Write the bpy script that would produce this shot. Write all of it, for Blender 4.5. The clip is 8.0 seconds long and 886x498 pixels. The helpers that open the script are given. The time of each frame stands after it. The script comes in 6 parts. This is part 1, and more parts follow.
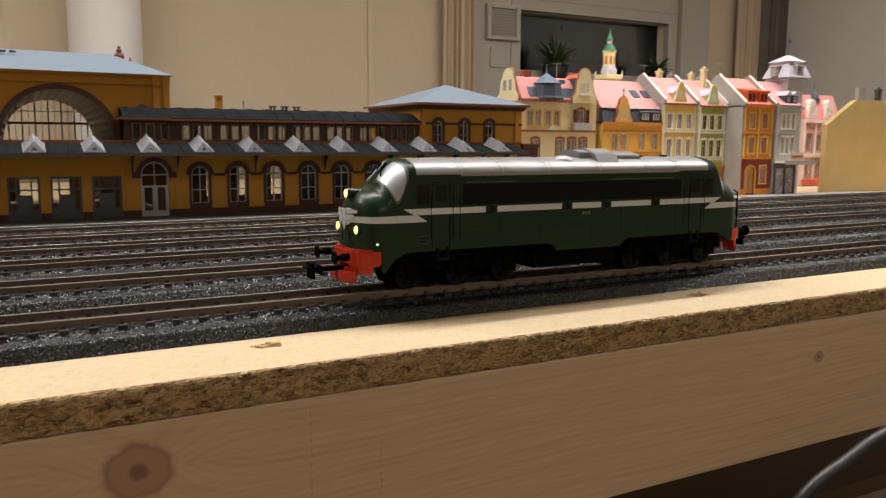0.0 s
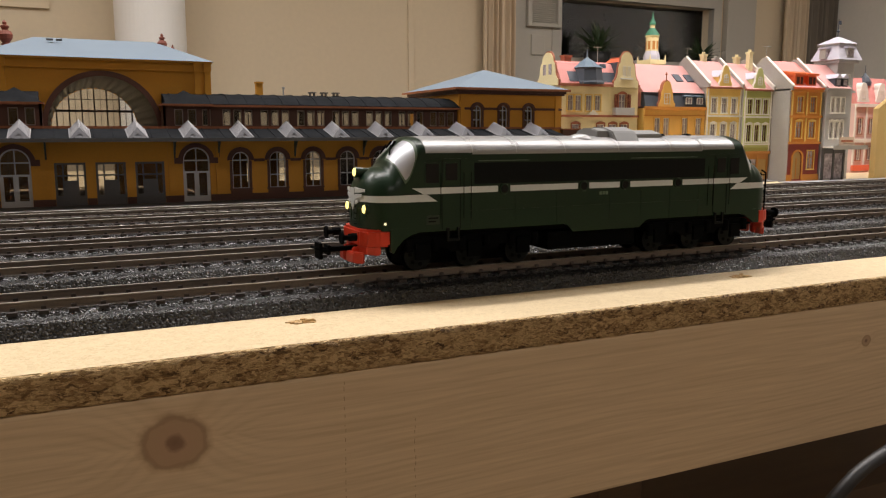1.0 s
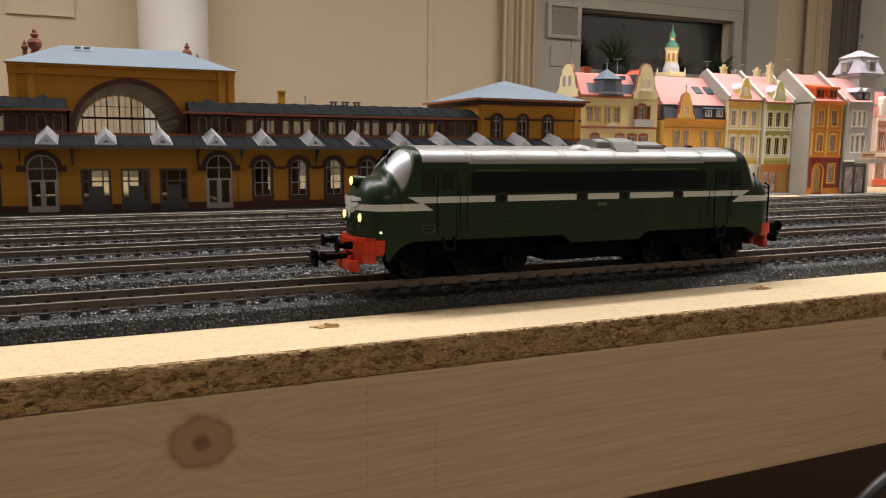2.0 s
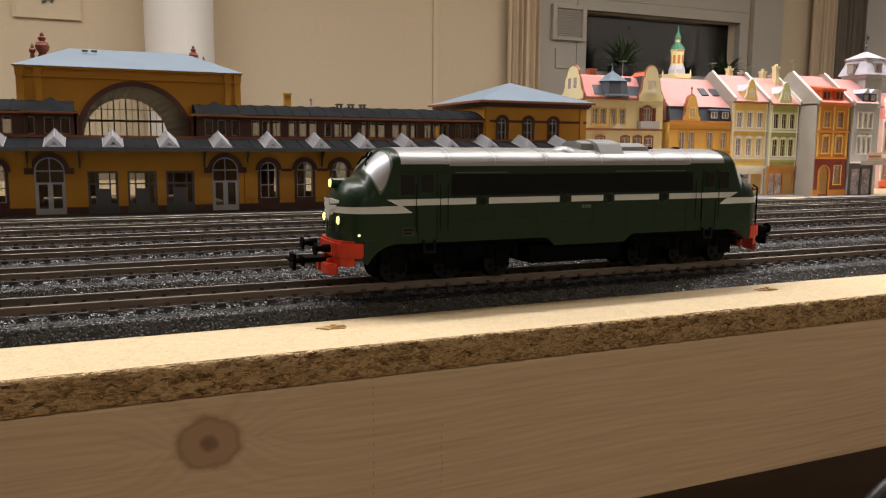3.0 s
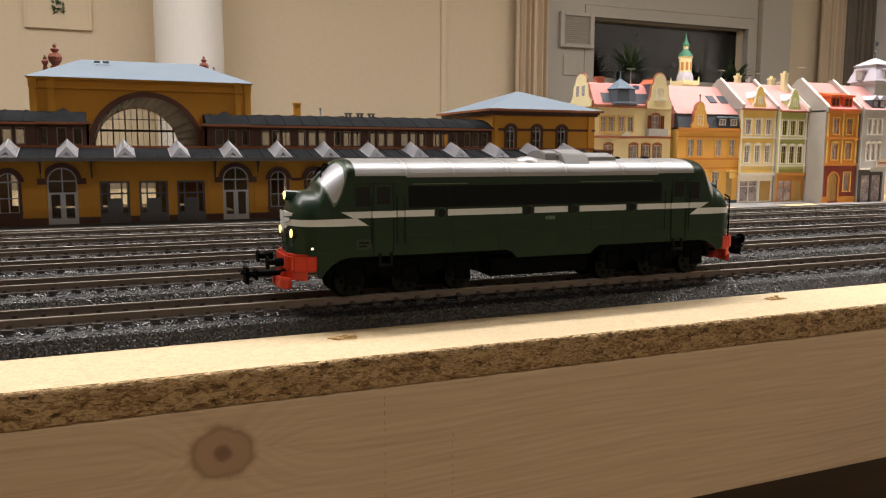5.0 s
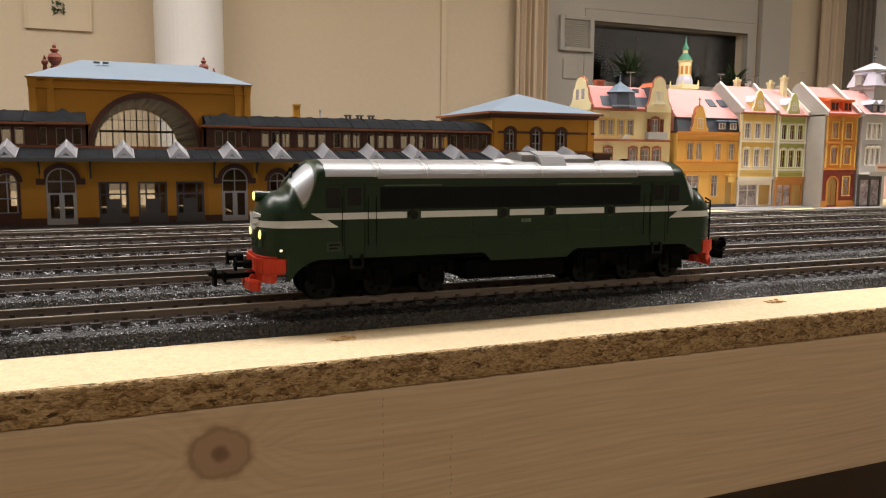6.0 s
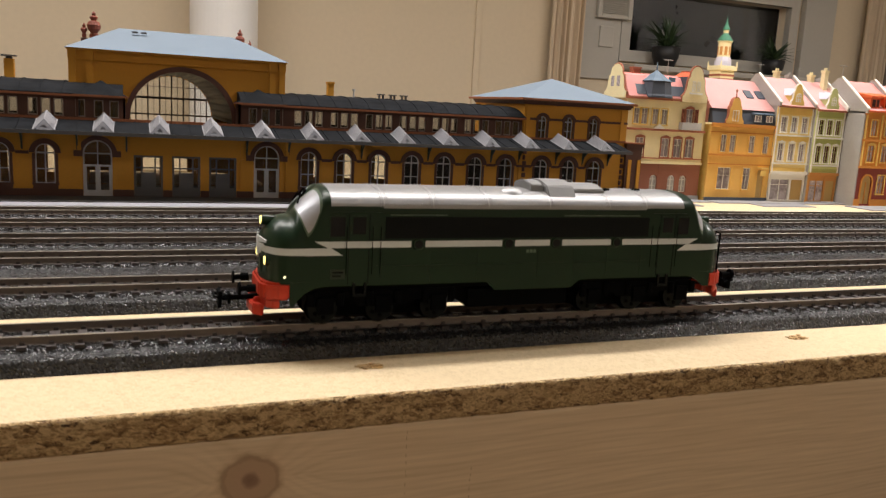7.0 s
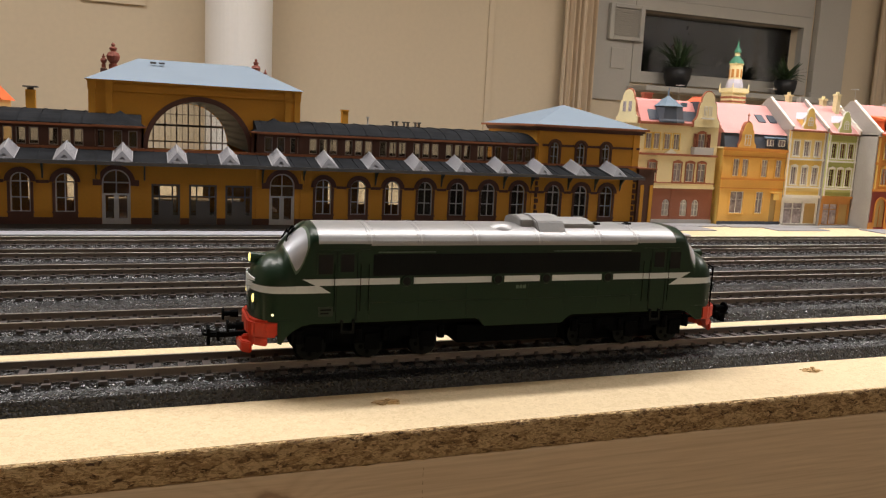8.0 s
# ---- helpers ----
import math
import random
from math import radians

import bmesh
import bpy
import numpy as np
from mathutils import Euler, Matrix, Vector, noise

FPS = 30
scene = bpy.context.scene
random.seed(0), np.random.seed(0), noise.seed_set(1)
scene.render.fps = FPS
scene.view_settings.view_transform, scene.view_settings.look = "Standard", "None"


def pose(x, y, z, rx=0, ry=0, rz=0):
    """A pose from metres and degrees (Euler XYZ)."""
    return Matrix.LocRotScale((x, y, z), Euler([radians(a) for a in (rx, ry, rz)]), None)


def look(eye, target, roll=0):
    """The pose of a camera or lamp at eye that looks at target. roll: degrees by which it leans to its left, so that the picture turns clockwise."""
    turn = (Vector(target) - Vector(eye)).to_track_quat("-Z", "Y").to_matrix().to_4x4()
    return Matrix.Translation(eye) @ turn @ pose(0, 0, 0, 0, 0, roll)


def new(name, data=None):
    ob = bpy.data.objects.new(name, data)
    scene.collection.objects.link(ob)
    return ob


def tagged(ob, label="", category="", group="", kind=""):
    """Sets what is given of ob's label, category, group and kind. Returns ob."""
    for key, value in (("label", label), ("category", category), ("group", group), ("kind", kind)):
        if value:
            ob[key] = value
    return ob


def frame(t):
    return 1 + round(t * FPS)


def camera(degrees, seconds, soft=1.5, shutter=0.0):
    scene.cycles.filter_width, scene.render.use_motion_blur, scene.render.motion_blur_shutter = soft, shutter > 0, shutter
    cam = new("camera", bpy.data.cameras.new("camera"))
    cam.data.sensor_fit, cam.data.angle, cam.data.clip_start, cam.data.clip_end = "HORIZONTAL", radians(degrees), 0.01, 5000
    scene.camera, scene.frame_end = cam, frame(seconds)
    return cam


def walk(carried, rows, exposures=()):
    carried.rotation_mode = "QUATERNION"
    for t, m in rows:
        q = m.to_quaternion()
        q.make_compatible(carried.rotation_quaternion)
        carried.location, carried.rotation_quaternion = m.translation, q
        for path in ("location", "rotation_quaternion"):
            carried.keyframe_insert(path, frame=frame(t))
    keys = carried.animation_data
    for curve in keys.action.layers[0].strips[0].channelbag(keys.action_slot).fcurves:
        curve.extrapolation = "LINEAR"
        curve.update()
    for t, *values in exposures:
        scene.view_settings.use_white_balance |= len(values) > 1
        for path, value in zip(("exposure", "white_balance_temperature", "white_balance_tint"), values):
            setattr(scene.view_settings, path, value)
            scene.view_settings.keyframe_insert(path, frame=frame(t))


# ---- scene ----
cam = camera(58.4, 8.0, soft=1.2, shutter=0.4)
PATH = [
    (0, (-0.13332, -0.23356, 0.06918), (0.10044, 0.20341, 0.00272), 0.239),
    (0.5, (-0.13024, -0.23380, 0.06542), (0.08372, 0.21177, -0.00997), 0.012),
    (1, (-0.13082, -0.23328, 0.06442), (0.07978, 0.21434, -0.00828), -0.056),
    (1.5, (-0.13322, -0.23514, 0.06426), (0.07208, 0.21559, -0.00426), 0.290),
    (3, (-0.13513, -0.23699, 0.06403), (0.06350, 0.21721, -0.00113), 0.396),
    (3.5, (-0.13551, -0.23776, 0.06488), (0.06144, 0.21739, 0.00125), 0.285),
    (4, (-0.13640, -0.23859, 0.06556), (0.05863, 0.21750, 0.00279), 0.182),
    (4.5, (-0.13670, -0.23875, 0.06588), (0.05739, 0.21786, 0.00393), 0.157),
    (6, (-0.13657, -0.23824, 0.06500), (0.05814, 0.21848, 0.00590), 0.445),
    (6.5, (-0.14182, -0.23650, 0.07210), (0.05207, 0.21938, 0.00447), 2.249),
    (7, (-0.14050, -0.23867, 0.09373), (0.03988, 0.21955, 0.00712), 3.162),
    (7.5, (-0.14112, -0.24408, 0.10588), (0.03258, 0.21691, 0.02036), 2.773),
    (8, (-0.14307, -0.24141, 0.10093), (0.03013, 0.22160, 0.02594), 2.863),
]
walk(cam, [(t, look(eye, target, roll)) for t, eye, target, roll in PATH], [(0, -0.13), (0.5, -0.08), (1.5, -0.09), (3.0, -0.05), (4.0, -0.04), (4.5, 0.09), (6.0, 0.14), (7.0, 0.06), (8.0, 0.0)])

# ---- light: assumed hobby-room lamps out of view and an added fill, night outside ----
world = bpy.data.worlds.new("night")
scene.world = world
world.use_nodes = True
world.node_tree.nodes["Background"].inputs[0].default_value = (0.010, 0.011, 0.014, 1)
world.node_tree.nodes["Background"].inputs[1].default_value = 0.3


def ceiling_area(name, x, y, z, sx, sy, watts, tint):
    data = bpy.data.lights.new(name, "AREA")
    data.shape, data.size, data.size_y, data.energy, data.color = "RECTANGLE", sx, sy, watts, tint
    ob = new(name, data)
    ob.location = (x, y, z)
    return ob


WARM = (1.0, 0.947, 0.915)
ceiling_area("assumed_light", 0.20, 0.45, 1.15, 1.5, 0.10, 20.5, WARM)
ceiling_area("assumed_light", 1.75, 0.28, 1.40, 1.2, 0.12, 29, WARM)
# added camera-side fill for the beam and house fronts, no known lamp
ceiling_area("assumed_light", 0.40, -1.6, 1.40, 1.2, 0.16, 6.6, WARM)
ceiling_area("assumed_light", -0.95, 1.05, 1.40, 1.2, 0.16, 20, WARM)



# ---- materials ----
def material(name, base, rough=0.6, metal=0.0, vary=0.18, big=40.0, fine=600.0, bump=0.15, depth=0.0004,
             stretch=(1, 1, 1), coat=0.0, spec=0.5, per_object=0.0, tint=None):
    """A surface whose colour drifts at two scales, with fine relief."""
    m = bpy.data.materials.new(name)
    m.use_nodes = True
    nt = m.node_tree
    n, l = nt.nodes, nt.links
    b = n["Principled BSDF"]
    co = n.new("ShaderNodeTexCoord")
    mp = n.new("ShaderNodeMapping")
    mp.inputs["Scale"].default_value = stretch
    l.new(co.outputs["Object"], mp.inputs["Vector"])
    lo, hi = n.new("ShaderNodeTexNoise"), n.new("ShaderNodeTexNoise")
    for tex, scale, det in ((lo, big, 3), (hi, fine, 4)):
        tex.inputs["Scale"].default_value, tex.inputs["Detail"].default_value = scale, det
        l.new(mp.outputs[0], tex.inputs["Vector"])
    add = n.new("ShaderNodeMath")
    add.operation = "ADD"
    l.new(lo.outputs[0], add.inputs[0])
    l.new(hi.outputs[0], add.inputs[1])
    ramp = n.new("ShaderNodeMapRange")
    ramp.inputs["From Min"].default_value, ramp.inputs["From Max"].default_value = 0.6, 1.4
    l.new(add.outputs[0], ramp.inputs[0])
    mix = n.new("ShaderNodeMix")
    mix.data_type = "RGBA"
    dark = tuple(c * (1 - vary) for c in base)
    light = tint or tuple(min(1, c * (1 + vary)) for c in base)
    mix.inputs["A"].default_value, mix.inputs["B"].default_value = (*dark, 1), (*light, 1)
    l.new(ramp.outputs[0], mix.inputs["Factor"])
    out = mix.outputs["Result"]
    if per_object:
        info, hsv, rng = n.new("ShaderNodeObjectInfo"), n.new("ShaderNodeHueSaturation"), n.new("ShaderNodeMapRange")
        rng.inputs["To Min"].default_value, rng.inputs["To Max"].default_value = 1 - per_object, 1 + per_object
        l.new(info.outputs["Random"], rng.inputs[0])
        l.new(rng.outputs[0], hsv.inputs["Value"])
        l.new(out, hsv.inputs["Color"])
        out = hsv.outputs[0]
    l.new(out, b.inputs["Base Color"])
    rr = n.new("ShaderNodeMapRange")
    rr.inputs["To Min"].default_value, rr.inputs["To Max"].default_value = max(0.03, rough - 0.1), min(1, rough + 0.1)
    l.new(hi.outputs[0], rr.inputs[0])
    l.new(rr.outputs[0], b.inputs["Roughness"])
    b.inputs["Metallic"].default_value = metal
    b.inputs["Specular IOR Level"].default_value = spec
    b.inputs["Coat Weight"].default_value = coat
    if bump:
        bp = n.new("ShaderNodeBump")
        bp.inputs["Strength"].default_value, bp.inputs["Distance"].default_value = bump, depth
        l.new(hi.outputs[0], bp.inputs["Height"])
        l.new(bp.outputs[0], b.inputs["Normal"])
    return m


def glass(name, tint=(0.9, 0.92, 0.95), clear=0.8, rough=0.05):
    m = bpy.data.materials.new(name)
    m.use_nodes = True
    n, l = m.node_tree.nodes, m.node_tree.links
    n.remove(n["Principled BSDF"])
    tr, gl, mx, fr = n.new("ShaderNodeBsdfTransparent"), n.new("ShaderNodeBsdfGlossy"), n.new("ShaderNodeMixShader"), n.new("ShaderNodeFresnel")
    tr.inputs[0].default_value = (*[c * clear for c in tint], 1)
    gl.inputs["Roughness"].default_value = rough
    fr.inputs[0].default_value = 1.5
    l.new(fr.outputs[0], mx.inputs[0])
    l.new(tr.outputs[0], mx.inputs[1])
    l.new(gl.outputs[0], mx.inputs[2])
    l.new(mx.outputs[0], n["Material Output"].inputs[0])
    return m


def glow(name, colour, power):
    m = bpy.data.materials.new(name)
    m.use_nodes = True
    b = m.node_tree.nodes["Principled BSDF"]
    b.inputs["Base Color"].default_value = (*colour, 1)
    b.inputs["Emission Color"].default_value = (*colour, 1)
    b.inputs["Emission Strength"].default_value = power
    return m


def chip_material(name, dark, mid, light, stretch, scale, bump):
    """Pressed wood chips: random flakes, each with a tone of its own."""
    m = bpy.data.materials.new(name)
    m.use_nodes = True
    n, l = m.node_tree.nodes, m.node_tree.links
    b = n["Principled BSDF"]
    co, mp = n.new("ShaderNodeTexCoord"), n.new("ShaderNodeMapping")
    mp.inputs["Scale"].default_value = stretch
    l.new(co.outputs["Object"], mp.inputs[0])
    wob = n.new("ShaderNodeTexNoise")
    wob.inputs["Scale"].default_value, wob.inputs["Detail"].default_value = scale * 0.8, 4
    l.new(mp.outputs[0], wob.inputs["Vector"])
    mixv = n.new("ShaderNodeMix")
    mixv.data_type, mixv.inputs["Factor"].default_value = "VECTOR", 0.006
    l.new(mp.outputs[0], mixv.inputs["A"])
    l.new(wob.outputs["Color"], mixv.inputs["B"])
    cells = []
    for s in (scale, scale * 2.3):
        v = n.new("ShaderNodeTexVoronoi")
        v.inputs["Scale"].default_value = s
        l.new(mixv.outputs["Result"], v.inputs["Vector"])
        cells.append(v)
    sep = [n.new("ShaderNodeSeparateColor") for _ in cells]
    for s, v in zip(sep, cells):
        l.new(v.outputs["Color"], s.inputs[0])
    av = n.new("ShaderNodeMath")
    av.operation = "ADD"
    l.new(sep[0].outputs[0], av.inputs[0])
    l.new(sep[1].outputs[1], av.inputs[1])
    fine = n.new("ShaderNodeTexNoise")
    fine.inputs["Scale"].default_value, fine.inputs["Detail"].default_value = scale * 2.0, 5
    l.new(mp.outputs[0], fine.inputs["Vector"])
    av2 = n.new("ShaderNodeMath")
    av2.operation = "ADD"
    l.new(av.outputs[0], av2.inputs[0])
    l.new(fine.outputs[0], av2.inputs[1])
    ramp = n.new("ShaderNodeValToRGB")
    e = ramp.color_ramp.elements
    e[0].position, e[0].color = 0.24, (*dark, 1)
    e[1].position, e[1].color = 0.78, (*light, 1)
    x = e.new(0.48)
    x.color = (*mid, 1)
    sc = n.new("ShaderNodeMath")
    sc.operation, sc.inputs[1].default_value = "MULTIPLY", 0.4
    l.new(av2.outputs[0], sc.inputs[0])
    l.new(sc.outputs[0], ramp.inputs[0])
    l.new(ramp.outputs[0], b.inputs["Base Color"])
    b.inputs["Roughness"].default_value = 0.75
    bp = n.new("ShaderNodeBump")
    bp.inputs["Strength"].default_value, bp.inputs["Distance"].default_value = bump, 0.0012
    l.new(av2.outputs[0], bp.inputs["Height"])
    l.new(bp.outputs[0], b.inputs["Normal"])
    return m


def pine_material(name, knots):
    """Planed pine: long grain along x that bends round the knots."""
    m = bpy.data.materials.new(name)
    m.use_nodes = True
    n, l = m.node_tree.nodes, m.node_tree.links
    b = n["Principled BSDF"]
    co = n.new("ShaderNodeTexCoord")

    def math_node(op, a, c=None):
        q = n.new("ShaderNodeMath")
        q.operation = op
        for i, v in enumerate((a, c)):
            if v is None:
                continue
            if isinstance(v, (int, float)):
                q.inputs[i].default_value = v
            else:
                l.new(v, q.inputs[i])
        return q.outputs[0]

    sep = n.new("ShaderNodeSeparateXYZ")
    l.new(co.outputs["Object"], sep.inputs[0])
    mp = n.new("ShaderNodeMapping")
    mp.inputs["Scale"].default_value = (2.2, 8, 8)
    l.new(co.outputs["Object"], mp.inputs[0])
    slow = n.new("ShaderNodeTexNoise")
    slow.inputs["Scale"].default_value, slow.inputs["Detail"].default_value = 2.5, 2
    l.new(mp.outputs[0], slow.inputs["Vector"])
    lift = math_node("MULTIPLY", slow.outputs[0], 0.022)
    masks = []
    for kx, kz, kr in knots:
        near = n.new("ShaderNodeVectorMath")
        near.operation = "SUBTRACT"
        near.inputs[1].default_value = (kx, 0, kz)
        l.new(co.outputs["Object"], near.inputs[0])
        sq = n.new("ShaderNodeVectorMath")
        sq.operation = "MULTIPLY"
        sq.inputs[1].default_value = (0.9, 0, 1.05)
        l.new(near.outputs[0], sq.inputs[0])
        ln = n.new("ShaderNodeVectorMath")
        ln.operation = "LENGTH"
        l.new(sq.outputs[0], ln.inputs[0])
        d = math_node("DIVIDE", ln.outputs["Value"], kr)
        fall = math_node("POWER", 2.718, math_node("MULTIPLY", math_node("MULTIPLY", d, d), -0.35))
        up = n.new("ShaderNodeSeparateXYZ")
        l.new(near.outputs[0], up.inputs[0])
        lift = math_node("ADD", lift, math_node("MULTIPLY", math_node("MULTIPLY", fall, math_node("SIGN", up.outputs[2])), kr * 1.3))
        masks.append((d, math_node("SUBTRACT", 1.0, math_node("SMOOTH_MIN", 1.0, math_node("POWER", d, 4.0)))))
    rings = math_node("ADD", math_node("ADD", sep.outputs[2], math_node("MULTIPLY", sep.outputs[1], 0.6)), lift)
    wave = math_node("ABSOLUTE", math_node("SINE", math_node("MULTIPLY", rings, 1250.0)))
    mp2 = n.new("ShaderNodeMapping")
    mp2.inputs["Scale"].default_value = (12, 400, 400)
    l.new(co.outputs["Object"], mp2.inputs[0])
    fib = n.new("ShaderNodeTexNoise")
    fib.inputs["Scale"].default_value, fib.inputs["Detail"].default_value = 3.0, 4
    l.new(mp2.outputs[0], fib.inputs["Vector"])
    late = math_node("POWER", math_node("ABSOLUTE", math_node("SINE", math_node("MULTIPLY", rings, 330.0))), 9.0)
    streak = math_node("SUBTRACT", math_node("MULTIPLY", wave, 0.15), math_node("MULTIPLY", late, 0.11))
    tone = math_node("ADD", math_node("ADD", streak, 0.15), math_node("MULTIPLY", fib.outputs[0], 0.78))
    lump = n.new("ShaderNodeTexNoise")
    lump.inputs["Scale"].default_value, lump.inputs["Detail"].default_value = 170, 5
    l.new(co.outputs["Object"], lump.inputs["Vector"])
    ramp = n.new("ShaderNodeValToRGB")
    e = ramp.color_ramp.elements
    e[0].position, e[0].color = 0.2, (0.59, 0.43, 0.255, 1)
    e[1].position, e[1].color = 0.9, (0.81, 0.63, 0.415, 1)
    l.new(tone, ramp.inputs[0])
    col = ramp.outputs[0]
    for d, mask in masks:
        kr = n.new("ShaderNodeValToRGB")
        ke = kr.color_ramp.elements
        ke[0].position, ke[0].color = 0.0, (0.24, 0.14, 0.085, 1)
        ke[1].position, ke[1].color = 1.0, (0.48, 0.31, 0.17, 1)
        for pos, c in ((0.20, (0.30, 0.18, 0.11, 1)), (0.34, (0.50, 0.33, 0.205, 1)), (0.76, (0.49, 0.33, 0.20, 1)), (0.90, (0.30, 0.175, 0.095, 1))):
            q = ke.new(pos)
            q.color = c
        wobble = math_node("ADD", d, math_node("MULTIPLY", math_node("SUBTRACT", lump.outputs[0], 0.5), 0.45))
        l.new(wobble, kr.inputs[0])
        mix = n.new("ShaderNodeMix")
        mix.data_type = "RGBA"
        clampd = n.new("ShaderNodeMapRange")
        clampd.inputs["From Min"].default_value, clampd.inputs["From Max"].default_value = 1.12, 0.80
        l.new(wobble, clampd.inputs[0])
        l.new(clampd.outputs[0], mix.inputs["Factor"])
        l.new(col, mix.inputs["A"])
        l.new(kr.outputs[0], mix.inputs["B"])
        col = mix.outputs["Result"]
    l.new(col, b.inputs["Base Color"])
    b.inputs["Roughness"].default_value = 0.55
    bp = n.new("ShaderNodeBump")
    bp.inputs["Strength"].default_value, bp.inputs["Distance"].default_value = 0.25, 0.0003
    l.new(tone, bp.inputs["Height"])
    l.new(bp.outputs[0], b.inputs["Normal"])
    return m


def grain_material(name):
    """Black rubber-like granulate: rounded grains of about a millimetre, some of them shiny."""
    m = bpy.data.materials.new(name)
    m.use_nodes = True
    n, l = m.node_tree.nodes, m.node_tree.links
    b = n["Principled BSDF"]
    co = n.new("ShaderNodeTexCoord")
    cell = n.new("ShaderNodeTexVoronoi")
    cell.inputs["Scale"].default_value = 1150
    l.new(co.outputs["Object"], cell.inputs["Vector"])
    sep = n.new("ShaderNodeSeparateColor")
    l.new(cell.outputs["Color"], sep.inputs[0])
    tone = n.new("ShaderNodeValToRGB")
    e = tone.color_ramp.elements
    e[0].position, e[0].color = 0.0, (0.006, 0.006, 0.007, 1)
    e[1].position, e[1].color = 1.0, (0.036, 0.036, 0.039, 1)
    for pos, c in ((0.6, 0.009), (0.86, 0.014), (0.95, 0.022)):
        e.new(pos).color = (c, c, c * 1.08, 1)
    l.new(sep.outputs[0], tone.inputs[0])
    l.new(tone.outputs[0], b.inputs["Base Color"])
    gloss = n.new("ShaderNodeMapRange")
    gloss.inputs["To Min"].default_value, gloss.inputs["To Max"].default_value = 0.14, 0.5
    l.new(sep.outputs[1], gloss.inputs[0])
    l.new(gloss.outputs[0], b.inputs["Roughness"])
    b.inputs["Specular IOR Level"].default_value = 0.55
    drift = n.new("ShaderNodeTexNoise")
    drift.inputs["Scale"].default_value, drift.inputs["Detail"].default_value = 260, 3
    l.new(co.outputs["Object"], drift.inputs["Vector"])
    up = n.new("ShaderNodeMath")
    up.operation = "SUBTRACT"
    l.new(drift.outputs[0], up.inputs[0])
    l.new(cell.outputs["Distance"], up.inputs[1])
    bp = n.new("ShaderNodeBump")
    bp.inputs["Strength"].default_value, bp.inputs["Distance"].default_value = 0.8, 0.0006
    l.new(up.outputs[0], bp.inputs["Height"])
    l.new(bp.outputs[0], b.inputs["Normal"])
    return m


M = {
    "chip_top": chip_material("chip_top", (0.56, 0.43, 0.255), (0.63, 0.495, 0.30), (0.70, 0.56, 0.355), (1, 1, 1), 620, 0.08),
    "chip_edge": chip_material("chip_edge", (0.085, 0.042, 0.015), (0.40, 0.24, 0.095), (0.74, 0.53, 0.27), (0.6, 1, 1.4), 500, 1.0),
    "pine": pine_material("pine", ((-0.1077, -0.0255, 0.0092), (0.1903, -0.0288, 0.0028), (-0.235, -0.041, 0.004))),
    "foam": grain_material("foam"),
    "tie": material("tie", (0.042, 0.032, 0.028), 0.7, vary=0.2, big=300, fine=1500, per_object=0.12),
    "rail": material("rail", (0.145, 0.116, 0.095), 0.65, 0.1, vary=0.2, big=60, fine=900),
    "rail_top": material("rail_top", (0.42, 0.38, 0.33), 0.38, 0.7, vary=0.15, big=60, fine=900),
    "hole": material("hole", (0.50, 0.33, 0.15), 0.9, vary=0.5, big=500, fine=1500, bump=0.6),
    "wall": material("wall", (0.67, 0.562, 0.405), 0.8, vary=0.04, big=1.3, fine=60, bump=0.1, depth=0.002),
    "wall_white": material("wall_white", (0.78, 0.76, 0.72), 0.7, vary=0.03, big=1.0, fine=60, bump=0.1, depth=0.002),
    "column": material("column", (0.88, 0.87, 0.85), 0.5, vary=0.02, big=2, fine=80, bump=0.05, depth=0.001),
    "frame_white": material("frame_white", (0.45, 0.425, 0.375), 0.5, vary=0.04, big=3, fine=90),
    "ceiling": material("ceiling", (0.78, 0.77, 0.74), 0.9, vary=0.03, big=2, fine=80),
    "room_floor": material("room_floor", (0.16, 0.11, 0.075), 0.5, vary=0.25, big=4, fine=60),
    "curtain": material("curtain", (0.62, 0.50, 0.355), 0.9, vary=0.08, big=8, fine=200),
    "drape": material("drape", (0.17, 0.145, 0.115), 0.9, vary=0.12, big=8, fine=200),
    "night": material("night", (0.012, 0.013, 0.014), 0.12, vary=0.3, big=3, fine=20, bump=0),
    "black": material("black", (0.012, 0.012, 0.013), 0.45, vary=0.3, big=80, fine=900),
    "cable": material("cable", (0.010, 0.010, 0.012), 0.5, vary=0.2, big=80, fine=900, spec=0.7),
    "dark_wood": material("dark_wood", (0.10, 0.062, 0.035), 0.5, vary=0.3, big=6, fine=120, stretch=(1, 6, 6)),
    "pine_mark": material("pine_mark", (0.47, 0.31, 0.18), 0.6, vary=0.2, big=80, fine=900),
    "leaf": material("leaf", (0.035, 0.065, 0.022), 0.5, vary=0.4, big=10, fine=100),
}


# ---- mesh helpers: shapes are given in millimetres ----
def part(name, bm, mat, parent=None, label="", at=(0, 0, 0), smooth=False, mm=True):
    """One mesh object under a thing or a part, or a thing of its own."""
    if mm:
        bmesh.ops.scale(bm, vec=(0.001, 0.001, 0.001), verts=bm.verts)
    me = bpy.data.meshes.new(name)
    if smooth:
        for f in bm.faces:
            f.smooth = True
    bm.normal_update()
    bm.to_mesh(me)
    bm.free()
    me.materials.append(M[mat] if isinstance(mat, str) else mat)
    ob = new(name, me)
    if parent:
        ob.parent = parent
    ob.location = [c * 0.001 for c in at] if mm else at
    if label:
        tagged(ob, label)
    return ob


def again(name, ob, parent, at):
    """Another piece on the same mesh."""
    o = new(name, ob.data)
    o.parent = parent
    o.location = [c * 0.001 for c in at]
    return o


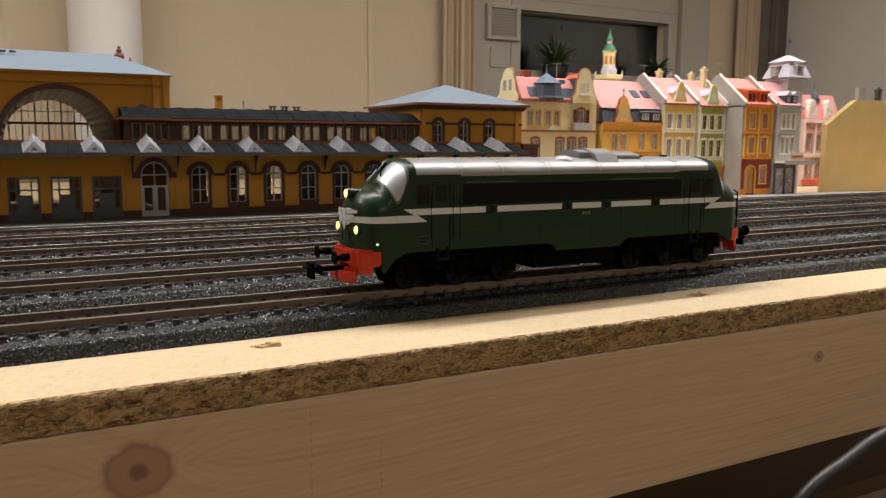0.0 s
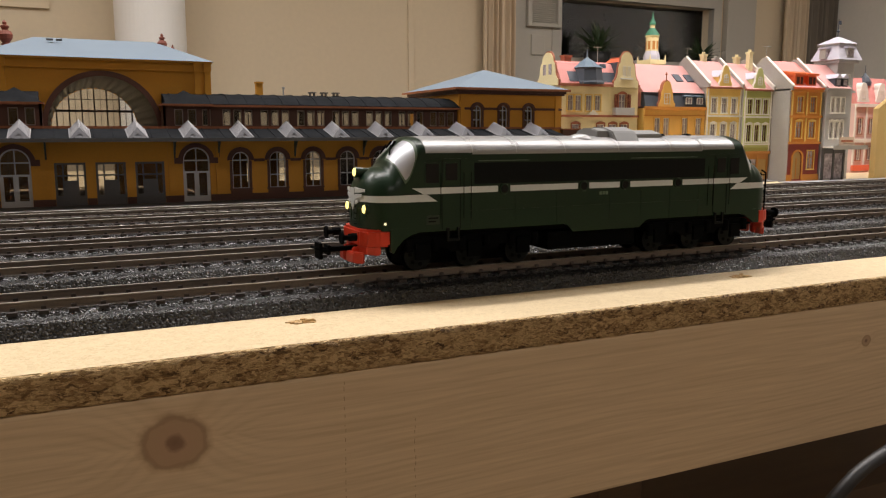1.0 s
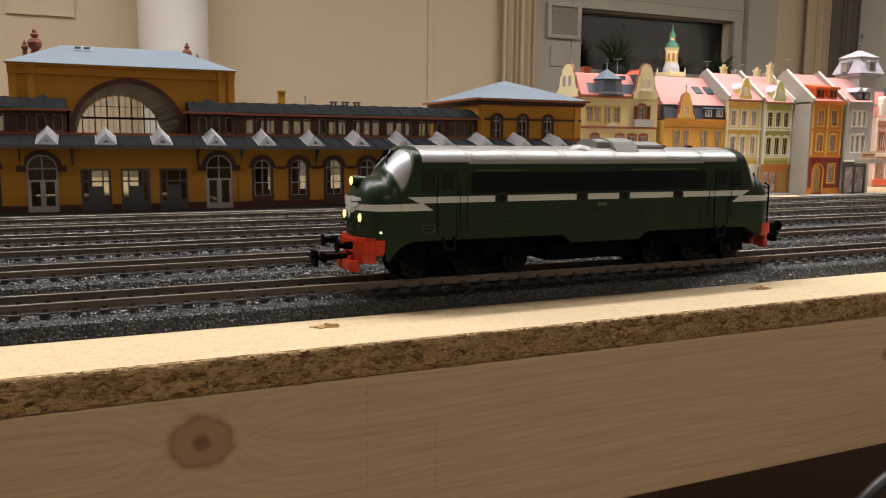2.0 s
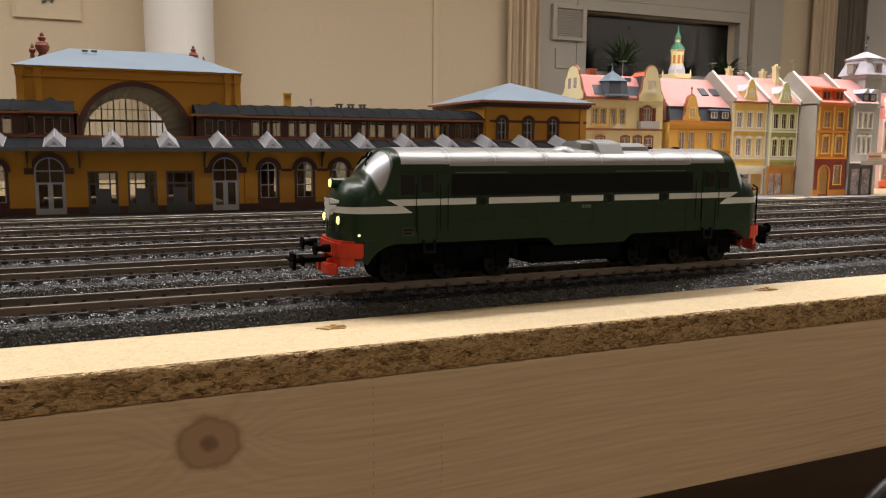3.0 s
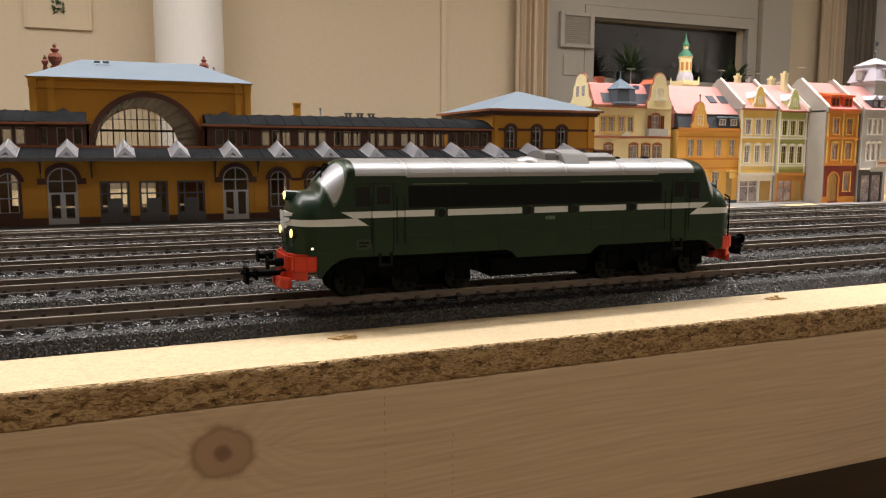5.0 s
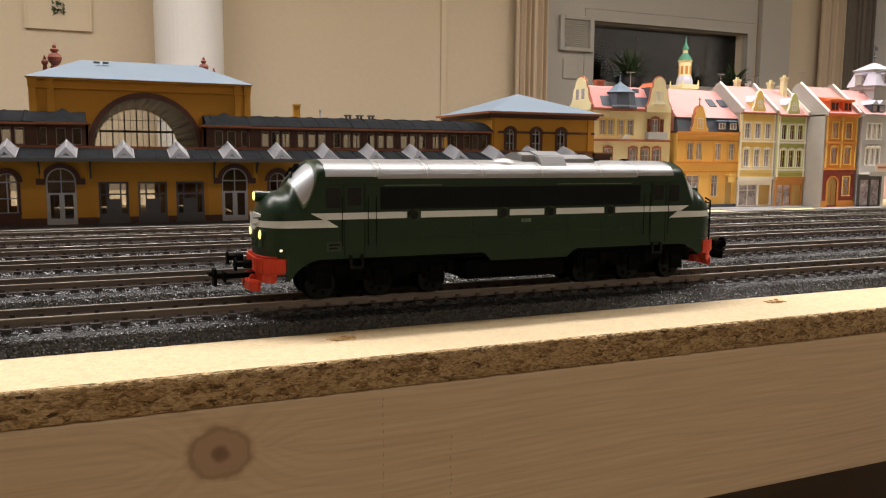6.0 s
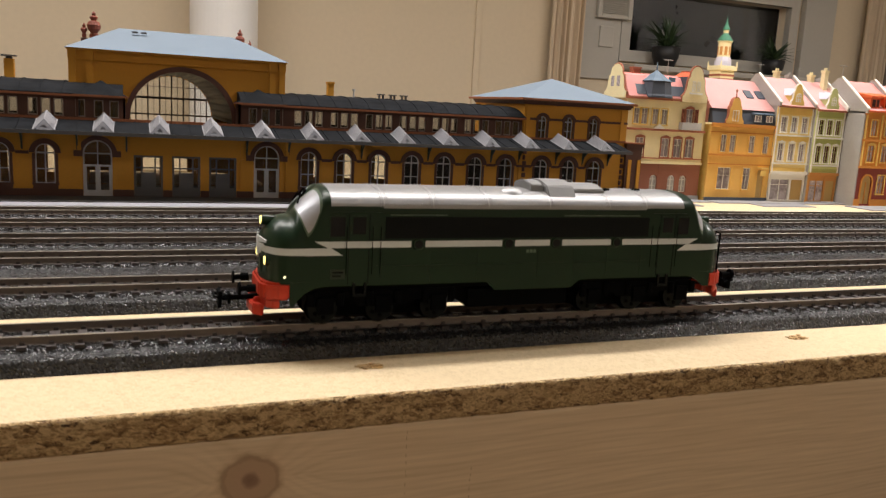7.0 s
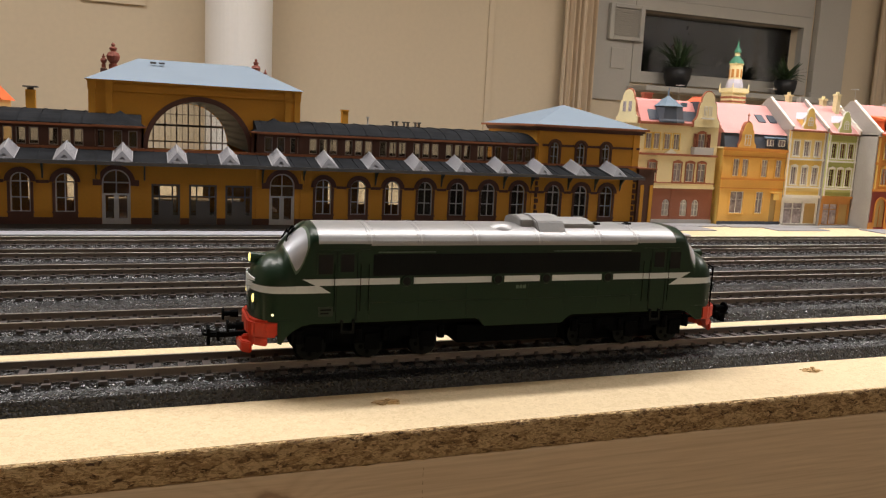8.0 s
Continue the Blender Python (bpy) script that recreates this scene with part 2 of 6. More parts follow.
def thing(name, label, category, at=(0, 0, 0), group="", kind=""):
    e = new(name)
    e.location = [c * 0.001 for c in at]
    e.empty_display_size = 0.01
    return tagged(e, label, category, group, kind)


def box(bm, x0, x1, y0, y1, z0, z1):
    v = [bm.verts.new((x, y, z)) for z in (z0, z1) for y in (y0, y1) for x in (x0, x1)]
    for a in ((0, 2, 3, 1), (4, 5, 7, 6), (0, 1, 5, 4), (2, 6, 7, 3), (0, 4, 6, 2), (1, 3, 7, 5)):
        bm.faces.new([v[i] for i in a])


def boxes(*dims):
    bm = bmesh.new()
    for d in dims:
        box(bm, *d)
    return bm


def bevelled(x0, x1, y0, y1, z0, z1, r, seg=2):
    bm = boxes((x0, x1, y0, y1, z0, z1))
    bmesh.ops.bevel(bm, geom=list(bm.edges), offset=r, segments=seg, affect="EDGES", profile=0.6)
    return bm


def prism(bm, pts, axis, a, b):
    """A polygon drawn in the two other axes, pushed from a to b along axis."""
    def place(u, v, w):
        return {"x": (w, u, v), "y": (u, w, v), "z": (u, v, w)}[axis]
    lo = [bm.verts.new(place(u, v, a)) for u, v in pts]
    hi = [bm.verts.new(place(u, v, b)) for u, v in pts]
    faces = [bm.faces.new(lo), bm.faces.new(hi[::-1])]
    for i in range(len(pts)):
        j = (i + 1) % len(pts)
        faces.append(bm.faces.new((lo[i], hi[i], hi[j], lo[j])))
    bmesh.ops.recalc_face_normals(bm, faces=faces)


def rod(bm, a, b, r0, r1=None, seg=8):
    """A round bar from a to b."""
    r1 = r0 if r1 is None else r1
    a, b = Vector(a), Vector(b)
    q = (b - a).to_track_quat("Z", "Y")
    rings = [[bm.verts.new(p + q @ Vector((r * math.cos(k * 2 * math.pi / seg), r * math.sin(k * 2 * math.pi / seg), 0))) for k in range(seg)]
             for p, r in ((a, r0), (b, r1))]
    for k in range(seg):
        j = (k + 1) % seg
        bm.faces.new((rings[0][k], rings[0][j], rings[1][j], rings[1][k]))
    bm.faces.new(rings[0][::-1])
    bm.faces.new(rings[1])


def lathe(bm, profile, at=(0, 0, 0), seg=12):
    """A turned shape: (radius, height) rows about a standing axis."""
    rings = []
    for r, z in profile:
        rings.append([bm.verts.new((at[0] + r * math.cos(k * 2 * math.pi / seg), at[1] + r * math.sin(k * 2 * math.pi / seg), at[2] + z)) for k in range(seg)])
    for lo, hi in zip(rings, rings[1:]):
        for k in range(seg):
            j = (k + 1) % seg
            bm.faces.new((lo[k], lo[j], hi[j], hi[k]))
    bm.faces.new(rings[0][::-1])
    bm.faces.new(rings[-1])


# ---- the layout board ----
def chipboard():
    board = thing("layout_board", "raw chipboard panel carrying the model railway", "board", kind="structure")
    part("board_top", boxes((-700, 2200, 1.2, 1250, -10.6, 0)), "chip_top", board)
    bm = bmesh.new()
    nx, rows = 1450, (0.0, -0.5, -2.8, -5.4, -8.0, -10.3, -10.8)
    grid = []
    for j, z in enumerate(rows):
        line = []
        for i in range(nx + 1):
            x = -700 + 2 * i
            d = noise.fractal(Vector((x * 0.22, z * 0.6, 3.1)), 0.9, 2.0, 4)
            y = (0.2 + 1.3 * max(0, d)) if j == 0 else 0.55 * d
            line.append(bm.verts.new((x, y if 0 < j < 6 else y + 0.3, z + (-0.9 * max(0, d) if j == 0 else 0.25 * d))))
        grid.append(line)
    for a, b in zip(grid, grid[1:]):
        for i in range(nx):
            bm.faces.new((a[i], b[i], b[i + 1], a[i + 1]))
    back0 = [bm.verts.new((v.co.x, 1.9, -0.03)) for v in grid[0]]
    back1 = [bm.verts.new((v.co.x, 1.4, -10.8)) for v in grid[-1]]
    for i in range(nx):
        bm.faces.new((back0[i], grid[0][i], grid[0][i + 1], back0[i + 1]))
        bm.faces.new((grid[-1][i], back1[i], back1[i + 1], grid[-1][i + 1]))
    part("board_edge", bm, "chip_edge", board, "sawn chipboard edge with coarse brown chips", smooth=True)
    rng = random.Random(5)
    for x, y in ((-61.6, 27.7), (140.1, 27.7)):
        bm = bmesh.new()
        pts = []
        for k in range(22):
            a = k * 2 * math.pi / 22
            r = 1 + 0.35 * rng.uniform(-1, 1)
            pts.append((4.6 * r * math.cos(a), 2.6 * r * math.sin(a)))
        prism(bm, pts, "z", -0.3, 0.35)
        for k in range(9):
            a, rr = rng.uniform(0, 6.28), rng.uniform(1.5, 4.5)
            box(bm, rr * math.cos(a) - 0.7, rr * math.cos(a) + 0.8, rr * 0.6 * math.sin(a) - 0.5, rr * 0.6 * math.sin(a) + 0.4, 0.2, rng.uniform(0.5, 1.1))
        rod(bm, (0.3, 0, 0.2), (0.3, 0, 0.5), 1.7, 1.3, 10)
        part("screw_hole", bm, "hole", board, "torn screw hole in the chipboard", at=(x, y, 0))
    beam = part("edge_beam", bevelled(-700, 2200, 0.4, 45, -71.6, -10.9, 1.2), "pine", None)
    rng = random.Random(9)
    for x, z0, z1 in ((-55.6, -14.0, -62.0), (-31.3, -30.0, -60.0)):
        bm = bmesh.new()
        z = z0
        while z > z1:
            h = rng.uniform(0.5, 1.6)
            d = rng.uniform(-0.2, 0.2)
            box(bm, x + d - 0.12, x + d + 0.12, 0.37, 0.6, z - h, z)
            z -= h + rng.uniform(0.4, 3.0)
        part("saw_mark", bm, "pine_mark", beam, "faint dotted saw mark")
    tagged(beam, "planed pine beam with brown knots under the board", "beam", kind="structure")


chipboard()


def mats():
    for name, y0, y1, x0, x1, top in (("track_mat", 39.3, 87.0, -690, 2000, 5.4), ("track_mat", 114.8, 398, -690, 2000, 5.4), ("track_mat", 398.2, 457, -690, 394, 1.2)):
        bm = bmesh.new()
        prism(bm, [(y0, 0.05), (y0 + 2.4, top * 0.87), (y0 + 3.6, top), (y1 - 3.6, top), (y1 - 2.4, top * 0.87), (y1, 0.05)], "x", x0, x1)
        o = part(name, bm, "foam", None)
        tagged(o, "black grainy foam track bed on the chipboard", "track bed", group="track beds", kind="structure")


mats()


def track(y):
    t = thing("railway_track", "brown plastic ties with dull metal rails on black foam", "track", (0, y, 5.4), group="parallel tracks")
    prof = [(-0.9, 1.9), (0.9, 1.9), (0.5, 2.4), (0.45, 3.9), (0.6, 4.1), (0.6, 4.5), (-0.6, 4.5), (-0.6, 4.1), (-0.45, 3.9), (-0.5, 2.4)]
    for s in (-8.6, 8.6):
        bm = bmesh.new()
        prism(bm, [(u + s, v) for u, v in prof], "x", -600, 1900)
        r = part("rail", bm, "rail", t)
        part("rail_head", bevelled(-600, 1900, s - 0.55, s + 0.55, 4.5, 4.75, 0.1, 1), "rail_top", r)
    bm = bmesh.new()
    prism(bm, [(-13.6, -0.3), (-12.2, 1.25), (12.2, 1.25), (13.6, -0.3)], "x", -600, 1900)
    part("track_bedding", bm, "foam", t, "black foam packed between the ties")
    bm = bmesh.new()
    prism(bm, [(-1.7, 0), (1.7, 0), (1.5, 1.95), (-1.5, 1.95)], "y", -12.6, 12.6)
    for s in (-8.6, 8.6):
        box(bm, -0.8, 0.8, s - 1.5, s + 1.5, 1.9, 3.0)
    xs = [-330 + 9.0 * k for k in range(int(1500 / 9))]
    first = part("tie", bm, "tie", t, at=(xs[0], 0, 0))
    for x in xs[1:]:
        again("tie", first, t, (x, 0, 0))


TRACKS = (62.2, 138.0, 203.0, 261.5, 321.0, 378.0)
for ty in TRACKS:
    track(ty)


# ---- the room ----
def room():
    X0, X1, Y0, Y1, Z0, Z1 = -2500, 3290, -2300, 2600, -950, 1500

    def slab(name, dims, mat, label, cat):
        o = part(name, boxes(dims), mat, None)
        return tagged(o, label, cat, kind="structure")
    slab("floor", (X0, X1, Y0, Y1, Z0 - 60, Z0), "room_floor", "brown floor of the hobby room", "floor")
    slab("ceiling", (X0, X1, Y0, Y1, Z1, Z1 + 60), "ceiling", "white painted ceiling", "ceiling")
    slab("wall_west", (X0 - 80, X0, Y0, Y1, Z0, Z1), "wall", "beige painted wall", "wall")
    slab("wall_south", (X0, X1, Y0 - 80, Y0, Z0, Z1), "wall", "beige painted wall", "wall")
    slab("wall_east", (X1, X1 + 80, Y0, Y1, Z0, Z1), "wall_white", "off-white panelled side wall", "wall")
    # window wall: solid round an opening
    wx0, wx1, wz0, wz1 = 1735, 2550, 372, 615
    bm = boxes((X0, wx0, Y1, Y1 + 120, Z0, Z1), (wx1, X1, Y1, Y1 + 120, Z0, Z1), (wx0, wx1, Y1, Y1 + 120, Z0, wz0), (wx0, wx1, Y1, Y1 + 120, wz1, Z1))
    tagged(part("wall_north", bm, "wall", None), "beige painted wall with a window", "wall", kind="structure")
    win = thing("window_1", "wide window in a pale wooden frame, black night outside", "window", ((wx0 + wx1) / 2, Y1, wz0), kind="structure")
    hw, hh = (wx1 - wx0) / 2, wz1 - wz0
    part("window_frame", boxes((-hw - 45, -hw, -14, 20, -45, hh + 45), (hw, hw + 45, -14, 20, -45, hh + 45), (-hw, hw, -14, 20, hh, hh + 45), (-hw, hw, -14, 20, -45, 0)), "frame_white", win)
    part("window_sill", bevelled(-hw - 60, hw + 60, -150, -14, -84, -62, 5), "frame_white", win)
    p = part("pane", boxes((-hw, hw, 60, 64, 0, hh)), glass("window_glass", clear=0.9), win)
    p.visible_shadow = False
    o = part("backdrop", boxes((wx0 - 600, wx1 + 900, Y1 + 700, Y1 + 710, -300, 1400)), "night", None)
    tagged(o, "black night outside the window", "backdrop", kind="structure")
    # pale panels round the window, with the vent
    pan = part("window_panel", boxes((1515, 1688, Y1 - 12, Y1 - 2, 250, Z1 - 2), (1688, 2597, Y1 - 12, Y1 - 2, 662, Z1 - 2)), "frame_white", None)
    jamb = part("window_panel", bevelled(2612, 2784, Y1 - 34, Y1 - 2, 250, Z1 - 2, 3), "frame_white", None)
    tagged(jamb, "broad pale board beside the window", "trim", kind="structure")
    tagged(pan, "pale wooden lining boards round the window", "trim", kind="structure")
    vent = thing("wall_vent", "square white air vent with fine slats", "vent", (1643, Y1 - 12, 555), kind="structure")
    for a, b, c, d in ((-79, -60, -70, 70), (60, 79, -70, 70), (-60, 60, 54, 70), (-60, 60, -70, -54)):
        part("vent_frame", bevelled(a, b, -22, 0, c, d, 2, 1), "frame_white", vent)
    part("vent_backing", boxes((-60, 60, -4, 0, -54, 54)), "frame_white", vent)
    first = part("slat", boxes((-60, 60, -12, -4, -1.5, 2.5)), "frame_white", vent, at=(0, 0, -48))
    for k in range(1, 13):
        again("slat", first, vent, (0, 0, -48 + 8 * k))
    box_ = part("socket_plate", bevelled(-32, 32, -8, 0, -40, 40, 3), "frame_white", None, at=(1620, Y1 - 12, 415))
    tagged(box_, "small white switch plate on the panel", "switch plate")
    col = bmesh.new()
    rod(col, (131, 2480, Z0), (131, 2480, Z1), 106, None, 48)
    tagged(part("pillar", col, "column", None, smooth=False), "round white painted pillar", "pillar", kind="structure")
    tagged(part("wall_strip", bevelled(1056, 1080, Y1 - 8, Y1 - 1, Z0, Z1, 2), "wall", None), "narrow cover strip on the beige wall", "trim", kind="structure")
    for x, w, drape in ((1421, 70, "curtain"), (3022, 70, "curtain"), (3196, 92, "drape")):
        bm = bmesh.new()
        n = 60
        a = [bm.verts.new((-w + 2 * w * i / n, -28 - 15 * math.sin(i * 0.55) - 6 * math.sin(i * 1.3 + 0.7), -500)) for i in range(n + 1)]
        b = [bm.verts.new((v.co.x * 0.96, v.co.y, 900)) for v in a]
        c = [bm.verts.new((v.co.x, v.co.y + 4, -500)) for v in a]
        d = [bm.verts.new((v.co.x, v.co.y + 4, 900)) for v in b]
        for i in range(n):
            bm.faces.new((a[i], a[i + 1], b[i + 1], b[i]))
            bm.faces.new((c[i + 1], c[i], d[i], d[i + 1]))
        o = part("curtain", bm, drape, None, at=(x, Y1 - 20, 0), smooth=True)
        tagged(o, "drawn-back tan curtain hanging beside the window" if drape == "curtain" else "dark taupe curtain hanging in the room corner", "curtain", group="window curtains")
    o = part("wall_seam", boxes((X1 - 6, X1 - 1, 1600, 1612, Z0, Z1)), "wall", None)
    tagged(o, "joint strip between pale wall panels", "trim", kind="structure")
    # framed plate on the wall
    pf = thing("wall_picture", "pale framed plate with a small dark wreath", "picture", (-250, Y1, 545))
    part("picture_board", bevelled(-92, 92, -10, -1, -95, 120, 3), "wall", pf)
    part("picture_frame", boxes((-96, -88, -14, -1, -99, 124), (88, 96, -14, -1, -99, 124), (-88, 88, -14, -1, -99, -91), (-88, 88, -14, -1, 116, 124)), "wall", pf)
    bm = bmesh.new()
    rng = random.Random(3)
    for k in range(40):
        a = rng.uniform(0, 6.28)
        r = 15 + rng.uniform(-6, 6)
        p = Vector((r * math.cos(a), -13, r * math.sin(a) - 30))
        rod(bm, p, p + Vector((rng.uniform(-12, 12), -4, rng.uniform(-12, 12))), 2.5, 0.6, 4)
    part("wreath", bm, "leaf", pf, at=(0, 0, 0))
    # pot plants on the sill
    for x, s, sd in ((1868, 1.0, 11), (2425, 0.85, 12)):
        pl = thing("pot_plant", "leafy green plant in a black pot on the window sill", "plant", (x, Y1 - 75, wz0 - 62), group="sill plants")
        bm = bmesh.new()
        lathe(bm, [(38 * s, 0), (52 * s, 40 * s), (56 * s, 78 * s), (52 * s, 80 * s), (48 * s, 70 * s)], seg=20)
        part("pot", bm, "black", pl, smooth=True)
        bm = bmesh.new()
        rng = random.Random(sd)
        for k in range(70):
            a, up = rng.uniform(0, 6.28), rng.uniform(0.2, 1.0)
            length = rng.uniform(70, 150) * s
            d = Vector((math.cos(a) * (1.1 - up * 0.5), math.sin(a) * (1.1 - up * 0.5) * 0.5, up)).normalized()
            base = Vector((rng.uniform(-15, 15), rng.uniform(-10, 10), 75 * s))
            tip = base + d * length + Vector((0, 0, -length * 0.25 * (1 - up)))
            mid = (base + tip) / 2 + Vector((0, 0, length * 0.12))
            side = d.cross(Vector((0, 0, 1))).normalized() * (7 * s)
            v = [bm.verts.new(p) for p in (base, mid - side, tip, mid + side)]
            w = [bm.verts.new(p + Vector((0, 0, 0.8))) for p in (base, mid - side, tip, mid + side)]
            bm.faces.new(v)
            bm.faces.new(w[::-1])
            for i in range(4):
                bm.faces.new((v[i], v[(i + 1) % 4], w[(i + 1) % 4], w[i]))
        part("foliage", bm, "leaf", pl)
    # assumed ceiling lamps out of view; the one at y -1600 houses the fill
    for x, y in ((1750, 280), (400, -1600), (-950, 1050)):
        lp = thing("assumed_ceiling_lamp", "long white fluorescent ceiling lamp, assumed out of view", "lamp", (x, y, 1500), group="ceiling lamps")
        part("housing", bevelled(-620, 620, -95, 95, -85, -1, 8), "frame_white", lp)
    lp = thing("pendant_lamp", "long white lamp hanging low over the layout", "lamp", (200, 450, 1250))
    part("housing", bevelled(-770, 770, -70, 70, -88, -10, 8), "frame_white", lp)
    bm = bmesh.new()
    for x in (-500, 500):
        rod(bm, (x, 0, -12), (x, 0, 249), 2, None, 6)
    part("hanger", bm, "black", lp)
    # under the board
    leg = part("trestle_leg", bevelled(330, 385, 380, 430, Z0, -12, 2), "dark_wood", None)
    tagged(leg, "dark wooden leg under the layout board", "leg", kind="structure")
    sh = thing("storage_shelf", "dark wooden shelf under the layout board", "shelf", (700, 620, -950))
    part("shelf_panel", bevelled(-330, 330, -10, 10, 0, 560, 2), "dark_wood", sh)
    part("shelf_board", bevelled(-330, 330, -240, -10, 300, 322, 2), "dark_wood", sh)
    part("shelf_board", bevelled(-330, 330, -240, -10, 560, 582, 2), "dark_wood", sh)
    for k in range(5):
        part("slat", bevelled(-330, -60, -262, -250, 380 + 34 * k, 394 + 34 * k, 2), "dark_wood", sh)
    cu = bpy.data.curves.new("power_cable", "CURVE")
    cu.dimensions, cu.bevel_depth, cu.bevel_resolution = "3D", 0.0028, 4
    sp = cu.splines.new("BEZIER")
    pts = CABLE
    sp.bezier_points.add(len(pts) - 1)
    for bp, p in zip(sp.bezier_points, pts):
        bp.co = p
        bp.handle_left_type = bp.handle_right_type = "AUTO"
    o = new("power_cable", cu)
    cu.materials.append(M["cable"])
    tagged(o, "shiny black power cable hanging beside the board", "cable")


CABLE = ((0.10, 0.0, -0.30), (0.125, -0.022, -0.11), (0.144, -0.03, -0.0754), (0.1718, -0.03, -0.0644), (0.1972, -0.03, -0.0571), (0.25, -0.035, -0.052), (0.33, -0.05, -0.08), (0.40, -0.05, -0.20))
room()


# ---- the diesel locomotive (millimetres; x = 0 at the tip of the front flash) ----
M.update({
    "loco_green": material("loco_green", (0.0074, 0.0255, 0.0113), 0.32, vary=0.10, big=40, fine=900, bump=0.05, coat=0.06, spec=0.28),
    "loco_dark": material("loco_dark", (0.0034, 0.0048, 0.0050), 0.6, vary=0.2, big=60, fine=700, spec=0.15),
    "loco_black": material("loco_black", (0.0020, 0.0023, 0.0027), 0.8, vary=0.3, big=90, fine=900, spec=0.04),
    "loco_silver": material("loco_silver", (0.35, 0.35, 0.355), 0.41, 0.62, vary=0.07, big=30, fine=900, bump=0.06),
    "loco_seam": material("loco_seam", (0.46, 0.46, 0.46), 0.5, 0.2, vary=0.1, big=60, fine=900),
    "loco_grey": material("loco_grey", (0.25, 0.25, 0.25), 0.5, 0.2, vary=0.08, big=50, fine=900),
    "loco_panel": material("loco_panel", (0.011, 0.022, 0.012), 0.5, vary=0.1, big=60, fine=900),
    "loco_white": material("loco_white", (0.62, 0.655, 0.67), 0.45, vary=0.05, big=60, fine=900),
    "loco_red": material("loco_red", (0.52, 0.030, 0.006), 0.42, vary=0.08, big=60, fine=900),
    "loco_rim": material("loco_rim", (0.10, 0.15, 0.10), 0.35, vary=0.08, big=50, fine=900),
    "lens": glow("lens", (1.0, 0.80, 0.24), 1.9),
    "lens_small": glow("lens_small", (1.0, 0.85, 0.5), 1.2),
    # pale base stands in for part of the lamp reflection on the windscreens
    "cab_glass": material("cab_glass", (0.50, 0.52, 0.57), 0.34, 0.48, vary=0.05, big=80, fine=600, bump=0.03, spec=0.9),
    "side_glass": material("side_glass", (0.010, 0.010, 0.011), 0.2, vary=0.3, big=60, fine=600, bump=0, spec=0.2),
    "steel": material("steel", (0.18, 0.17, 0.16), 0.35, 0.8, vary=0.2, big=100, fine=900),
})
MID, HALF_W, ZB, ZS, ZT = 84.5, 16.6, 26.2, 56.6, 62.7
RAIL = 10.2
NOSE = 10.8


def section(x):
    """Half width, shoulder height and top height of the hull at x (front half; the rear mirrors it)."""
    if x > MID:
        x = 2 * MID - x
    if x >= 2.2:
        return HALF_W, ZS, ZT
    if x >= -8.7:
        u = (x + 8.7) / 10.9
        lift = min(1.0, max(0.0, (x + 5.2) / 7.4))
        return HALF_W - 0.4 * (1 - u), 40 + (ZS - 40) * lift ** 1.15, 51.2 + (ZT - 51.2) * u ** 0.72
    u = min(1.0, (-8.7 - x) / NOSE)
    w = (HALF_W - 0.4) * (1 - u ** 2.4) ** (1 / 2.4)
    return w, 40 - 5 * u, 39.5 + 11.7 * (1 - u ** 2.5) ** 0.55


def outline(x, grow=0.0, n=12):
    """Half outline from the shoulder to the crown."""
    w, zs, zt = section(x)
    out = []
    for k in range(n + 1):
        a = k / n * math.pi / 2
        out.append(((w + grow) * math.cos(a) ** 0.85, zs + (zt - zs + grow) * math.sin(a) ** 0.95))
    return out


def hull_width(x, z):
    w, zs, zt = section(x)
    if z <= zs:
        return w
    q = min(1.0, (z - zs) / max(0.01, zt - zs))
    return w * max(0.0, 1 - q ** 2.1) ** 0.45


def hull():
    bm = bmesh.new()
    xs = [-8.7 - NOSE + NOSE * (1 - math.cos(k / 16 * math.pi / 2)) for k in range(17)]
    xs += [-8, -7, -6, -5.2, -4.4, -3.6, -2.8, -2, -1.2, -0.4, 0.4, 1.2, 2.2]
    xs += [15, 30, 45, 62, MID]
    xs = xs + [2 * MID - x for x in xs[-2::-1]]
    rings = []
    for x in xs:
        half = [(section(x)[0], ZB if x > -4 and x < 2 * MID + 4 else ZB + 1.0), (section(x)[0], 30), (section(x)[0], 36)] + outline(x)
        ring = [bm.verts.new((x, -max(y, 0.02), z)) for y, z in half]
        ring += [bm.verts.new((x, max(y, 0.02), z)) for y, z in half[-2::-1]]
        rings.append(ring)
    for a, b in zip(rings, rings[1:]):
        for i in range(len(a) - 1):
            bm.faces.new((a[i], b[i], b[i + 1], a[i + 1]))
        bm.faces.new([bm.verts.new(v.co) for v in (a[-1], b[-1], b[0], a[0])])
    bm.faces.new(rings[0])
    bm.faces.new(rings[-1][::-1])
    bmesh.ops.recalc_face_normals(bm, faces=bm.faces)
    return bm


def side_plate(x0, x1, z0, z1, out=0.25, near=True):
    s = -1 if near else 1
    y = s * HALF_W
    return (x0, x1, min(y, y + s * out), max(y, y + s * out), z0, z1)


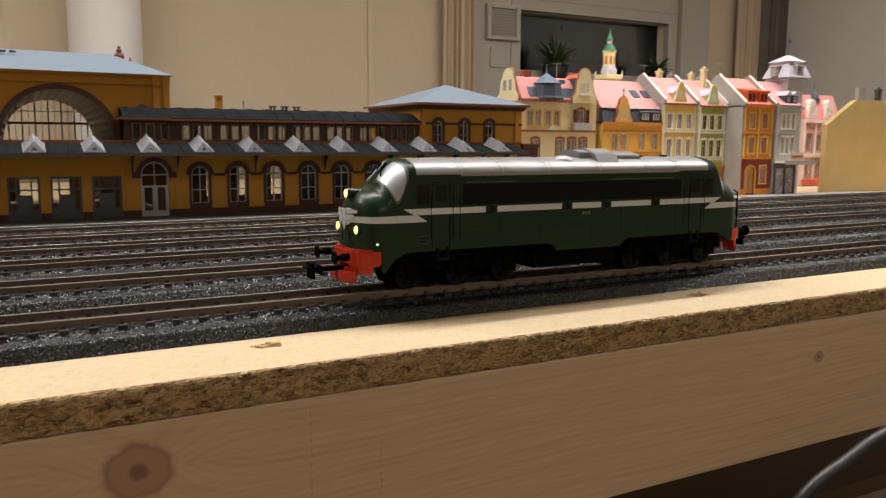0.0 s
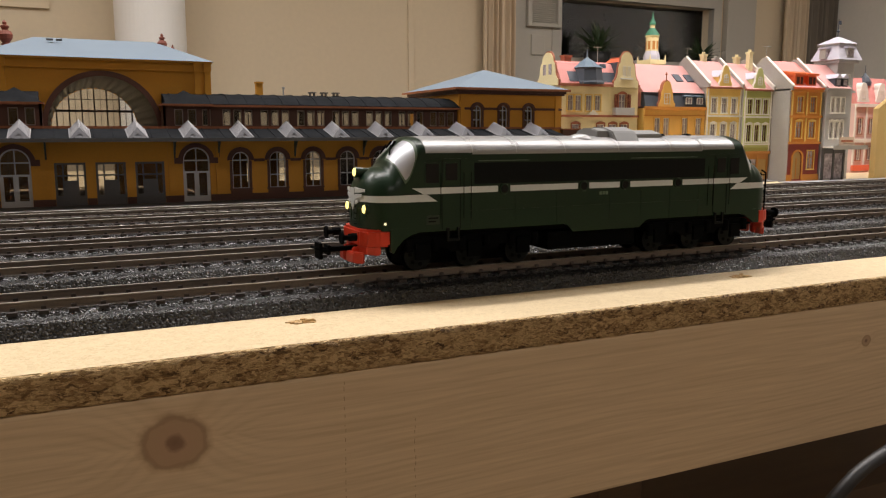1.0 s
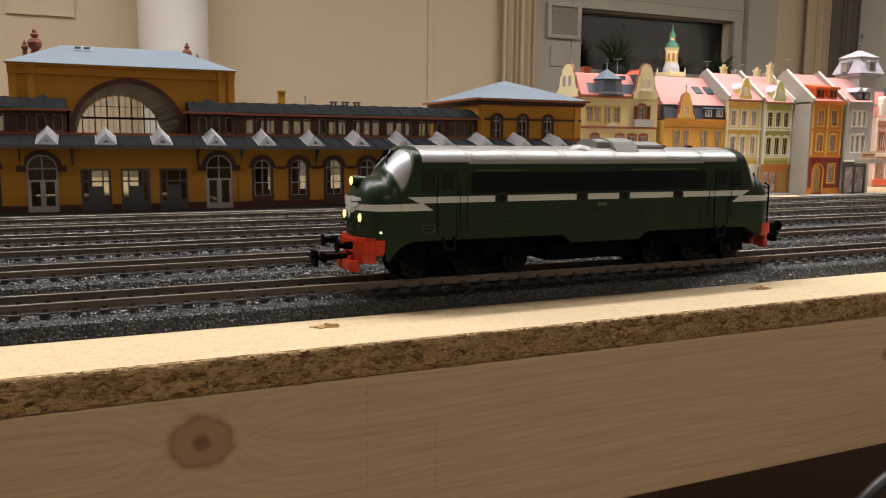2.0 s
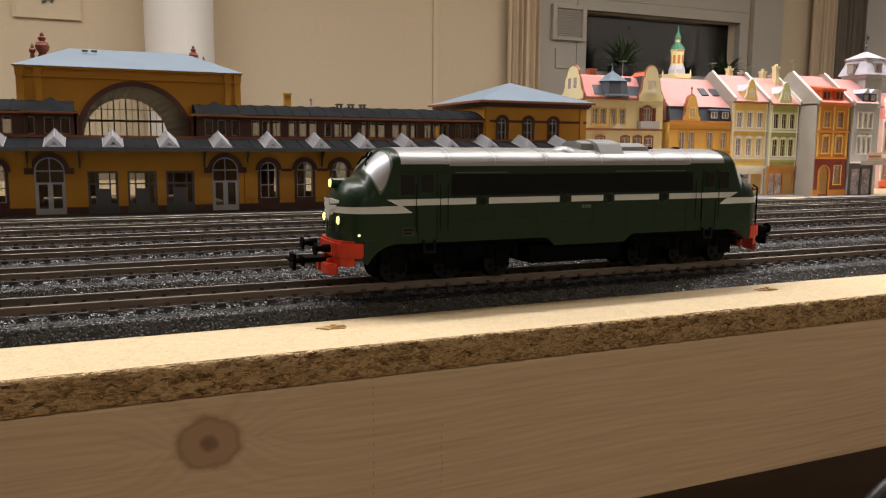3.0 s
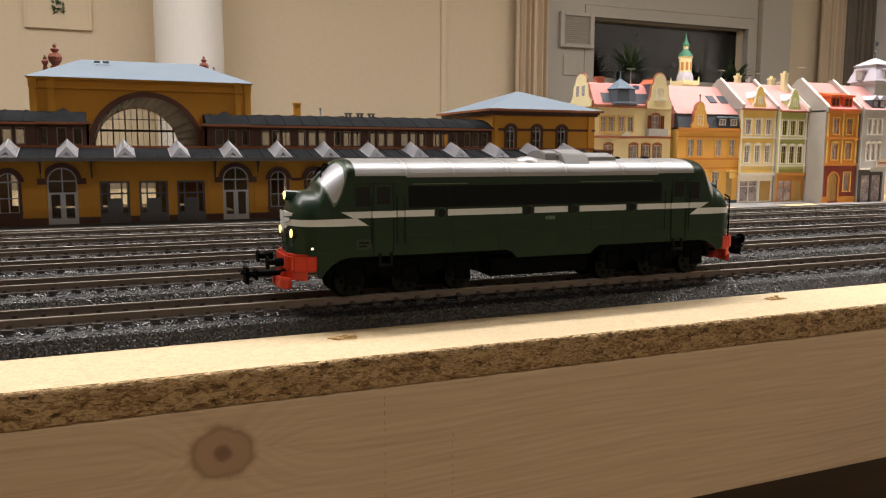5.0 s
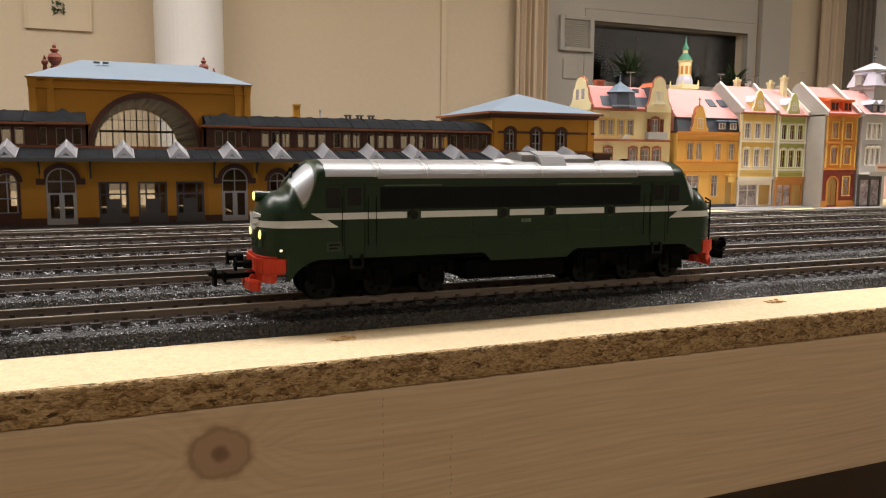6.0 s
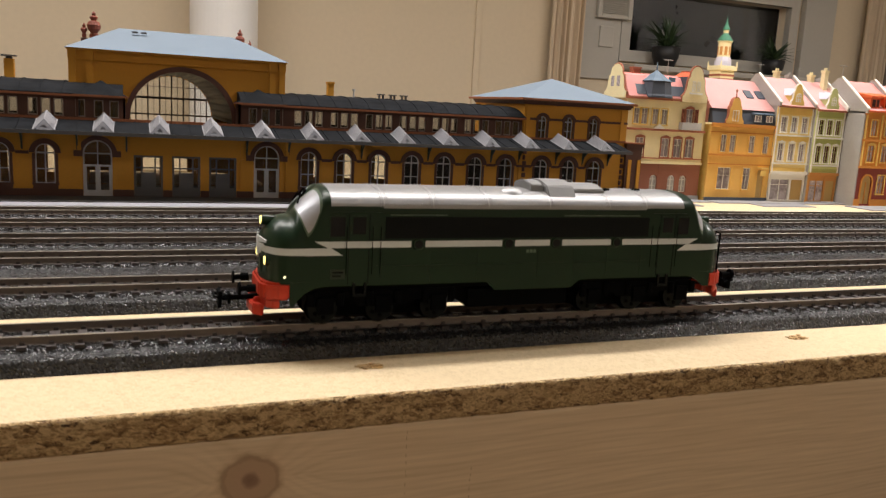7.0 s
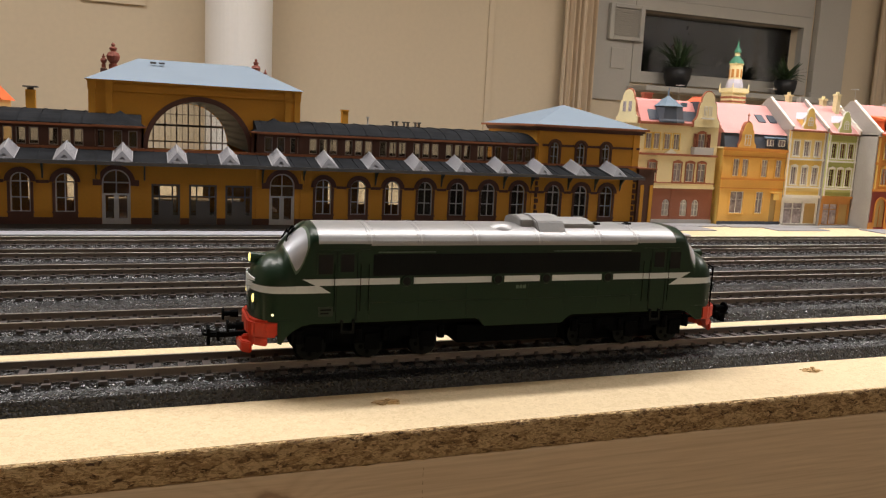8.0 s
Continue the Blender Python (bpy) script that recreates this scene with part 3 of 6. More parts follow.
def locomotive():
    L = thing("diesel_locomotive", "dark green model diesel locomotive with silver roof and red buffer beams", "locomotive", (0, 62.2, 0))
    body = part("body", hull(), "loco_green", L, smooth=True)
    for p in body.data.polygons:
        if p.normal.z < -0.4:
            p.use_smooth = False
    # lower skirt between the bogies
    arch = [(-10.4, 28), (-10.4, 19.2), (-9.2, 18.6), (-7.6, 21.0), (-5.0, 23.6), (-1.6, 25.4), (2.5, 26.3), (4.0, 26.5), (4.0, 28)]
    for s in (-1, 1):
        bm = bmesh.new()
        y0, y1 = sorted((s * HALF_W, s * (HALF_W - 2)))
        prism(bm, [(67, 26.6), (69.8, 25.6), (72.5, 22.8), (107.5, 22.8), (111, 25.6), (114, 26.6)], "y", y0 + 0.02, y1 - 0.02)
        part("skirt", bm, "loco_green", L)
        bm = bmesh.new()
        prism(bm, arch, "y", y0 + 0.2, y1 - 0.2)
        part("corner_skirt", bm, "loco_green", L)
        bm = bmesh.new()
        prism(bm, [(2 * MID - a, max(b, 21.5)) for a, b in arch], "y", y0 + 0.2, y1 - 0.2)
        part("corner_skirt", bm, "loco_green", L)
    # silver roof in riveted panels
    edges = [4.0, 24.2, 44.2, 67.5, 95.0, 123.4, 141.9, 161.6]
    for a, b in zip(edges, edges[1:]):
        bm = bmesh.new()

        def arc(x, grow):
            line = outline(x, grow)
            return [(x, -y, z) for y, z in line] + [(x, y, z) for y, z in line[-2::-1]]
        xs = [a + 0.1, (a + b) / 2, b - 0.1]
        top = [[bm.verts.new(p) for p in arc(x, 0.28)] for x in xs]
        for c0, c1 in zip(top, top[1:]):
            for i in range(len(c0) - 1):
                bm.faces.new((c0[i], c0[i + 1], c1[i + 1], c1[i])).smooth = True
        for x in (xs[0], xs[-1]):
            up, dn = [bm.verts.new(p) for p in arc(x, 0.28)], [bm.verts.new(p) for p in arc(x, -0.2)]
            for i in range(len(up) - 1):
                bm.faces.new((up[i], up[i + 1], dn[i + 1], dn[i]))
        part("roof_panel", bm, "loco_silver", L)
    for x in edges[1:-1]:
        bm = bmesh.new()
        line = outline(x, 0.42)
        pts = [(-y, z) for y, z in line] + [(y, z) for y, z in line[-2::-1]]
        inner = outline(x, 0.1)
        pin = [(-y, z) for y, z in inner] + [(y, z) for y, z in inner[-2::-1]]
        for (p, q), (r, s) in zip(zip(pts, pts[1:]), zip(pin, pin[1:])):
            prism(bm, [p, q, s, r], "x", x - 0.24, x + 0.24)
        part("roof_seam", bm, "loco_seam", L)
        bm = bmesh.new()
        rows = outline(x, 0.45, 9)
        for y, z in [(-y, z) for y, z in rows] + rows:
            for d in (-1.3, 1.3):
                bmesh.ops.create_icosphere(bm, subdivisions=1, radius=0.26, matrix=Matrix.Translation((x + d, y, z)))
        part("rivets", bm, "loco_silver", L)
    for s in (-1, 1):
        bm = bmesh.new()
        x = 27.0
        while x < 140:
            y, z = outline(x, 0.45)[1]
            bmesh.ops.create_icosphere(bm, subdivisions=1, radius=0.32, matrix=Matrix.Translation((x, s * y, z)))
            x += 1.75
        part("rivets", bm, "loco_silver", L)
        bm = boxes(side_plate(24.2, 141.9, 55.9, 56.8, 0.4, s < 0))
        part("gutter", bm, "loco_silver", L)
        # lip over the grilles; its paler green paints in the glint along it
        part("glint_lip", boxes(side_plate(27, 50, 53.2, 53.5, 0.5, s < 0)), "loco_rim", L)
        part("glint_lip", boxes(side_plate(102, 139, 53.2, 53.5, 0.5, s < 0)), "loco_rim", L)
        for flip in (False, True):
            a, b = (5.2, 23.6) if not flip else (2 * MID - 23.6, 2 * MID - 5.2)
            part("cab_gutter", boxes(side_plate(a, b, 53.9, 54.4, 0.5, s < 0)), "loco_green", L)
        # intake grilles: dark band with upright ribs
        part("grille", boxes(side_plate(25.2, 144, 44.3, 52.6, 0.16, s < 0)), "loco_dark", L)
        bm = bmesh.new()
        for k in range(78):
            x = 26 + 1.5 * k
            if abs(x - 89) < 1.2:
                continue
            box(bm, *side_plate(x, x + 0.5, 44.8, 52.2, 0.20, s < 0))
        part("grille_ribs", bm, "loco_dark", L)
        # white waist band, broken by the portholes
        holes = (38.7, 77.3, 99.0, 128.3)
        cuts = [2.0] + [v for h in holes for v in (h - 2.9, h + 2.9)] + [2 * MID - 2.0]
        for a, b in zip(cuts[::2], cuts[1::2]):
            bm = bmesh.new()
            yy = s * HALF_W
            y0, y1 = sorted((yy, yy + s * 0.22))
            if a == 2.0:
                prism(bm, [(-1.6, 43.3), (3.2, 40.85), (b, 40.85), (b, 43.3)], "y", y0, y1)
            elif b == 2 * MID - 2.0:
                prism(bm, [(a, 40.85), (2 * MID - 3.2, 40.85), (2 * MID + 1.6, 43.3), (a, 43.3)], "y", y0, y1)
            else:
                box(bm, a, b, y0, y1, 40.85, 43.3)
            part("waist_band", bm, "loco_white", L, "white waist band")
        for flip in (False, True):
            bm = bmesh.new()
            pts = [(-4.2, 40.8), (3.4, 40.8), (4.6, 40.8), (9.0, 38.0), (-4.2, 38.0)]
            if flip:
                pts = [(2 * MID - a, b) for a, b in pts]
            y0, y1 = sorted((s * HALF_W, s * (HALF_W + 0.22)))
            prism(bm, pts, "y", y0, y1)
            part("flash", bm, "loco_white", L, "white lightning flash")
        for h in holes:
            bm = bmesh.new()
            rod(bm, (h, s * HALF_W, 42), (h, s * (HALF_W + 0.5), 42), 2.35, 2.1, 18)
            p = part("porthole", bm, "loco_green", L)
            bm = bmesh.new()
            rod(bm, (h, s * (HALF_W + 0.4), 42), (h, s * (HALF_W + 0.62), 42), 1.6, 1.6, 16)
            part("pane", bm, "side_glass", p)
        # cab doors, windows and steps at both ends
        for flip in (False, True):
            def fx(a, b):
                return (2 * MID - b, 2 * MID - a) if flip else (a, b)
            bm = bmesh.new()
            for a, b, c, d in ((11.0, 11.25, 27, 53.8), (18.9, 19.15, 27, 53.8)):
                box(bm, *side_plate(*fx(a, b), c, d, 0.14, s < 0))
            part("cab_door", bm, "loco_dark", L)
            for a, b, c, d in ((12.6, 17.6, 46, 52.5), (4.2, 9.6, 45.2, 52.5)):
                f0, f1 = fx(a, b)
                p = part("cab_window", boxes(side_plate(f0 - 0.5, f1 + 0.5, c - 0.5, d + 0.5, 0.18, s < 0)), "loco_green", L)
                part("pane", boxes(side_plate(f0, f1, c, d, 0.3, s < 0)), "side_glass", p)
            bm = bmesh.new()
            for xx in (10.2, 20.2, 23.4):
                f = fx(xx, xx)[0]
                rod(bm, (f, s * (HALF_W + 0.9), 31), (f, s * (HALF_W + 0.9), 49), 0.14, None, 6)
            part("handrail", bm, "loco_black", L)
            f0, f1 = fx(13.0, 18.4)
            bm = boxes(side_plate(f0, f0 + 0.9, 22.6, 27.5, 1.0, s < 0), side_plate(f1 - 0.9, f1, 22.6, 27.5, 1.0, s < 0), side_plate(f0, f1, 22.2, 23.2, 1.0, s < 0))
            part("cab_step", bm, "loco_dark", L)
            if flip:
                continue
            f0, f1 = fx(4.5, 10.0)
            part("data_panel", boxes(side_plate(f0, f1, 29.0, 32.6, 0.14, s < 0)), "loco_panel", L, "small grey inscription panel")
            part("panel_text", boxes(side_plate(f0 + 0.7, f1 - 0.7, 31.2, 31.8, 0.2, s < 0), side_plate(f0 + 0.7, f1 - 1.6, 29.9, 30.5, 0.2, s < 0)), "loco_dark", L)
        bm = boxes(*[side_plate(a, a + 1.2, 38.0, 39.4, 0.18, s < 0) for a in (85.6, 87.2, 88.8)])
        part("number_bars", bm, "loco_rim", L, "grey bars of the running number")
        bm = boxes(*[side_plate(a, a + 0.35, 27, 39.5, 0.12, s < 0) for a in (24, 44, 64, 91, 108, 124, 141)] + [side_plate(22, 144, 33.5, 33.8, 0.12, s < 0)])
        part("panel_joint", bm, "loco_green", L)
    # nose details, both ends
    for flip in (False, True):
        def fx(x):
            return 2 * MID - x if flip else x

        def flipped(bm):
            if flip:
                bmesh.ops.transform(bm, matrix=Matrix.Translation((2 * MID, 0, 0)) @ Matrix.Diagonal((-1, 1, 1, 1)), verts=bm.verts)
                bmesh.ops.reverse_faces(bm, faces=bm.faces)
            return bm
        # white band round the nose
        bm = bmesh.new()
        xs = [-4.2 - 4.5 * k / 4 for k in range(4)] + [-8.7 - NOSE * math.sin(k / 20 * math.pi / 2) ** 0.8 for k in range(21)]
        for s in (-1, 1):
            rows = []
            for x in xs:
                u = min(1.0, (-4.2 - x) / (NOSE + 4.5))
                lo, hi = 38.0 + 0.2 * u, 40.75 - 0.2 * u
                w0, w1 = hull_width(x, lo), hull_width(x, hi)
                rows.append([bm.verts.new((x - 0.14 * u, s * (max(w0, 0) + 0.24 * (1 - u)), lo)), bm.verts.new((x - 0.14 * u, s * (max(w1, 0) + 0.24 * (1 - u)), hi))])
            for a, b in zip(rows, rows[1:]):
                f = (a[0], a[1], b[1], b[0])
                bm.faces.new(f if s > 0 else f[::-1])
        part("nose_band", flipped(bm), "loco_white", L, "white band round the nose", smooth=True)
        # winged emblem as plain shapes
        bm = bmesh.new()
        def nose_x(y):
            return -8.7 - NOSE * (1 - min(1.0, abs(y) / 16.2) ** 2.4) ** (1 / 2.4)

        def plate(y0, y1, z0a, z1a, z0b, z1b):
            """A small raised strip that follows the nose from y0 to y1."""
            rows = []
            for k in range(7):
                y = y0 + (y1 - y0) * k / 6
                lo, hi = z0a + (z0b - z0a) * k / 6, z1a + (z1b - z1a) * k / 6
                x = nose_x(y) - 0.5
                rows.append([bm.verts.new((x, y, lo)), bm.verts.new((x, y, hi)), bm.verts.new((x + 0.45, y, lo)), bm.verts.new((x + 0.45, y, hi))])
            for a, c in zip(rows, rows[1:]):
                bm.faces.new((a[0], a[1], c[1], c[0]))
                bm.faces.new((a[1], a[3], c[3], c[1]))
                bm.faces.new((a[2], a[0], c[0], c[2]))
        plate(-2.3, 0, 38.0, 43.2, 34.6, 43.2)
        plate(0, 2.3, 34.6, 43.2, 38.0, 43.2)
        for s in (-1, 1):
            plate(s * 2.8, s * 10.2, 41.3, 43.6, 42.0, 42.9)
            plate(s * 2.8, s * 8.4, 38.9, 40.9, 40.2, 41.2)
            plate(s * 2.8, s * 6.0, 36.8, 38.5, 38.0, 38.8)
        bmesh.ops.recalc_face_normals(bm, faces=bm.faces)
        part("wing_emblem", flipped(bm), "loco_white", L, "white winged emblem")
        # windscreens
        for s in (-1, 1):
            for nm, v0, v1, u0, u1, grow, mt in (("windscreen_frame", 0.02, 1.0, -8.6, 2.6, 0.14, "loco_green"), ("windscreen_seal", 0.03, 0.97, -8.5, 1.5, 0.30, "loco_rim"), ("windscreen", 0.06, 0.93, -8.0, 0.7, 0.46, "cab_glass")):
                bm = bmesh.new()
                cols = []
                for i in range(13):
                    col = []
                    for k in range(13):
                        s1, t1 = i / 6 - 1, k / 6 - 1
                        s2, t2 = s1 * math.sqrt(1 - t1 * t1 / 2), t1 * math.sqrt(1 - s1 * s1 / 2)
                        rnd = 0.2 if nm == "windscreen_frame" else 0.5
                        su, tu = (s1 + (s2 - s1) * rnd) / 2 + 0.5, (t1 + (t2 - t1) * rnd) / 2 + 0.5
                        v = v0 + (v1 - v0) * tu
                        xa = u0 + 4.6 * v
                        x = xa + (u1 - xa) * su
                        w, zs, zt = section(x)
                        a = (1 - v) * math.pi / 2
                        col.append(bm.verts.new((x - grow * 0.9, s * (w + grow * 0.3) * math.cos(a) ** 0.85, zs + (zt - zs) * math.sin(a) ** 0.95 + grow * 0.8)))
                    cols.append(col)
                for c0, c1 in zip(cols, cols[1:]):
                    for k in range(12):
                        f = (c0[k], c1[k], c1[k + 1], c0[k + 1])
                        bm.faces.new(f if s > 0 else f[::-1])
                part(nm, flipped(bm), mt, L, smooth=True)
        bm = bmesh.new()
        for s in (-1, 1):
            rod(bm, (-4.6, s * 2.5, 59.6), (-6.2, s * 5.0, 56.0), 0.35, None, 6)
            rod(bm, (-2.6, s * 2.0, 61.0), (-4.6, s * 2.6, 58.2), 0.5, 0.4, 6)
        part("wiper", flipped(bm), "loco_black", L)
        for y, z, x, r in ((0, 49.1, -18.9, 1.7), (-9.9, 35.4, -18.7, 1.7), (9.9, 35.4, -18.7, 1.7)):
            bm = bmesh.new()
            back = x + (7.5 if y == 0 else 6)
            rod(bm, (back, y, z - 0.4), (x, y, z), r * 1.15, r * 1.25, 16)
            lamp = part("headlight", flipped(bm), "loco_green", L)
            bm = bmesh.new()
            rod(bm, (x + 0.1, y, z), (x - 0.35, y, z), r, r * 0.85, 16)
            part("lens", flipped(bm), "side_glass" if flip else "lens", lamp, "" if flip else "glowing yellow headlight lens")
        for s in (-1, 1):
            bm = bmesh.new()
            rod(bm, (-11.4, s * 14.4, 30.0), (-12.4, s * 15.9, 30.0), 0.55, 0.5, 10)
            part("marker_light", flipped(bm), "steel" if flip else "lens_small", L, "" if flip else "tiny yellow marker light")
        # red buffer beam and plough
        bm = bmesh.new()
        pts = [(-20.8, -9), (-20.8, 9), (-19.2, 13.2), (-15, 15.7), (-10.2, 16.5), (-10.2, -16.5), (-15, -15.7), (-19.2, -13.2)]
        prism(bm, pts, "z", 21.2, 27.8)
        bmesh.ops.bevel(bm, geom=list(bm.edges), offset=0.9, segments=2, affect="EDGES")
        part("buffer_beam", flipped(bm), "loco_red", L, "bright red buffer beam")
        bm = bmesh.new()
        for s in (-1, 1):
            a = [(-20.0, s * 4.5), (-18.6, s * 12.2), (-16.0, s * 14.6), (-13.8, s * 15.4), (-14.4, s * 12.0), (-17.4, s * 10), (-18.6, s * 4.5)]
            prism(bm, a if s < 0 else a[::-1], "z", 18.0, 21.4)
            b = [(-23.6, s * 1.0), (-22.8, s * 8.4), (-19.8, s * 11.6), (-18.8, s * 10.6), (-21.6, s * 1.0)]
            prism(bm, b if s < 0 else b[::-1], "z", 14.6, 18.8)
            box(bm, -22, -18, s * 5 - 1, s * 5 + 1, 15.4, 20.5)
        bmesh.ops.bevel(bm, geom=list(bm.edges), offset=0.45, segments=2, affect="EDGES")
        part("snow_plough", flipped(bm), "loco_red", L, "bright red plough plates")
        for s in (-1, 1):
            bm = bmesh.new()
            rod(bm, (-22, s * 10, 25.0), (-25, s * 10, 25.0), 1.6, 1.5, 12)
            rod(bm, (-25, s * 10, 25.0), (-27.4, s * 10, 25.0), 1.0, 1.0, 10)
            rod(bm, (-27.4, s * 10, 25.0), (-28.2, s * 10, 25.0), 2.5, 2.4, 18)
            part("buffer", flipped(bm), "loco_black", L)
        bm = boxes((-33.5, -14, -1.2, 1.2, 18.6, 20.4), (-34.6, -33.4, -3.4, 3.4, 16.2, 22.4), (-31, -30, -2.8, 2.8, 17.6, 21.2))
        rod(bm, (-36.0, -3.0, 20.5), (-36.0, 3.0, 20.5), 0.5, None, 6)
        rod(bm, (-36.0, -3.0, 20.5), (-31, -3.0, 19.5), 0.5, None, 6)
        rod(bm, (-36.0, 3.0, 20.5), (-31, 3.0, 19.5), 0.5, None, 6)
        part("coupler", flipped(bm), "loco_black", L)
        bm = bmesh.new()
        for s in (-1, 1):
            for dz in (0, 4, 8):
                rod(bm, (nose_x(4) - 0.9, s * 2.6, 29.5 + dz * 0.5), (nose_x(4) - 0.9, s * 5.4, 29.5 + dz * 0.5), 0.2, None, 5)
        if flip:
            for yy in (-14.6, -11.6):
                rod(bm, (-15.6, yy, 27), (-15.6, yy, 45), 0.35, None, 6)
            for k in range(7):
                rod(bm, (-15.6, -14.6, 28.5 + 2.6 * k), (-15.6, -11.6, 28.5 + 2.6 * k), 0.3, None, 6)
            rod(bm, (-15.6, -14.6, 45), (-12.5, -14.8, 46.5), 0.35, None, 6)
        part("nose_ladder", flipped(bm), "loco_black", L)
    # roof fittings
    bm = bmesh.new()
    lathe(bm, [(6.2, -0.6), (5.9, 0.6), (5.2, 1.7), (3.8, 2.8), (2.0, 3.3), (0.2, 3.45)], (81.2, -7, 60.4), 28)
    part("roof_dome", bm, "loco_silver", L, smooth=True)
    bm = bmesh.new()
    prism(bm, [(-16.4, 57.3), (-10.4, 64.9), (-3.6, 66.8), (3.6, 66.8), (10.4, 64.9), (16.4, 57.3)], "x", 95.8, 108.8)
    bmesh.ops.bevel(bm, geom=list(bm.edges), offset=0.5, segments=2, affect="EDGES")
    hood = part("exhaust_hood", bm, "loco_grey", L, "grey sloping exhaust hood")
    bm = bmesh.new()
    prism(bm, [(-9.0, 60.4), (-8.0, 65.0), (-3, 66.3), (3, 66.3), (8.0, 65.0), (9.0, 60.4)], "x", 90, 96)
    prism(bm, [(-10.4, 59.4), (-9.6, 63.6), (-3, 65.4), (3, 65.4), (9.6, 63.6), (10.4, 59.4)], "x", 108.6, 124.5)
    bmesh.ops.bevel(bm, geom=list(bm.edges), offset=0.4, segments=2, affect="EDGES")
    part("hood_box", bm, "loco_grey", hood)
    bm = bmesh.new()
    for x, y in ((128, -4), (144.4, -3)):
        lathe(bm, [(1.5, 0), (1.6, 1.2), (0.9, 1.9)], (x, y, 61.9), 10)
        rod(bm, (x - 2.2, y, 62.9), (x + 2.2, y, 62.9), 0.55, 0.8, 8)
    part("horn", bm, "loco_black", L)
    # bogies, tank and wheels
    for cx in (26.0, 2 * MID - 26.0):
        b = part("bogie", boxes((cx - 27, cx + 27, -11.5, 11.5, 19.5, 25.5), (cx - 27.5, cx + 27.5, -6.4, 6.4, 12.2, 19.5)), "loco_black", L)
        for s in (-1, 1):
            bm = bmesh.new()
            y0, y1 = sorted((s * 12.2, s * 14.6))
            prism(bm, [(cx - 28, 24), (cx - 26.5, 19.5), (cx - 12, 19.5), (cx - 10, 17.6), (cx + 10, 17.6), (cx + 12, 19.5), (cx + 26.5, 19.5), (cx + 28, 24)], "y", y0, y1)
            for k in (-22.7, 0, 22.7):
                a0, a1 = sorted((s * 14.5, s * 15.8))
                box(bm, cx + k - 3, cx + k + 3, a0, a1, 15.2, 21.5)
                for q in (-5.6, 5.6):
                    lathe(bm, [(1.6, 0), (1.6, 5.0)], (cx + k + q, s * 15.0, 18.6), 8)
            part("side_frame", bm, "loco_black", b)
        for k in (-22.7, 0, 22.7):
            bm = bmesh.new()
            for s in (-1, 1):
                rod(bm, (0, s * 7.6, 0), (0, s * 10.4, 0), 5.9, 5.7, 28)
                rod(bm, (0, s * 7.0, 0), (0, s * 7.6, 0), 6.5, 6.5, 28)
                for a in range(6):
                    c, d = math.cos(a * math.pi / 3), math.sin(a * math.pi / 3)
                    rod(bm, (c * 3.4, s * 10.3, d * 3.4), (c * 3.4, s * 10.7, d * 3.4), 0.9, 0.8, 8)
            rod(bm, (0, -7, 0), (0, 7, 0), 1.2, None, 8)
            w = part("wheel_set", bm, "loco_black", L, "black wheel set", at=(cx + k, 0, RAIL + 5.9))
            WHEELS.append((w, (cx + k) * 0.001))
            for s in (-1, 1):
                bm = bmesh.new()
                rod(bm, (0, s * 10.35, 0), (0, s * 10.45, 0), 5.75, 5.75, 28)
                part("tyre", bm, "loco_dark", w)
    bm = bevelled(62, 108, -13.5, 13.5, 15.0, 22.9, 1.2)
    part("fuel_tank", bm, "loco_black", L)
    part("underframe", boxes((-6, 175, -14.5, 14.5, 24.2, 27)), "loco_black", L)
    return L


WHEELS = []
LOCO = locomotive()


# ---- the model station (millimetres; y = 0 on its platform front) ----
M.update({
    "ochre": material("ochre", (0.53, 0.245, 0.015), 0.65, vary=0.09, big=30, fine=500),
    "st_brown": material("st_brown", (0.078, 0.027, 0.016), 0.6, vary=0.2, big=40, fine=600),
    "st_orange": material("st_orange", (0.26, 0.085, 0.030), 0.5, vary=0.12, big=40, fine=600),
    "slate": material("slate", (0.0135, 0.0145, 0.0165), 0.85, vary=0.6, big=60, fine=700, spec=0.05),
    "blue_roof": material("blue_roof", (0.155, 0.20, 0.25), 0.7, vary=0.06, big=30, fine=600),
    "win_grey": material("win_grey", (0.46, 0.46, 0.47), 0.5, vary=0.06, big=60, fine=800),
    "door_grey": material("door_grey", (0.085, 0.083, 0.085), 0.5, vary=0.1, big=60, fine=800),
    "finial_red": material("finial_red", (0.20, 0.045, 0.022), 0.6, vary=0.15, big=80, fine=800),
    "lantern_glass": material("lantern_glass", (0.13, 0.13, 0.145), 0.3, vary=0.1, big=60, fine=800),
    "sky_white": material("sky_white", (0.36, 0.355, 0.375), 0.4, vary=0.06, big=60, fine=800),
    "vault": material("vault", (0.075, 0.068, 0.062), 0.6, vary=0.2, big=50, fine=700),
    "platform": material("platform", (0.075, 0.072, 0.072), 0.7, vary=0.12, big=20, fine=500),
    "kerb_white": material("kerb_white", (0.40, 0.40, 0.44), 0.6, vary=0.07, big=20, fine=500),
    "brick_red": material("brick_red", (0.33, 0.105, 0.055), 0.65, vary=0.2, big=80, fine=900),
    "iron_green": material("iron_green", (0.02, 0.035, 0.022), 0.5, vary=0.2, big=90, fine=900),
    "pane": glass("pane", (0.82, 0.81, 0.78), 0.78, 0.08),
    "upper_frame": material("upper_frame", (0.30, 0.24, 0.205), 0.5, vary=0.08, big=60, fine=800),
})


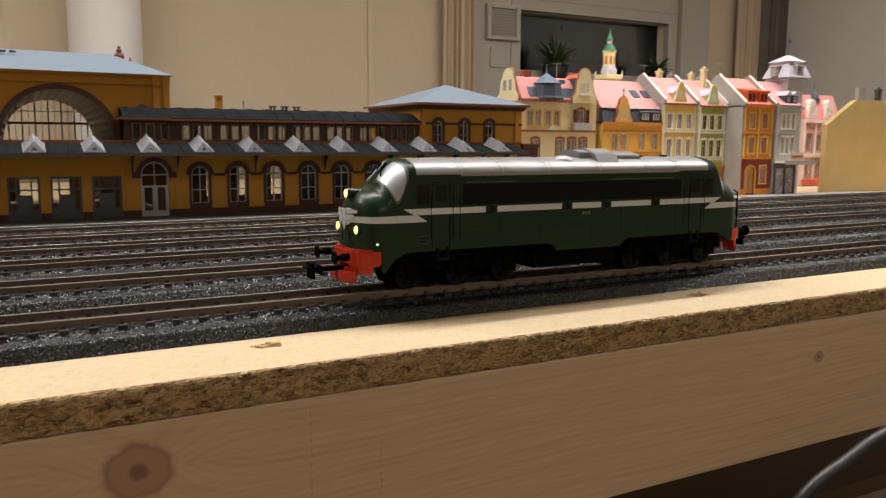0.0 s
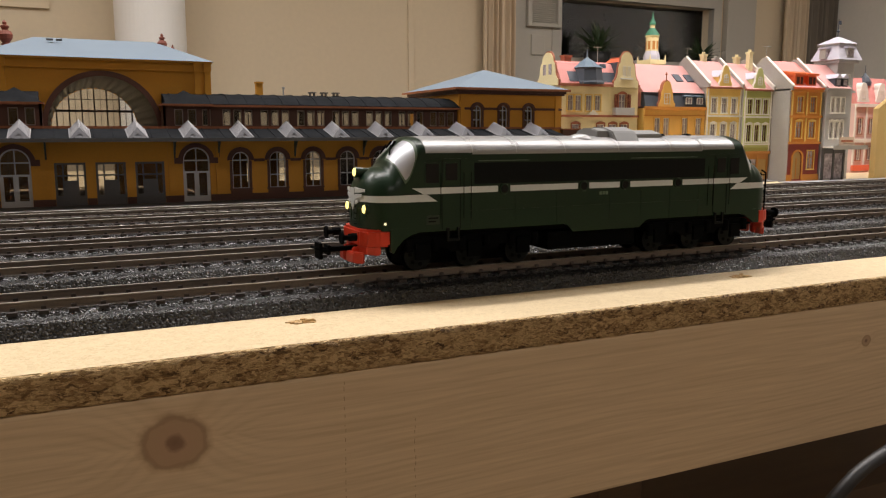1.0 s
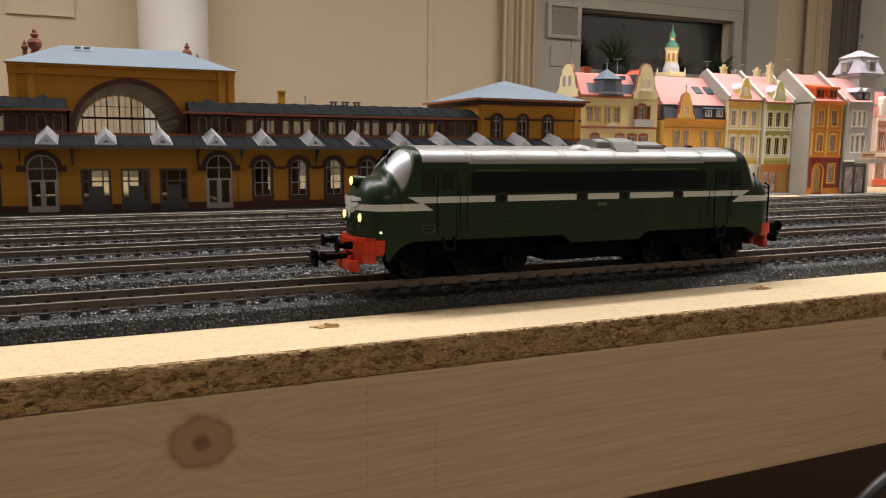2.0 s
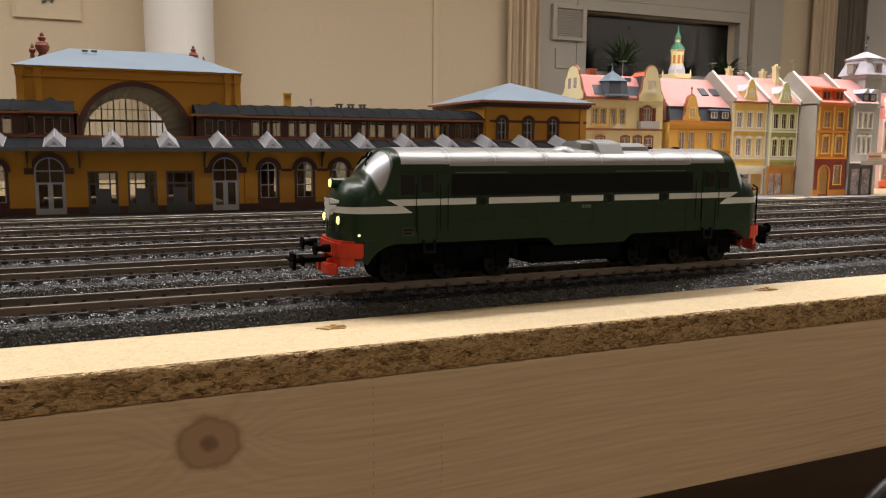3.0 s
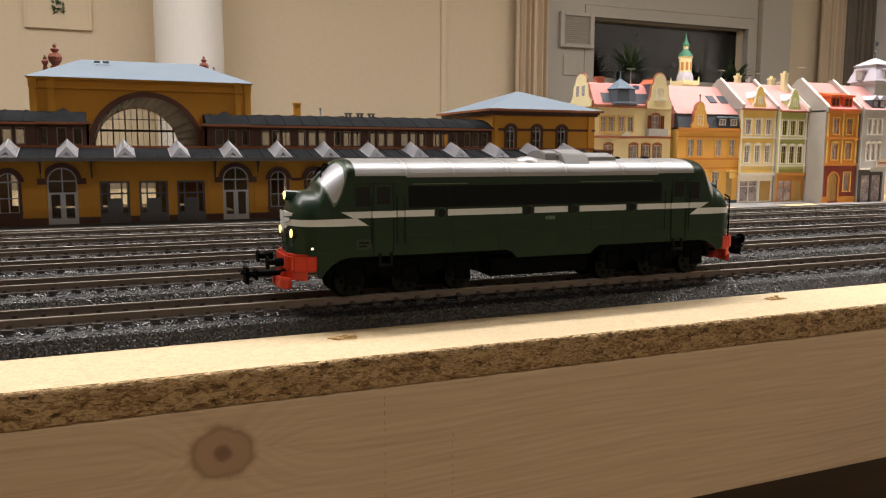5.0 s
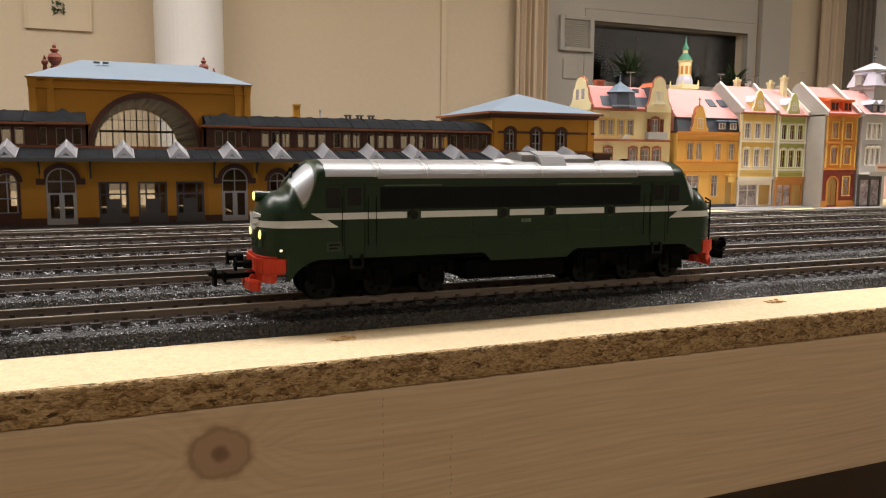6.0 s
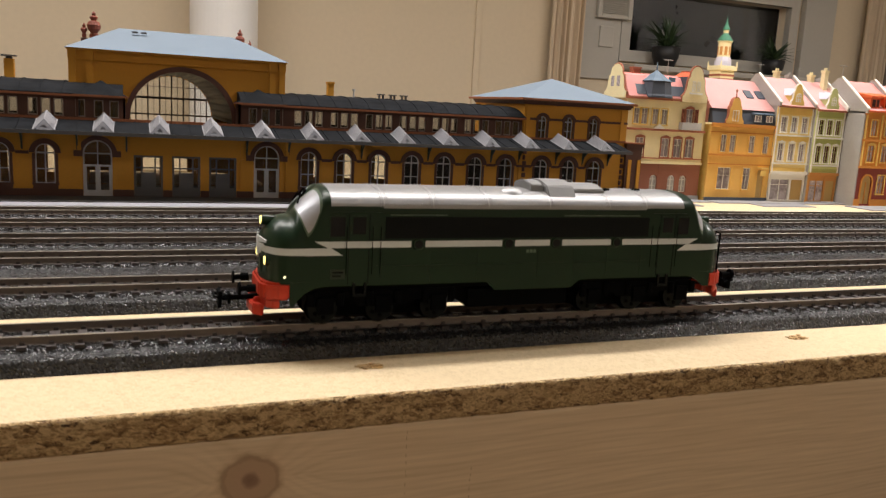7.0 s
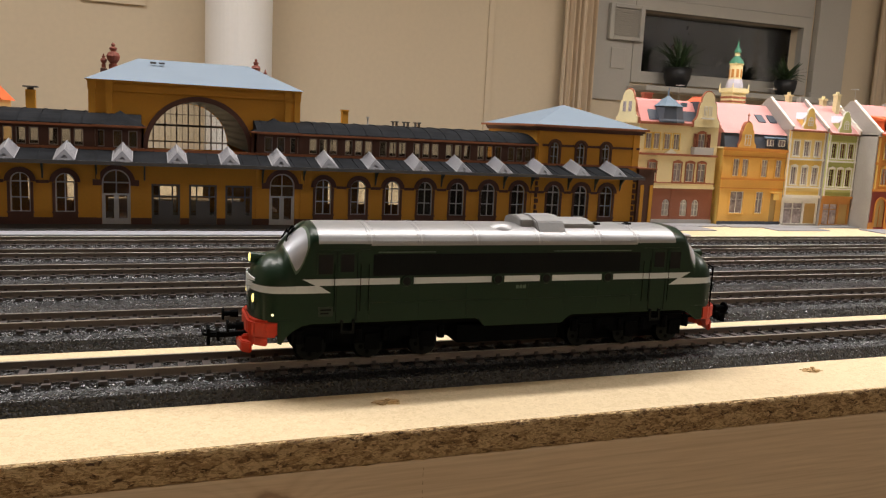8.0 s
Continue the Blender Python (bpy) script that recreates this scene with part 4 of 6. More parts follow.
def wall(bm, x0, x1, z0, z1, holes, y0, y1):
    """An upright wall along x with rectangular or round-headed openings: (left, right, sill, springing, arched)."""
    loops = [[(x0, z0), (x1, z0), (x1, z1), (x0, z1)]]
    for a, b, s, t, arched in sorted(holes):
        if arched:
            r, c = (b - a) / 2, (a + b) / 2
            head = [(c + r * math.cos(k * math.pi / 10), t + r * math.sin(k * math.pi / 10)) for k in range(11)]
            loops.append([(a, s), (b, s)] + head)
        else:
            loops.append([(a, s), (b, s), (b, t), (a, t)])
    near = [[bm.verts.new((x, y0, z)) for x, z in lp] for lp in loops]
    far = {v: bm.verts.new((v.co.x, y1, v.co.z)) for lp in near for v in lp}
    edges = [bm.edges.new((lp[i], lp[(i + 1) % len(lp)])) for lp in near for i in range(len(lp))]
    made = bmesh.ops.triangle_fill(bm, edges=edges, use_beauty=True, use_dissolve=False)
    faces = [g for g in made["geom"] if isinstance(g, bmesh.types.BMFace)]
    faces += [bm.faces.new([far[v] for v in reversed(f.verts)]) for f in faces]
    for lp in near:
        for i in range(len(lp)):
            p, q = lp[i], lp[(i + 1) % len(lp)]
            faces.append(bm.faces.new((p, q, far[q], far[p])))
    bmesh.ops.recalc_face_normals(bm, faces=faces)


def ring(bm, cx, cz, r0, r1, y0, y1, a0=0.0, a1=math.pi, n=12):
    rows = []
    for k in range(n + 1):
        p = a0 + (a1 - a0) * k / n
        c, s = math.cos(p), math.sin(p)
        rows.append([bm.verts.new((cx + rr * c, y, cz + rr * s)) for rr, y in ((r0, y0), (r1, y0), (r1, y1), (r0, y1))])
    faces = [bm.faces.new(rows[0]), bm.faces.new(rows[-1][::-1])]
    for a, b in zip(rows, rows[1:]):
        faces += [bm.faces.new((a[i], b[i], b[(i + 1) % 4], a[(i + 1) % 4])) for i in range(4)]
    bmesh.ops.recalc_face_normals(bm, faces=faces)


def arched_frame(w, sill, spring, bar=1.0, door=False):
    """Window bars for a round-headed opening of width w, about x = 0, 2 mm behind the wall's face."""
    bm = bmesh.new()
    r = w / 2
    y0, y1 = 1.2, 2.2
    box(bm, -r, -r + bar, y0, y1, sill, spring)
    box(bm, r - bar, r, y0, y1, sill, spring)
    ring(bm, 0, spring, r - bar, r, y0, y1)
    box(bm, -r + bar, r - bar, y0, y1, sill, sill + bar)
    box(bm, -0.5, 0.5, y0 + 0.1, y1 - 0.1, sill + bar, spring + r - bar)
    box(bm, -r + bar, -0.5, y0 + 0.1, y1 - 0.1, spring - 0.6, spring + 0.6)
    box(bm, 0.5, r - bar, y0 + 0.1, y1 - 0.1, spring - 0.6, spring + 0.6)
    if door:
        h = spring - 10.5
        for a, b in ((-r + bar, -0.5), (0.5, r - bar)):
            box(bm, a, b, y0, y1, h - 0.8, h + 0.8)
            box(bm, a, a + 1.5, y0, y1, sill + bar, h - 0.8)
            box(bm, b - 1.5, b, y0, y1, sill + bar, h - 0.8)
            box(bm, a + 1.5, b - 1.5, y0, y1, sill + bar, sill + 5.0)
        box(bm, -2.2, -1.2, y0 - 0.8, y0, h - 14, h - 12.5)
        box(bm, 1.2, 2.2, y0 - 0.8, y0, h - 14, h - 12.5)
    else:
        m = sill + (spring - sill) * 0.48
        box(bm, -r + bar, -0.5, y0 + 0.1, y1 - 0.1, m - 0.4, m + 0.4)
        box(bm, 0.5, r - bar, y0 + 0.1, y1 - 0.1, m - 0.4, m + 0.4)
    return bm


def arched_pane(w, sill, spring):
    bm = bmesh.new()
    r = w / 2
    prism(bm, [(-r, sill), (r, sill)] + [(r * math.cos(k * math.pi / 10), spring + r * math.sin(k * math.pi / 10)) for k in range(11)], "y", 2.4, 2.7)
    return bm


def rect_frame(w, z0, z1, bar=0.8, cross=True, y0=0.8, y1=1.6, depth=0.0):
    bm = boxes((-w / 2, -w / 2 + bar, y0, y1, z0, z1), (w / 2 - bar, w / 2, y0, y1, z0, z1),
               (-w / 2 + bar, w / 2 - bar, y0, y1, z0, z0 + bar), (-w / 2 + bar, w / 2 - bar, y0, y1, z1 - bar, z1))
    if cross:
        m = z0 + (z1 - z0) * 0.64
        box(bm, -bar * 0.4, bar * 0.4, y0 + 0.1, y1 - 0.1, z0 + bar, z1 - bar)
        box(bm, -w / 2 + bar, w / 2 - bar, y0 + 0.05, y1 - 0.05, m - bar * 0.4, m + bar * 0.4)
    return bm


def set_windows(parent, frame_bm, pane_bm, frame_mat, pane_mat, spots, y=0.0, name="window"):
    """Repeats one window (frame with its pane) at the given x, z offsets."""
    f0 = p0 = None
    for s in spots:
        x, z = s if isinstance(s, tuple) else (s, 0.0)
        if f0 is None:
            f0 = part(name, frame_bm, frame_mat, parent, at=(x, y, z))
            p0 = part("pane", pane_bm, pane_mat, f0)
            p0.visible_shadow = False
        else:
            f = again(name, f0, parent, (x, y, z))
            p = again("pane", p0, f, (0, 0, 0))
            p.visible_shadow = False


def station():
    S = thing("railway_station", "ochre and brown model railway station with slate roofs", "station", (0, 515, 2.0))
    ARCH = [-385.5, -350.8, -316.1, -281.4, -246.7, -212.0] + [14.0 + 34.55 * k for k in range(7)]
    PAV = [263.1, 296.3, 328.5]
    DOORS = [-171.0, -25.6]
    RECT = [-129.6, -97.4, -65.4]
    holes = [(c - 7.8, c + 7.8, 10.8, 37.2, True) for c in ARCH + PAV] + [(c - 11.8, c + 11.8, 0.6, 37.6, True) for c in DOORS]
    holes += [(c - 12.2, c + 12.2, 0.6, 37.2, False) for c in RECT]
    bm = bmesh.new()
    wall(bm, -402, 239.2, 0, 65, [h for h in holes if h[1] < 239], 0, 3)
    part("platform_wall", bm, "ochre", S)
    bm = bmesh.new()
    wall(bm, -402, 239.2, 0, 65, [h for h in holes if h[1] < 239], 105, 108)
    box(bm, -402, -399, 3, 105, 0, 64)
    part("street_wall", bm, "ochre", S)
    # brown plinth, window aprons, piers and arch rings
    bm = bmesh.new()
    cuts = sorted([(c - 12, c + 12) for c in DOORS] + [(c - 12.3, c + 12.3) for c in RECT])
    x = -402
    for a, b in cuts + [(366, 366)]:
        if a > x:
            box(bm, x, a, -1.0, 0.0, 0, 6.5)
        x = b
    part("plinth", bm, "st_brown", S)
    for c in ARCH + PAV:
        bm = bmesh.new()
        box(bm, c - 9.8, c + 9.8, -1.4, 0.0, 6.5, 10.8)
        box(bm, c - 10.6, c + 10.6, -1.9, 0.0, 10.2, 11.4)
        box(bm, c - 10.0, c - 7.8, -0.9, 0.0, 11.4, 36.8)
        box(bm, c + 7.8, c + 10.0, -0.9, 0.0, 11.4, 36.8)
        ring(bm, c, 37.2, 7.8, 12.2, -1.5, 0.0)
        part("window_surround", bm, "st_brown", S)
    for c in DOORS:
        bm = bmesh.new()
        ring(bm, c, 37.6, 11.8, 15.8, -1.5, 0.0)
        box(bm, c - 19, c - 11.8, -1.8, 0.0, 35.0, 40.2)
        box(bm, c + 11.8, c + 19, -1.8, 0.0, 35.0, 40.2)
        part("door_surround", bm, "st_brown", S)
    bm = bmesh.new()
    spans = sorted([(c - 12.4, c + 12.4) for c in ARCH + PAV])
    last = -402
    for a, b in spans:
        if not (last < -120 < a):
            box(bm, last, a, -1.1, 0.0, 36.0, 38.6)
        last = b
    part("string_course", bm, "st_brown", S)
    for x in (-402, -187, -145, -50, -8.5, 236.0):
        part("pilaster", boxes((x, x + 3.2, -1.6, 0, 6.5, 36)), "ochre", S)
        part("pilaster", boxes((x, x + 3.2, -1.6, 0, 38.6, 62)), "ochre", S)
    set_windows(S, arched_frame(15.6, 10.8, 37.2), arched_pane(15.6, 10.8, 37.2), "win_grey", "pane", ARCH + PAV)
    set_windows(S, arched_frame(23.6, 0.6, 37.6, 1.3, True), arched_pane(23.6, 0.6, 37.6), "win_grey", "pane", DOORS, name="arched_door")
    bm = rect_frame(24.4, 0.6, 37.2, 1.8, False, 0.6, 2.2)
    for a in (-6.2, 5.0):
        box(bm, a, a + 1.2, 0.8, 2.0, 2.4, 35.4)
    box(bm, -10.4, 10.4, 0.9, 1.9, 25.6, 26.8)
    box(bm, -10.4, 10.4, 0.9, 1.9, 2.4, 9.0)
    box(bm, -5.0, 5.0, 1.0, 1.8, 9.0, 22.0)
    set_windows(S, bm, boxes((-10.4, 10.4, 1.9, 2.2, 8, 35.4)), "door_grey", "pane", RECT, name="hall_door")
    # added dark boards that keep light from showing through the platform windows
    part("view_stop", boxes((122, 343, 34, 36, 0.5, 64)), "vault", S)
    part("view_stop", boxes((-400, -262, 34, 36, 0.5, 64)), "vault", S)
    # brackets under the awning
    bk = bmesh.new()
    prism(bk, [(0, 40), (0, 58), (-24, 58.4), (-24, 56.8), (-10, 54.5), (-3.0, 48)], "x", -0.7, 0.7)
    first = part("bracket", bk, "iron_green", S, at=(-187, 0, 0))
    for x in (-229.5, -147.5, -44, -5.5, 65.5, 134.5, 204, 236, 280, 313, 345, -264, -299, -333):
        again("bracket", first, S, (x, 0, 0))
    # slate awning with standing seams
    bm = bmesh.new()
    prism(bm, [(1.0, 64.8), (1.0, 66.4), (-36, 57.8), (-36, 56.0)], "x", -402, 352)
    aw = part("awning", bm, "slate", S, "dark slate platform awning")
    part("awning_edge", boxes((-402, 352, -37.0, -36.0, 55.0, 58.0)), "door_grey", aw)
    part("ridge_strip", boxes((-402, 366, -0.6, 1.4, 65.6, 68.2)), "st_orange", S)
    bm = bmesh.new()
    prism(bm, [(0.6, 66.3), (0.6, 66.9), (-36, 58.4), (-36, 57.8)], "x", -0.35, 0.35)
    first = part("seam", bm, "slate", aw, at=(-395, 0, 0))
    for k in range(1, 50):
        again("seam", first, aw, (-395 + 15 * k, 0, 0))
    # little glazed lanterns on the awning
    def lantern():
        w, yf, yb = 7.8, -34.5, -3.0

        def za(y):
            return 66.4 + (y - 1) * 10.0 / 43
        bm = bmesh.new()
        v = [bm.verts.new(p) for p in ((-w, yf, za(yf)), (w, yf, za(yf)), (0, yf + 5.5, za(yf) + 8.6), (-w, yb, za(yb)), (w, yb, za(yb)), (0, yb - 1.5, za(yb) + 7.8))]
        for f in ((0, 2, 5, 3), (1, 4, 5, 2), (3, 5, 4), (0, 3, 4, 1)):
            bm.faces.new([v[i] for i in f])
        c = Vector((0, yf + 1.3, za(yf) + 2.0))
        inner = [bm.verts.new(v[i].co * 0.36 + c * 0.64 + Vector((0, 1.2, 0.1))) for i in (0, 1, 2)]
        rim = [bm.verts.new(v[i].co * 0.36 + c * 0.64) for i in (0, 1, 2)]
        for i, j in ((0, 1), (1, 2), (2, 0)):
            bm.faces.new((v[i], v[j], rim[j], rim[i]))
            bm.faces.new((rim[i], rim[j], inner[j], inner[i]))
        bm.faces.new(inner)
        bmesh.ops.recalc_face_normals(bm, faces=bm.faces)
        bars = bmesh.new()
        for s in (-1, 1):
            for k in range(9):
                t = (k + 0.5) / 9
                a = v[0 if s < 0 else 1].co.lerp(v[3 if s < 0 else 4].co, t) + Vector((0, 0, 0.25))
                b = v[2].co.lerp(v[5].co, t) + Vector((0, 0, 0.25))
                rod(bars, a, b, 0.32, None, 4)
            rod(bars, (s * w, yf, za(yf) + 0.3), (s * w, yb, za(yb) + 0.3), 0.5, None, 4)
        rod(bars, v[2].co, v[5].co, 0.5, None, 4)
        return bm, bars
    first = None
    for x in [-165.0 + 44.3 * k for k in range(-5, 12)]:
        if first is None:
            glazing, bars = lantern()
            first = part("roof_lantern", glazing, "lantern_glass", S, "small white glazed roof lantern", at=(x, 0, 0))
            first_bars = part("glazing_bar", bars, "sky_white", first)
        else:
            lan = tagged(again("roof_lantern", first, S, (x, 0, 0)), "small white glazed roof lantern")
            again("glazing_bar", first_bars, lan, (0, 0, 0))
    # brown upper storey with rows of windows
    trip = [13.4 + 34.75 * k for k in range(7)]
    left = [-210.7, -245.5, -280.3, -315, -350, -385]
    singles = [-38.5, -27.0, -14.5, -157.0, -169.5, -184.0]
    xs = [c + d for c in trip + left for d in (-9.9, 0, 9.9)] + singles
    for y0, y1, half, nm in ((3, 5.4, 3.8, "upper_wall"), (100, 102.4, 4.7, "upper_back_wall")):
        for a, b in ((-402, -148), (-51.5, 239)):
            bm = bmesh.new()
            wall(bm, a, b, 65, 88, [(x - half, x + half, 68.8, 83.4, False) for x in xs if a < x < b], y0, y1)
            part(nm, bm, "st_brown", S)
    set_windows(S, rect_frame(7.6, 68.8, 83.4, 0.75, False), boxes((-3.4, 3.4, 1.6, 1.9, 69, 83)), "upper_frame", "pane", xs, y=3.0)
    prof = [(-2.5, 86.6), (-2.2, 88.2), (4, 91.6), (12, 94.8), (22, 97.2), (36, 98.6), (52, 99.0), (70, 98.2), (86, 95.2), (100, 90), (108, 86.6)]
    for a, b in ((-402, -150), (-50, 240)):
        bm = bmesh.new()
        prism(bm, prof, "x", a, b)
        rf = part("curved_roof", bm, "slate", S, "curved dark slate roof")
        part("gutter", boxes((a, b, -3.6, -2.4, 85.6, 87.4)), "st_orange", rf)
        sm = bmesh.new()
        for (p, q), (r, s) in zip(zip(prof[1:], prof[2:-1]), zip([(u, v + 0.6) for u, v in prof[1:]], [(u, v + 0.6) for u, v in prof[2:-1]])):
            prism(sm, [p, q, s, r], "x", -0.4, 0.4)
        n = int((b - a) / 16.5)
        first = part("seam", sm, "slate", rf, at=(a + 6, 0, 0))
        for k in range(1, n):
            again("seam", first, rf, (a + 6 + 16.5 * k, 0, 0))
    for a, b in ((-189, -146.5), (-53, -10)):
        bm = bmesh.new()
        v = [bm.verts.new(p) for p in ((a, -3.5, 87.4), (b, -3.5, 87.4), (b, 40, 87.4), (a, 40, 87.4), ((a + b) / 2, 16, 100.5), ((a + b) / 2, 30, 100.5))]
        for f in ((0, 1, 4), (1, 2, 5, 4), (2, 3, 5), (3, 0, 4, 5), (3, 2, 1, 0)):
            bm.faces.new([v[i] for i in f])
        part("hip_roof", bm, "slate", S)
        part("hip_gutter", boxes((a - 0.5, b + 0.5, -4.6, -3.4, 86.2, 87.8), (a - 0.5, a + 0.5, -3.4, 26, 86.2, 87.8), (b - 0.5, b + 0.5, -3.4, 26, 86.2, 87.8)), "st_orange", S)
        part("end_wall", boxes((a + 2, b - 2, 2.4, 3.0, 65, 68.6), (b - 3.5, b - 1.5, 3, 28, 65, 87), (a + 1.5, a + 3.5, 3, 28, 65, 87)), "st_brown", S)
    # great hall with its vaulted window
    hx0, hx1, hy0, hy1, cx, cz, R = -193.0, -6.6, 28.0, 258.0, -99.5, 67.0, 45.5
    arc = [(cx + R * math.cos(k * math.pi / 24), cz + R * math.sin(k * math.pi / 24)) for k in range(25)]
    for y, nm in ((hy0, "hall_front"), (hy1 - 3, "hall_rear")):
        bm = bmesh.new()
        prism(bm, [(hx0, cz), (hx0, 127), (hx1, 127), (hx1, cz)] + arc, "y", y, y + 3)
        part(nm, bm, "ochre", S)
    part("hall_sill", boxes((hx0, hx1, hy0, hy0 + 3, 62, cz)), "ochre", S)
    bm = bmesh.new()
    wall(bm, hx0, hx1, 0, cz - 0.1, [(cx - R, cx + R, 52, cz - 0.2, False), (-132, -82, 0.6, 44, False)], hy1 - 3, hy1)
    part("hall_rear_base", bm, "ochre", S)
    for x in (hx0, hx1 - 3):
        part("hall_side", boxes((x, x + 3, hy0 + 3, hy1 - 3, 0, 127)), "ochre", S)
    bm = bmesh.new()
    ring(bm, cx, cz, R - 0.2, R + 4.4, hy0 - 1.6, hy0 + 3.2, 0, math.pi, 32)
    part("hall_arch", bm, "st_brown", S)
    bm = bmesh.new()
    shell_in, shell_out = [], []
    for k in range(81):
        p = math.pi * k / 80
        rr = R + (0.9 if k // 2 % 2 else 0.0)
        for line, rad in ((shell_in, rr), (shell_out, R + 2.5)):
            line.append([bm.verts.new((cx + rad * math.cos(p), y, cz + rad * math.sin(p))) for y in (hy0 + 3.2, hy1 - 3.2)])
    for k in range(80):
        for line in (shell_in, shell_out):
            bm.faces.new((line[k][0], line[k + 1][0], line[k + 1][1], line[k][1]))
        for e in (0, 1):
            bm.faces.new((shell_in[k][e], shell_in[k + 1][e], shell_out[k + 1][e], shell_out[k][e]))
    bmesh.ops.recalc_face_normals(bm, faces=bm.faces)
    part("hall_vault", bm, "vault", S, "dark ribbed vault inside the hall")
    bm = bmesh.new()
    for k in range(-6, 7):
        x = cx + k * 6.6
        h = math.sqrt(max(1, R * R - (k * 6.6) ** 2))
        wd = 0.75 if k % 2 == 0 else 0.28
        box(bm, x - wd, x + wd, hy1 - 6, hy1 - 4, 52, cz + h)
    for z, wd in ((cz + 0.8, 0.8), (cz + 20, 1.3), (cz + 33, 0.5)):
        h = math.sqrt(max(1, R * R - (z - cz) ** 2))
        box(bm, cx - h, cx + h, hy1 - 5.8, hy1 - 4.2, z - wd, z + wd)
    hw = part("hall_window", bm, "upper_frame", S, "arched hall window with thin glazing bars")
    bm = bmesh.new()
    prism(bm, arc, "y", hy1 - 3.9, hy1 - 3.6)
    pn = part("pane", bm, glass("hall_glass", (0.97, 0.97, 0.95), 1.0, 0.04), hw)
    pn.visible_shadow = False
    bm = boxes((hx0 - 1.5, hx1 + 1.5, hy0 - 2.2, hy0, 118.0, 119.6), (hx0 - 2.5, hx1 + 2.5, hy0 - 3.2, hy0, 125.6, 127.4))
    part("hall_cornice", bm, "ochre", S)
    for a in (hx0 - 1.2, hx0 + 13, hx1 - 13.5, hx1 - 4.5):
        part("corner_pier", boxes((a, a + 5.7, hy0 - 1.6, hy0, 88, 118), (a - 0.5, a + 6.2, hy0 - 2.4, hy0, 119.6, 125.6)), "ochre", S)
    bm = bmesh.new()
    v = [bm.verts.new(p) for p in ((hx0 - 4, hy0 - 4.5, 127.4), (hx1 + 4, hy0 - 4.5, 127.4), (hx1 + 4, hy1 + 4, 127.4), (hx0 - 4, hy1 + 4, 127.4),
                                   (-154, 136, 154.5), (-43, 136, 154.5))]
    for f in ((0, 1, 5, 4), (1, 2, 5), (2, 3, 4, 5), (3, 0, 4), (3, 2, 1, 0)):
        bm.faces.new([v[i] for i in f])
    hr = part("hall_roof", bm, "blue_roof", S, "pale blue hipped metal roof")
    for x in (-142, -134):
        part("roof_hatch", boxes((x, x + 5.5, 101, 106, 148.6, 150.2)), "door_grey", hr)
    for x, y, s in ((-177, 128, 1.25), (-36, 128, 0.95), (-186, 128, 0.6), (-26, 128, 0.35)):
        bm = bmesh.new()
        lathe(bm, [(3.4, -6), (3.4, 0), (2.4, 1), (4.6, 4), (5.2, 7), (4.0, 9.6), (1.8, 10.6), (3.0, 12.5), (3.0, 13.4), (1.2, 14.4), (1.6, 16), (0.4, 17.6)], (0, 0, 0), 14)
        bmesh.ops.scale(bm, vec=(s, s, s), verts=bm.verts)
        part("finial", bm, "finial_red", S, "terracotta roof finial", at=(x, y, 146))
        part("finial_post", boxes((x - 3, x + 3, y - 3, y + 3, 127.2, 142)), "st_brown", S)
    for s in (-1, 1):
        part("rear_gable", boxes((-186 if s < 0 else -30, -168 if s < 0 else -13, 128, 140, 126, 141)), "st_brown", S)
    # end pavilion
    px0, px1, py0, py1 = 239.2, 366.0, 2.0, 130.0
    up = [261.0, 292.5, 323.5]
    bm = bmesh.new()
    wall(bm, px0, px1, 0, 65, [h for h in holes if h[0] > 239], 0, 3)
    wall(bm, px0, px1, 65, 107, [(c - 5.0, c + 5.0, 66.5, 85.5, True) for c in up], 0.0, 3)
    part("pavilion_front", bm, "ochre", S)
    for x in (px0, px1 - 3):
        part("pavilion_side", boxes((x, x + 3, 3, py1, 0, 107)), "ochre", S)
    part("pavilion_rear", boxes((px0 + 3, px1 - 3, py1 - 3, py1, 0, 107)), "ochre", S)
    for c in up:
        bm = bmesh.new()
        ring(bm, c, 85.5, 5.0, 8.4, -1.4, 0.0)
        box(bm, c - 7.4, c - 5.0, -1.0, 0, 68.2, 85.4)
        box(bm, c + 5.0, c + 7.4, -1.0, 0, 68.2, 85.4)
        part("window_surround", bm, "st_brown", S)
    set_windows(S, arched_frame(10, 66.5, 85.5, 0.9), arched_pane(10, 66.5, 85.5), "win_grey", "pane", up)
    bm = boxes((px0 - 2, px1 + 2, -2.4, 0, 102, 104), (px0 - 3.5, px1 + 3.5, -4.0, 0, 104, 107.2), (px0 - 3.5, px0, 0, py1, 104, 107.2), (px0 - 2, px0, 0, py1, 102, 104))
    part("cornice", bm, "st_brown", S)
    bm = bmesh.new()
    x = px0
    for c in up + [400]:
        b = min(c - 8.4, px1)
        box(bm, x, b, -0.9, 0, 86, 88.4)
        x = c + 8.4
        if b == px1:
            break
    part("string_course", bm, "st_brown", S)
    for k in range(8):
        for x in (px0 + 1.0, px1 - 5.0):
            w = 4.4 if k % 2 else 3.0
            part("quoin", bevelled(x, x + w, -1.4, 0, 7 + 6.2 * k, 11.8 + 6.2 * k, 0.4, 1), "st_brown", S)
    for x in (px1 - 9, px0 + 2):
        part("pilaster", boxes((x, x + 4.3, -1.2, 0, 68, 102)), "ochre", S)
    bm = bmesh.new()
    e = 6.5
